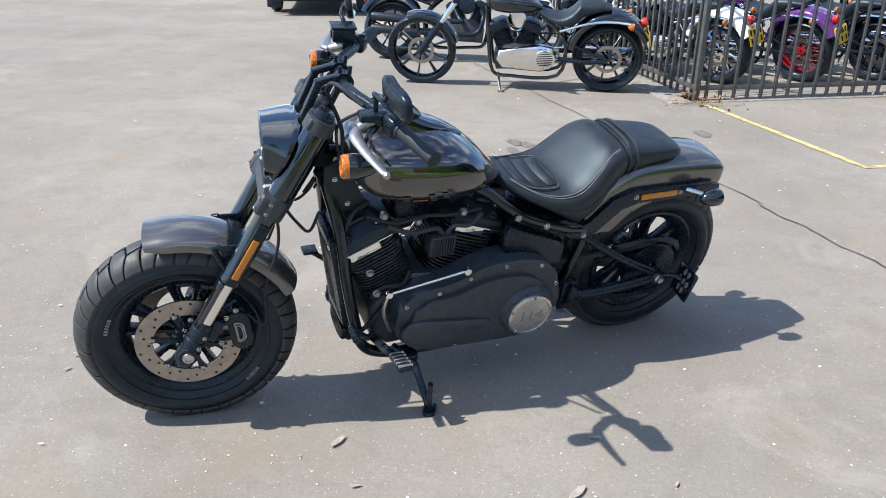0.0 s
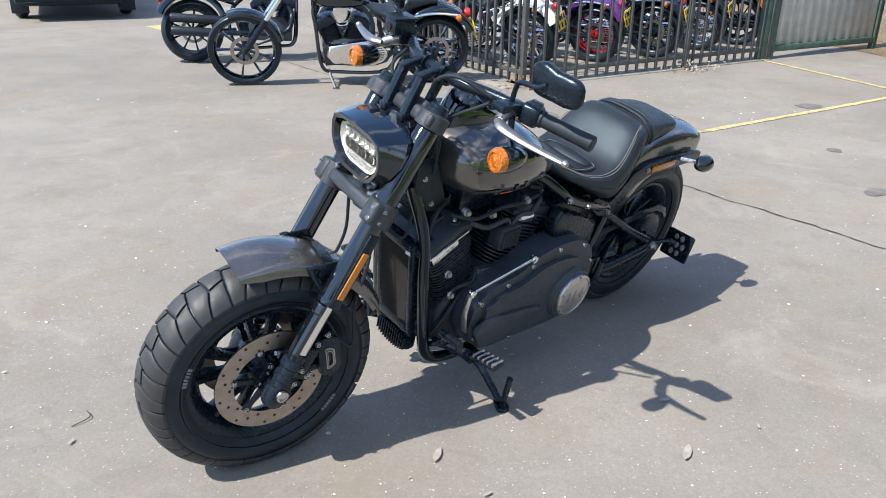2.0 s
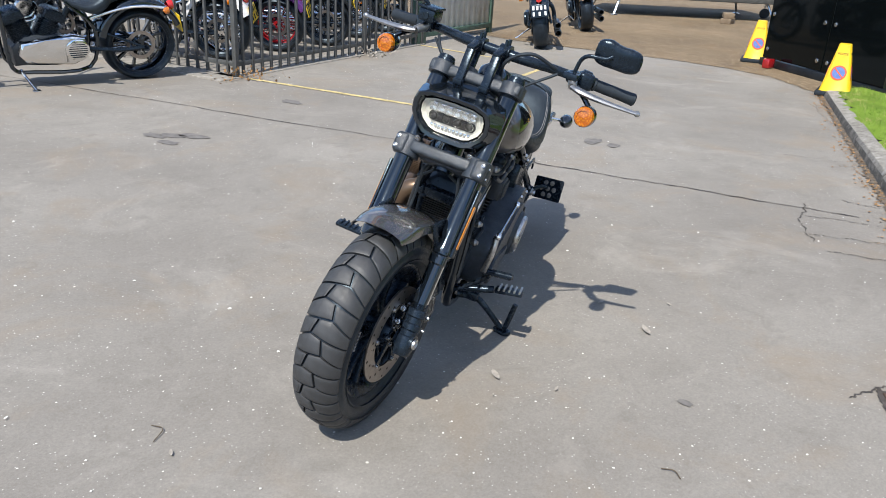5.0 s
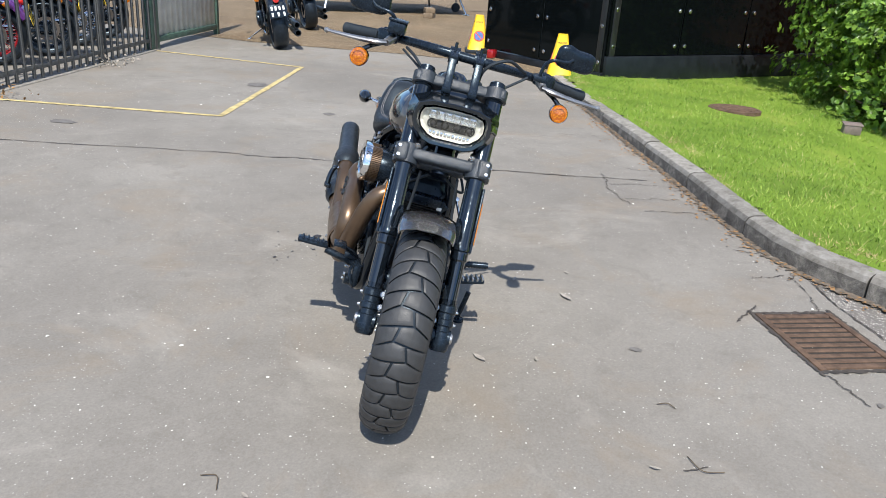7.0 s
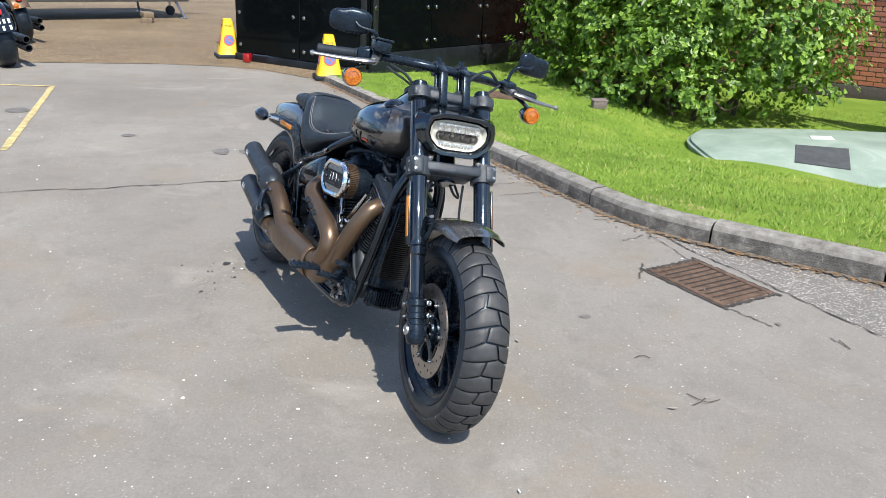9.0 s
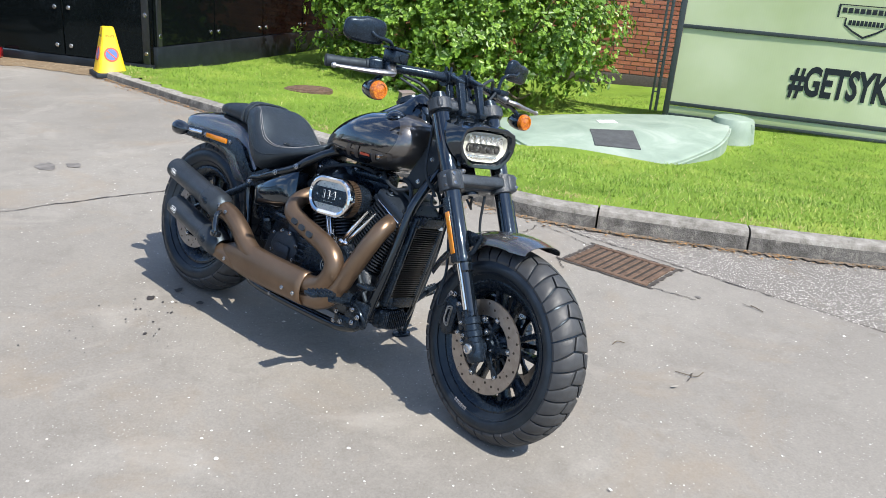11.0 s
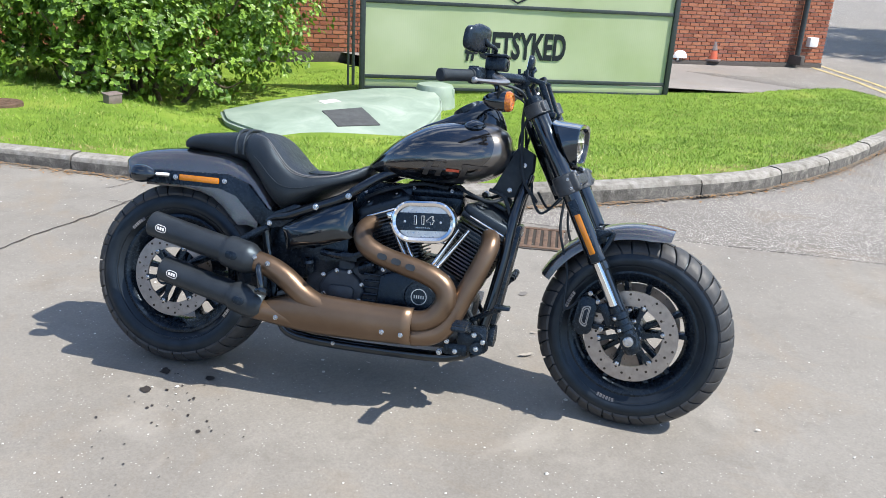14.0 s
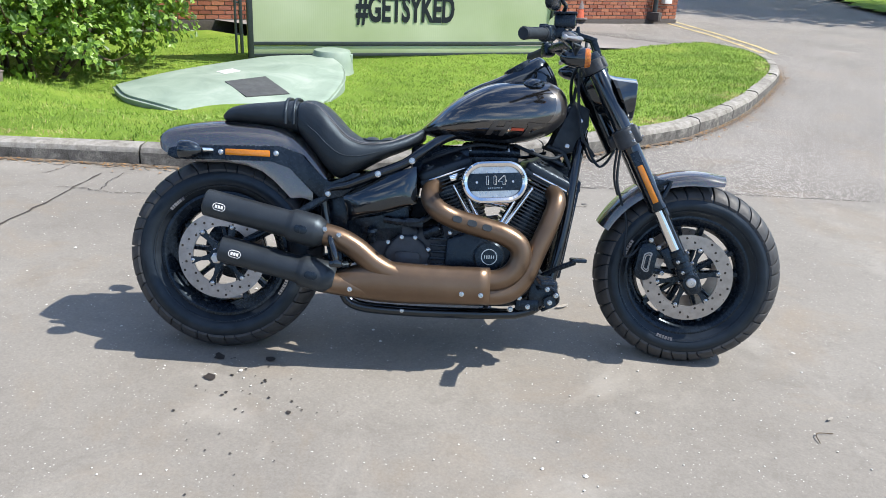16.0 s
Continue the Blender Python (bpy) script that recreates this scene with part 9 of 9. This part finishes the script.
def leaf_cloud(name, centres, normals, size, per, mat, parent, seed, spread, shape=OVAL, whorl=False):
    """Leaves in little rosettes at the twig ends, each folded along its middle."""
    rng = np.random.default_rng(seed)
    half = len(shape) // 2
    sh = np.array(shape)
    vs, fs = [], []
    for c, n in zip(centres, normals):
        axis = n + np.array((0, 0, 0.55)) + rng.normal(0, 0.25, 3)
        axis /= np.linalg.norm(axis)
        a = np.cross(axis, (0.3, 0.5, 0.81))
        a /= np.linalg.norm(a)
        b2 = np.cross(axis, a)
        turn = rng.uniform(0, 6.28)
        for k in range(per):
            if whorl:
                w = turn + 6.283 * k / per + rng.normal(0, 0.25)
                d = (a * math.cos(w) + b2 * math.sin(w)) + axis * rng.uniform(-0.25, 0.5)
                up = axis + rng.normal(0, 0.2, 3)
            else:
                d = n * 0.7 + rng.normal(0, 0.75, 3)
                up = rng.normal(0, 0.45, 3) + np.array((0, 0, 1.0)) + n * 0.35
            d = d / (np.linalg.norm(d) + 1e-9)
            s = np.cross(up, d)
            s /= np.linalg.norm(s) + 1e-9
            u = np.cross(d, s)
            q = size * rng.uniform(0.65, 1.25)
            p = c + rng.normal(0, spread, 3)
            b = len(vs)
            vs += list(map(tuple, p + q * (sh[:, :1] * d + sh[:, 1:2] * s + sh[:, 2:] * u)))
            fs += [tuple(range(b, b + half + 1)), (b,) + tuple(range(b + half, b + len(shape)))]
    return part(name, (vs, [], fs), mat, parent, smooth=0)


def shrub(name, label, at, lobes, clusters, per, size, seed):
    rng = np.random.default_rng(seed)
    t = thing(name, label, "shrub", m=pose(*at))
    weights = np.array([l[3] * l[4] for l in lobes])
    weights = weights / weights.sum()
    for count, lo, hi, mat, leaves in ((clusters, 0.66, 1.08, "leaf", per), (clusters // 4, 0.3, 0.66, "leaf", per + 2)):
        cs, ns = [], []
        while len(cs) < count:
            l = lobes[rng.choice(len(lobes), p=weights)]
            n = rng.normal(0, 1, 3)
            n /= np.linalg.norm(n)
            spray = 1 + 0.34 * math.sin(n[0] * 7 + l[0] * 5) * math.sin(n[1] * 8 + l[1] * 3) * math.sin(n[2] * 9 + l[2] * 4)
            c = np.array(l[:3]) + n * np.array((l[3], l[3], l[4])) * rng.uniform(lo, hi) * spray
            if c[2] < -0.1 or (c[2] < 0.3 and rng.random() < 0.6):
                continue
            cs.append(c)
            ns.append(n)
        leaf_cloud("foliage", cs, ns, size, leaves, mat, t, seed + leaves, 0.025, LOBED, True)
    for i in range(16):
        bm = BM()
        l = lobes[i % len(lobes)]
        a = rng.uniform(0, 6.28)
        end = Vector(l[:3]) + Vector((math.cos(a) * l[3] * 0.75, math.sin(a) * l[3] * 0.75, l[4] * rng.uniform(-0.2, 0.7)))
        root = Vector((l[0] * 0.5 + rng.uniform(-0.2, 0.2), l[1] * 0.5 + rng.uniform(-0.2, 0.2), -0.3))
        tube(bm, [root, root.lerp(end, 0.4) + Vector((0, 0, 0.2)), root.lerp(end, 0.75), end], [0.035, 0.022, 0.014, 0.006], 7, 4)
        part("branch", bm, "bark", t)
    return t


shrub("shrub", "broad green leafy shrub on the lawn by the wall", (8.0, 0.7, -0.08),
      [(0.2, 0, 1.3, 1.5, 1.2), (0.3, 1.3, 1.2, 0.8, 0.8), (-1.1, 0.2, 0.75, 0.75, 0.62), (-0.9, -1.0, 0.9, 0.85, 0.75), (-0.3, -1.6, 1.05, 0.8, 0.85), (0, -0.5, 2.1, 1.5, 0.9), (0.3, 0.8, 2.0, 1.2, 0.9), (-0.8, -0.2, 1.45, 0.95, 0.75), (-0.6, 0.8, 0.85, 0.75, 0.62), (-1.0, -0.3, 0.2, 0.95, 0.4), (-0.4, -1.5, 0.25, 0.75, 0.4), (-0.6, 0.8, 0.2, 0.85, 0.4), (0.4, 1.4, 0.3, 0.65, 0.45)],
      4600, 6, 0.08, 5)
def roadside_tree(x, y, spread, clusters, seed):
    t = thing("roadside_tree", "tall leafy roadside tree on the far grass bank", "tree", "roadside trees", pose(x, y, fall(x, y)))
    bm = BM()
    tube(bm, [(0, 0, -0.3), (0.05, 0.05, 1.5), (0, 0.1, 3.2), (0.1, 0, 5.0)], [0.28, 0.2, 0.16, 0.08], 12, 4)
    for a in range(7):
        e = Vector((math.cos(a * 0.9) * spread * 0.6, math.sin(a * 0.9) * spread * 0.6, 5.2 + (a % 3) * 0.7))
        tube(bm, [(0, 0.1, 2.6 + 0.2 * a), e * 0.5 + Vector((0, 0, 1.7)), e], [0.09, 0.06, 0.02], 8, 4)
    part("trunk", bm, "bark", t)
    rng = np.random.default_rng(seed)
    cs = rng.normal(0, 1, (clusters, 3))
    cs /= np.linalg.norm(cs, axis=1)[:, None]
    ns = cs.copy()
    cs = cs * np.array((spread, spread * 0.94, 2.2)) * rng.uniform(0.4, 1.05, (clusters, 1)) + np.array((0, 0, 6.2))
    leaf_cloud("crown", cs, ns, 0.3, 6, "leaf", t, seed + 1, 0.3)


roadside_tree(0.9, -23.8, 4.8, 1500, 3)
roadside_tree(4.2, -29.5, 3.2, 700, 7)

# grass blades
rng = np.random.default_rng(11)
vs, fs, dry_v, dry_f = [], [], [], []
made = 0
while made < 120000:
    x, y = 0.5 + rng.random() ** 1.5 * 8.5, rng.uniform(-8.6, 4.9)
    if not on_lawn(x, y) or in_lid(x, y, 1.03) or ((x - 6.1) ** 2 + (y - 2.78) ** 2 < 0.13):
        continue
    z, near = lawn_height(x, y), kerb_side(x, y) < 0.3
    straw = near and math.sin(x * 5.3 + y * 3.1) + math.sin(x * 2.1 - y * 6.7) + rng.normal(0, 0.5) > 0.5
    for _ in range(6):
        px, py = x + rng.normal(0, 0.03), y + rng.normal(0, 0.03)
        if near and kerb_side(px, py) < 0.12:
            continue
        a, h, w = rng.uniform(0, 6.28), rng.uniform(0.012, 0.032) * (1.5 if rng.random() < 0.08 else 1), rng.uniform(0.0022, 0.0042)
        lx, ly = rng.normal(0, 0.018), rng.normal(0, 0.018)
        if straw:
            h *= 0.7
        out_v, out_f = (dry_v, dry_f) if straw else (vs, fs)
        b = len(out_v)
        out_v += [(px - w * math.cos(a), py - w * math.sin(a), z - 0.004), (px + w * math.cos(a), py + w * math.sin(a), z - 0.004), (px + lx, py + ly, z + h)]
        out_f.append((b, b + 1, b + 2))
        made += 1
tagged(part("grass", (vs, [], fs), "blades", smooth=0), "short green grass blades of the lawn", "grass", kind="stuff")
tagged(part("dry_grass", (dry_v, [], dry_f), "straw", smooth=0), "straw-coloured dry grass along the kerb", "grass", kind="stuff")

# litter along the kerb and on the yard
rng = np.random.default_rng(21)
vs, fs = [], []
for i in range(2200):
    s = rng.random() ** 1.2 * lengths[-1]
    p, q = along(s), along(s + 0.05)
    d = (q - p).normalized()
    off = -abs(rng.normal(0.0, 0.07)) - 0.01
    x, y = p.x - d.y * off, p.y + d.x * off
    z = fall(x, y) + 0.012
    a, k = rng.uniform(0, 6.28), rng.uniform(0.004, 0.015)
    e, f = np.array((math.cos(a), math.sin(a), rng.normal(0, 0.2))) * k, np.array((-math.sin(a), math.cos(a), rng.normal(0, 0.2))) * k * rng.uniform(0.3, 0.8)
    c = np.array((x, y, z))
    b = len(vs)
    vs += [tuple(c - e), tuple(c + f), tuple(c + e), tuple(c - f)]
    fs.append((b, b + 1, b + 2, b + 3))
tagged(part("leaf_litter", (vs, [], fs), "dry_leaf", smooth=0), "brown dead leaf litter along the kerb", "leaf litter", kind="stuff")
vs, fs = [], []
for i in range(2600):
    x, y = rng.uniform(-4.5, 3.2), rng.uniform(0.2, 8.0)
    if kerb_side(x, y) > -0.15:
        continue
    k, a = rng.uniform(0.0015, 0.0045) * (2.2 if rng.random() < 0.05 else 1), rng.uniform(0, 6.28)
    b = len(vs)
    for j in range(5):
        vs.append((x + k * math.cos(a + j * 1.256) * rng.uniform(0.7, 1.2), y + k * math.sin(a + j * 1.256) * rng.uniform(0.7, 1.2), 0.0065))
    vs.append((x, y, 0.0065 + k * 0.6))
    fs += [(b + j, b + (j + 1) % 5, b + 5) for j in range(5)]
tagged(part("grit", (vs, [], fs), "grit", smooth=0), "pale stone chips scattered over the asphalt", "grit", kind="stuff")


def fallen_leaf(x, y, turn, ln, mat, label, curl=0.4):
    bm, g = BM(), []
    for i in range(7):
        t = i / 6
        w = ln * 0.17 * math.sin(math.pi * min(1, t * 0.94 + 0.05)) ** 0.8
        row = [Vector((ln * (t - 0.5), w * v, 0.006 + curl * ln * 0.16 * (v * v) + 0.04 * ln * abs(t - 0.5))) for v in (-1, -0.5, 0, 0.5, 1)]
        g.append([bm.verts.new(Matrix.Translation((x, y, 0.006)) @ Matrix.Rotation(radians(turn), 4, "Z") @ p) for p in row])
    for p, q in zip(g, g[1:]):
        for j in range(4):
            bm.faces.new((p[j], p[j + 1], q[j + 1], q[j]))
    ob = tagged(part("fallen_leaf", bm, mat, smooth=60), label, "leaf", "fallen leaves")
    return ob


for x, y, turn, ln, mat, label in ((0.49, 2.415, 60, 0.15, "pale_leaf", "pale flattened dead leaf on the asphalt"), (-0.222, 2.468, 70, 0.13, "pale_leaf", "pale flattened dead leaf on the asphalt"), (0.525, 2.68, 10, 0.09, "pale_leaf", "small pale dead leaf in the shadow"),
                                   (-0.106, 2.292, 30, 0.06, "pale_leaf", "small faded dead leaf on the asphalt"), (-0.499, 1.734, 100, 0.07, "pale_leaf", "curled faded dead leaf on the asphalt"), (-1.062, 2.24, 20, 0.035, "letter_white", "tiny white scrap on the asphalt"),
                                   (-0.308, 2.376, 45, 0.03, "pale_leaf", "tiny pale leaf scrap on the asphalt"), (-1.61, 3.03, 45, 0.035, "letter_white", "tiny white scrap on the asphalt"), (-1.266, 2.622, 75, 0.06, "pale_leaf", "small pale leaf scrap on the asphalt"), (0.756, 2.519, 75, 0.05, "pale_leaf", "thin faded dead leaf on the asphalt"), (0.09, 3.0, 15, 0.05, "pale_leaf", "small pale leaf scrap on the asphalt")):
    fallen_leaf(x, y, turn, ln * 0.5, mat, label, 0.1)
# faint dark spots where oil has soaked in
rng = np.random.default_rng(77)
for x, y, a, b, turn in ((-0.233, 6.07, 0.05, 0.09, 0.5), (-0.13, 6.02, 0.05, 0.1, 0.6), (0.0, 5.94, 0.055, 0.12, 0.6), (-0.21, 5.85, 0.04, 0.08, 0.4), (2.8, 5.53, 0.05, 0.05, 0), (2.54, 4.64, 0.06, 0.1, 1.9), (2.59, 4.48, 0.05, 0.06, 1.9), (0.206, 2.01, 0.018, 0.026, 0.3), (0.33, 1.17, 0.018, 0.012, 0), (3.4, 6.9, 0.12, 0.1, 0.3), (1.1, 6.7, 0.06, 0.12, 0.2)):
    bm = BM()
    ring = [(1 + rng.normal(0, 0.13)) for _ in range(16)]
    bm.faces.new([bm.verts.new((x + math.cos(turn) * a * q * math.cos(t) - math.sin(turn) * b * q * math.sin(t), y + math.sin(turn) * a * q * math.cos(t) + math.cos(turn) * b * q * math.sin(t), fall(x, y) + 0.0078)) for q, t in zip(ring, np.linspace(0, 5.9, 16))])
    tagged(part("oil_spot", bm, "soaked", smooth=0), "faint dark oil spot soaked into the asphalt", "stain", "oil spots")
# thin twigs on the asphalt
for pts in (((-0.38, 1.668), (-0.432, 1.61), (-0.396, 1.555)), ((0.22, 0.949), (0.18, 0.945), (0.146, 0.931)), ((-0.14, 1.83), (-0.12, 1.8), (-0.13, 1.77)), ((-1.27, 2.78), (-1.25, 2.74), (-1.29, 2.7))):
    bm = BM()
    tube(bm, [(x, y, 0.0085 + 0.004 * (k == 1)) for k, (x, y) in enumerate(pts)], 0.0016, 6, 4)
    tagged(part("twig", bm, "bark", smooth=40), "thin dry brown twig lying on the asphalt", "twig", "twigs")
# oil drips by the rear wheel
bm = BM()
rng = np.random.default_rng(31)
for i in range(40):
    x, y, r = 0.3 + rng.normal(0, 0.1), 3.66 + rng.normal(0, 0.07), rng.uniform(0.002, 0.006)
    if i < 4:
        x, y, r = ((0.478, 3.61, 0.02), (0.336, 3.512, 0.016), (0.395, 3.72, 0.02), (0.053, 3.694, 0.008))[i]
    elif i > 22:
        x, y, r = 0.02 + rng.normal(0, 0.14), 3.85 + rng.normal(0, 0.12), rng.uniform(0.0015, 0.004)
    vsx = [bm.verts.new((x + r * rng.uniform(0.6, 1.2) * math.cos(t) * 1.3, y + r * rng.uniform(0.6, 1.2) * math.sin(t), 0.0082)) for t in np.linspace(0, 5.6, 9)]
    bm.faces.new(vsx)
tagged(part("oil_drips", bm, "oil", smooth=0), "dark oil drips on the asphalt beneath the exhausts", "stain", kind="stuff")
# dark weeds at the fence foot
for k, (wx, wy) in enumerate(((1.15, 7.78), (3.1, 8.7))):
    c = rng.normal(0, 1, (60, 3)) * np.array((0.16, 0.08, 0.03)) + np.array((wx, wy, 0.04))
    weed = thing("weed", "yellowing weeds at the foot of the fence", "weed", "fence weeds")
    leaf_cloud("foliage", c, np.tile((0, 0, 1.0), (60, 1)), 0.032, 2, "pale_leaf" if k else "dry_leaf", weed, 40 + k, 0.02)

# ---- bricks of the building, last ----
BW, BH, BD = 0.215, 0.065, 0.1
def brick_verts(x, z, w):
    e = 0.004
    return [(x, -0.03, z), (x + w, -0.03, z), (x + w, -0.03, z + BH), (x, -0.03, z + BH), (x + e, 0.0, z + e), (x + w - e, 0.0, z + e), (x + w - e, 0.0, z + BH - e), (x + e, 0.0, z + BH - e)]


FACES = [(4, 5, 6, 7), (0, 1, 5, 4), (1, 2, 6, 5), (2, 3, 7, 6), (3, 0, 4, 7)]
one = bpy.data.meshes.new("brick")
one.from_pydata(brick_verts(0, 0, BW), [], FACES)
one.materials.append(M["brick"])
vs, fs, singles = [], [], 0
for row in range(32):
    z = 0.085 + row * 0.075
    x = 0.0 - (0.1125 if row % 2 else 0)
    while x < WL - 0.05:
        w = BW
        if x < 0:
            w, x0 = BW + x, 0.0
        else:
            x0 = x
        if w == BW and 1.0 < x0 < 4.2 and row < 21 and singles < 300:
            o = new("brick", one)
            o.parent, o.location = wall, (x0, random.uniform(-0.002, 0.003), z)
            singles += 1
        else:
            b = len(vs)
            vs += brick_verts(x0, z, min(w, WL - x0))
            fs += [tuple(b + i for i in f) for f in FACES]
        x += 0.225
rest = part("brickwork", (vs, [], fs), "brick", wall, "rest of the red bricks", smooth=0)
rest["kind"] = "stuff"
vs, fs = [], []
for row in range(32):
    z = 0.085 + row * 0.075
    y = 0.0
    while y < 3.8:
        b = len(vs)
        vs += [(0.0 if False else q[1] * -1 - 0.0, -q[0] - y, q[2]) for q in brick_verts(0, z, BW)]
        fs += [tuple(b + i for i in f) for f in FACES]
        y += 0.225
end = part("brickwork", (vs, [], fs), "brick", wall, "red bricks of the end wall", smooth=0)
end["kind"] = "stuff"
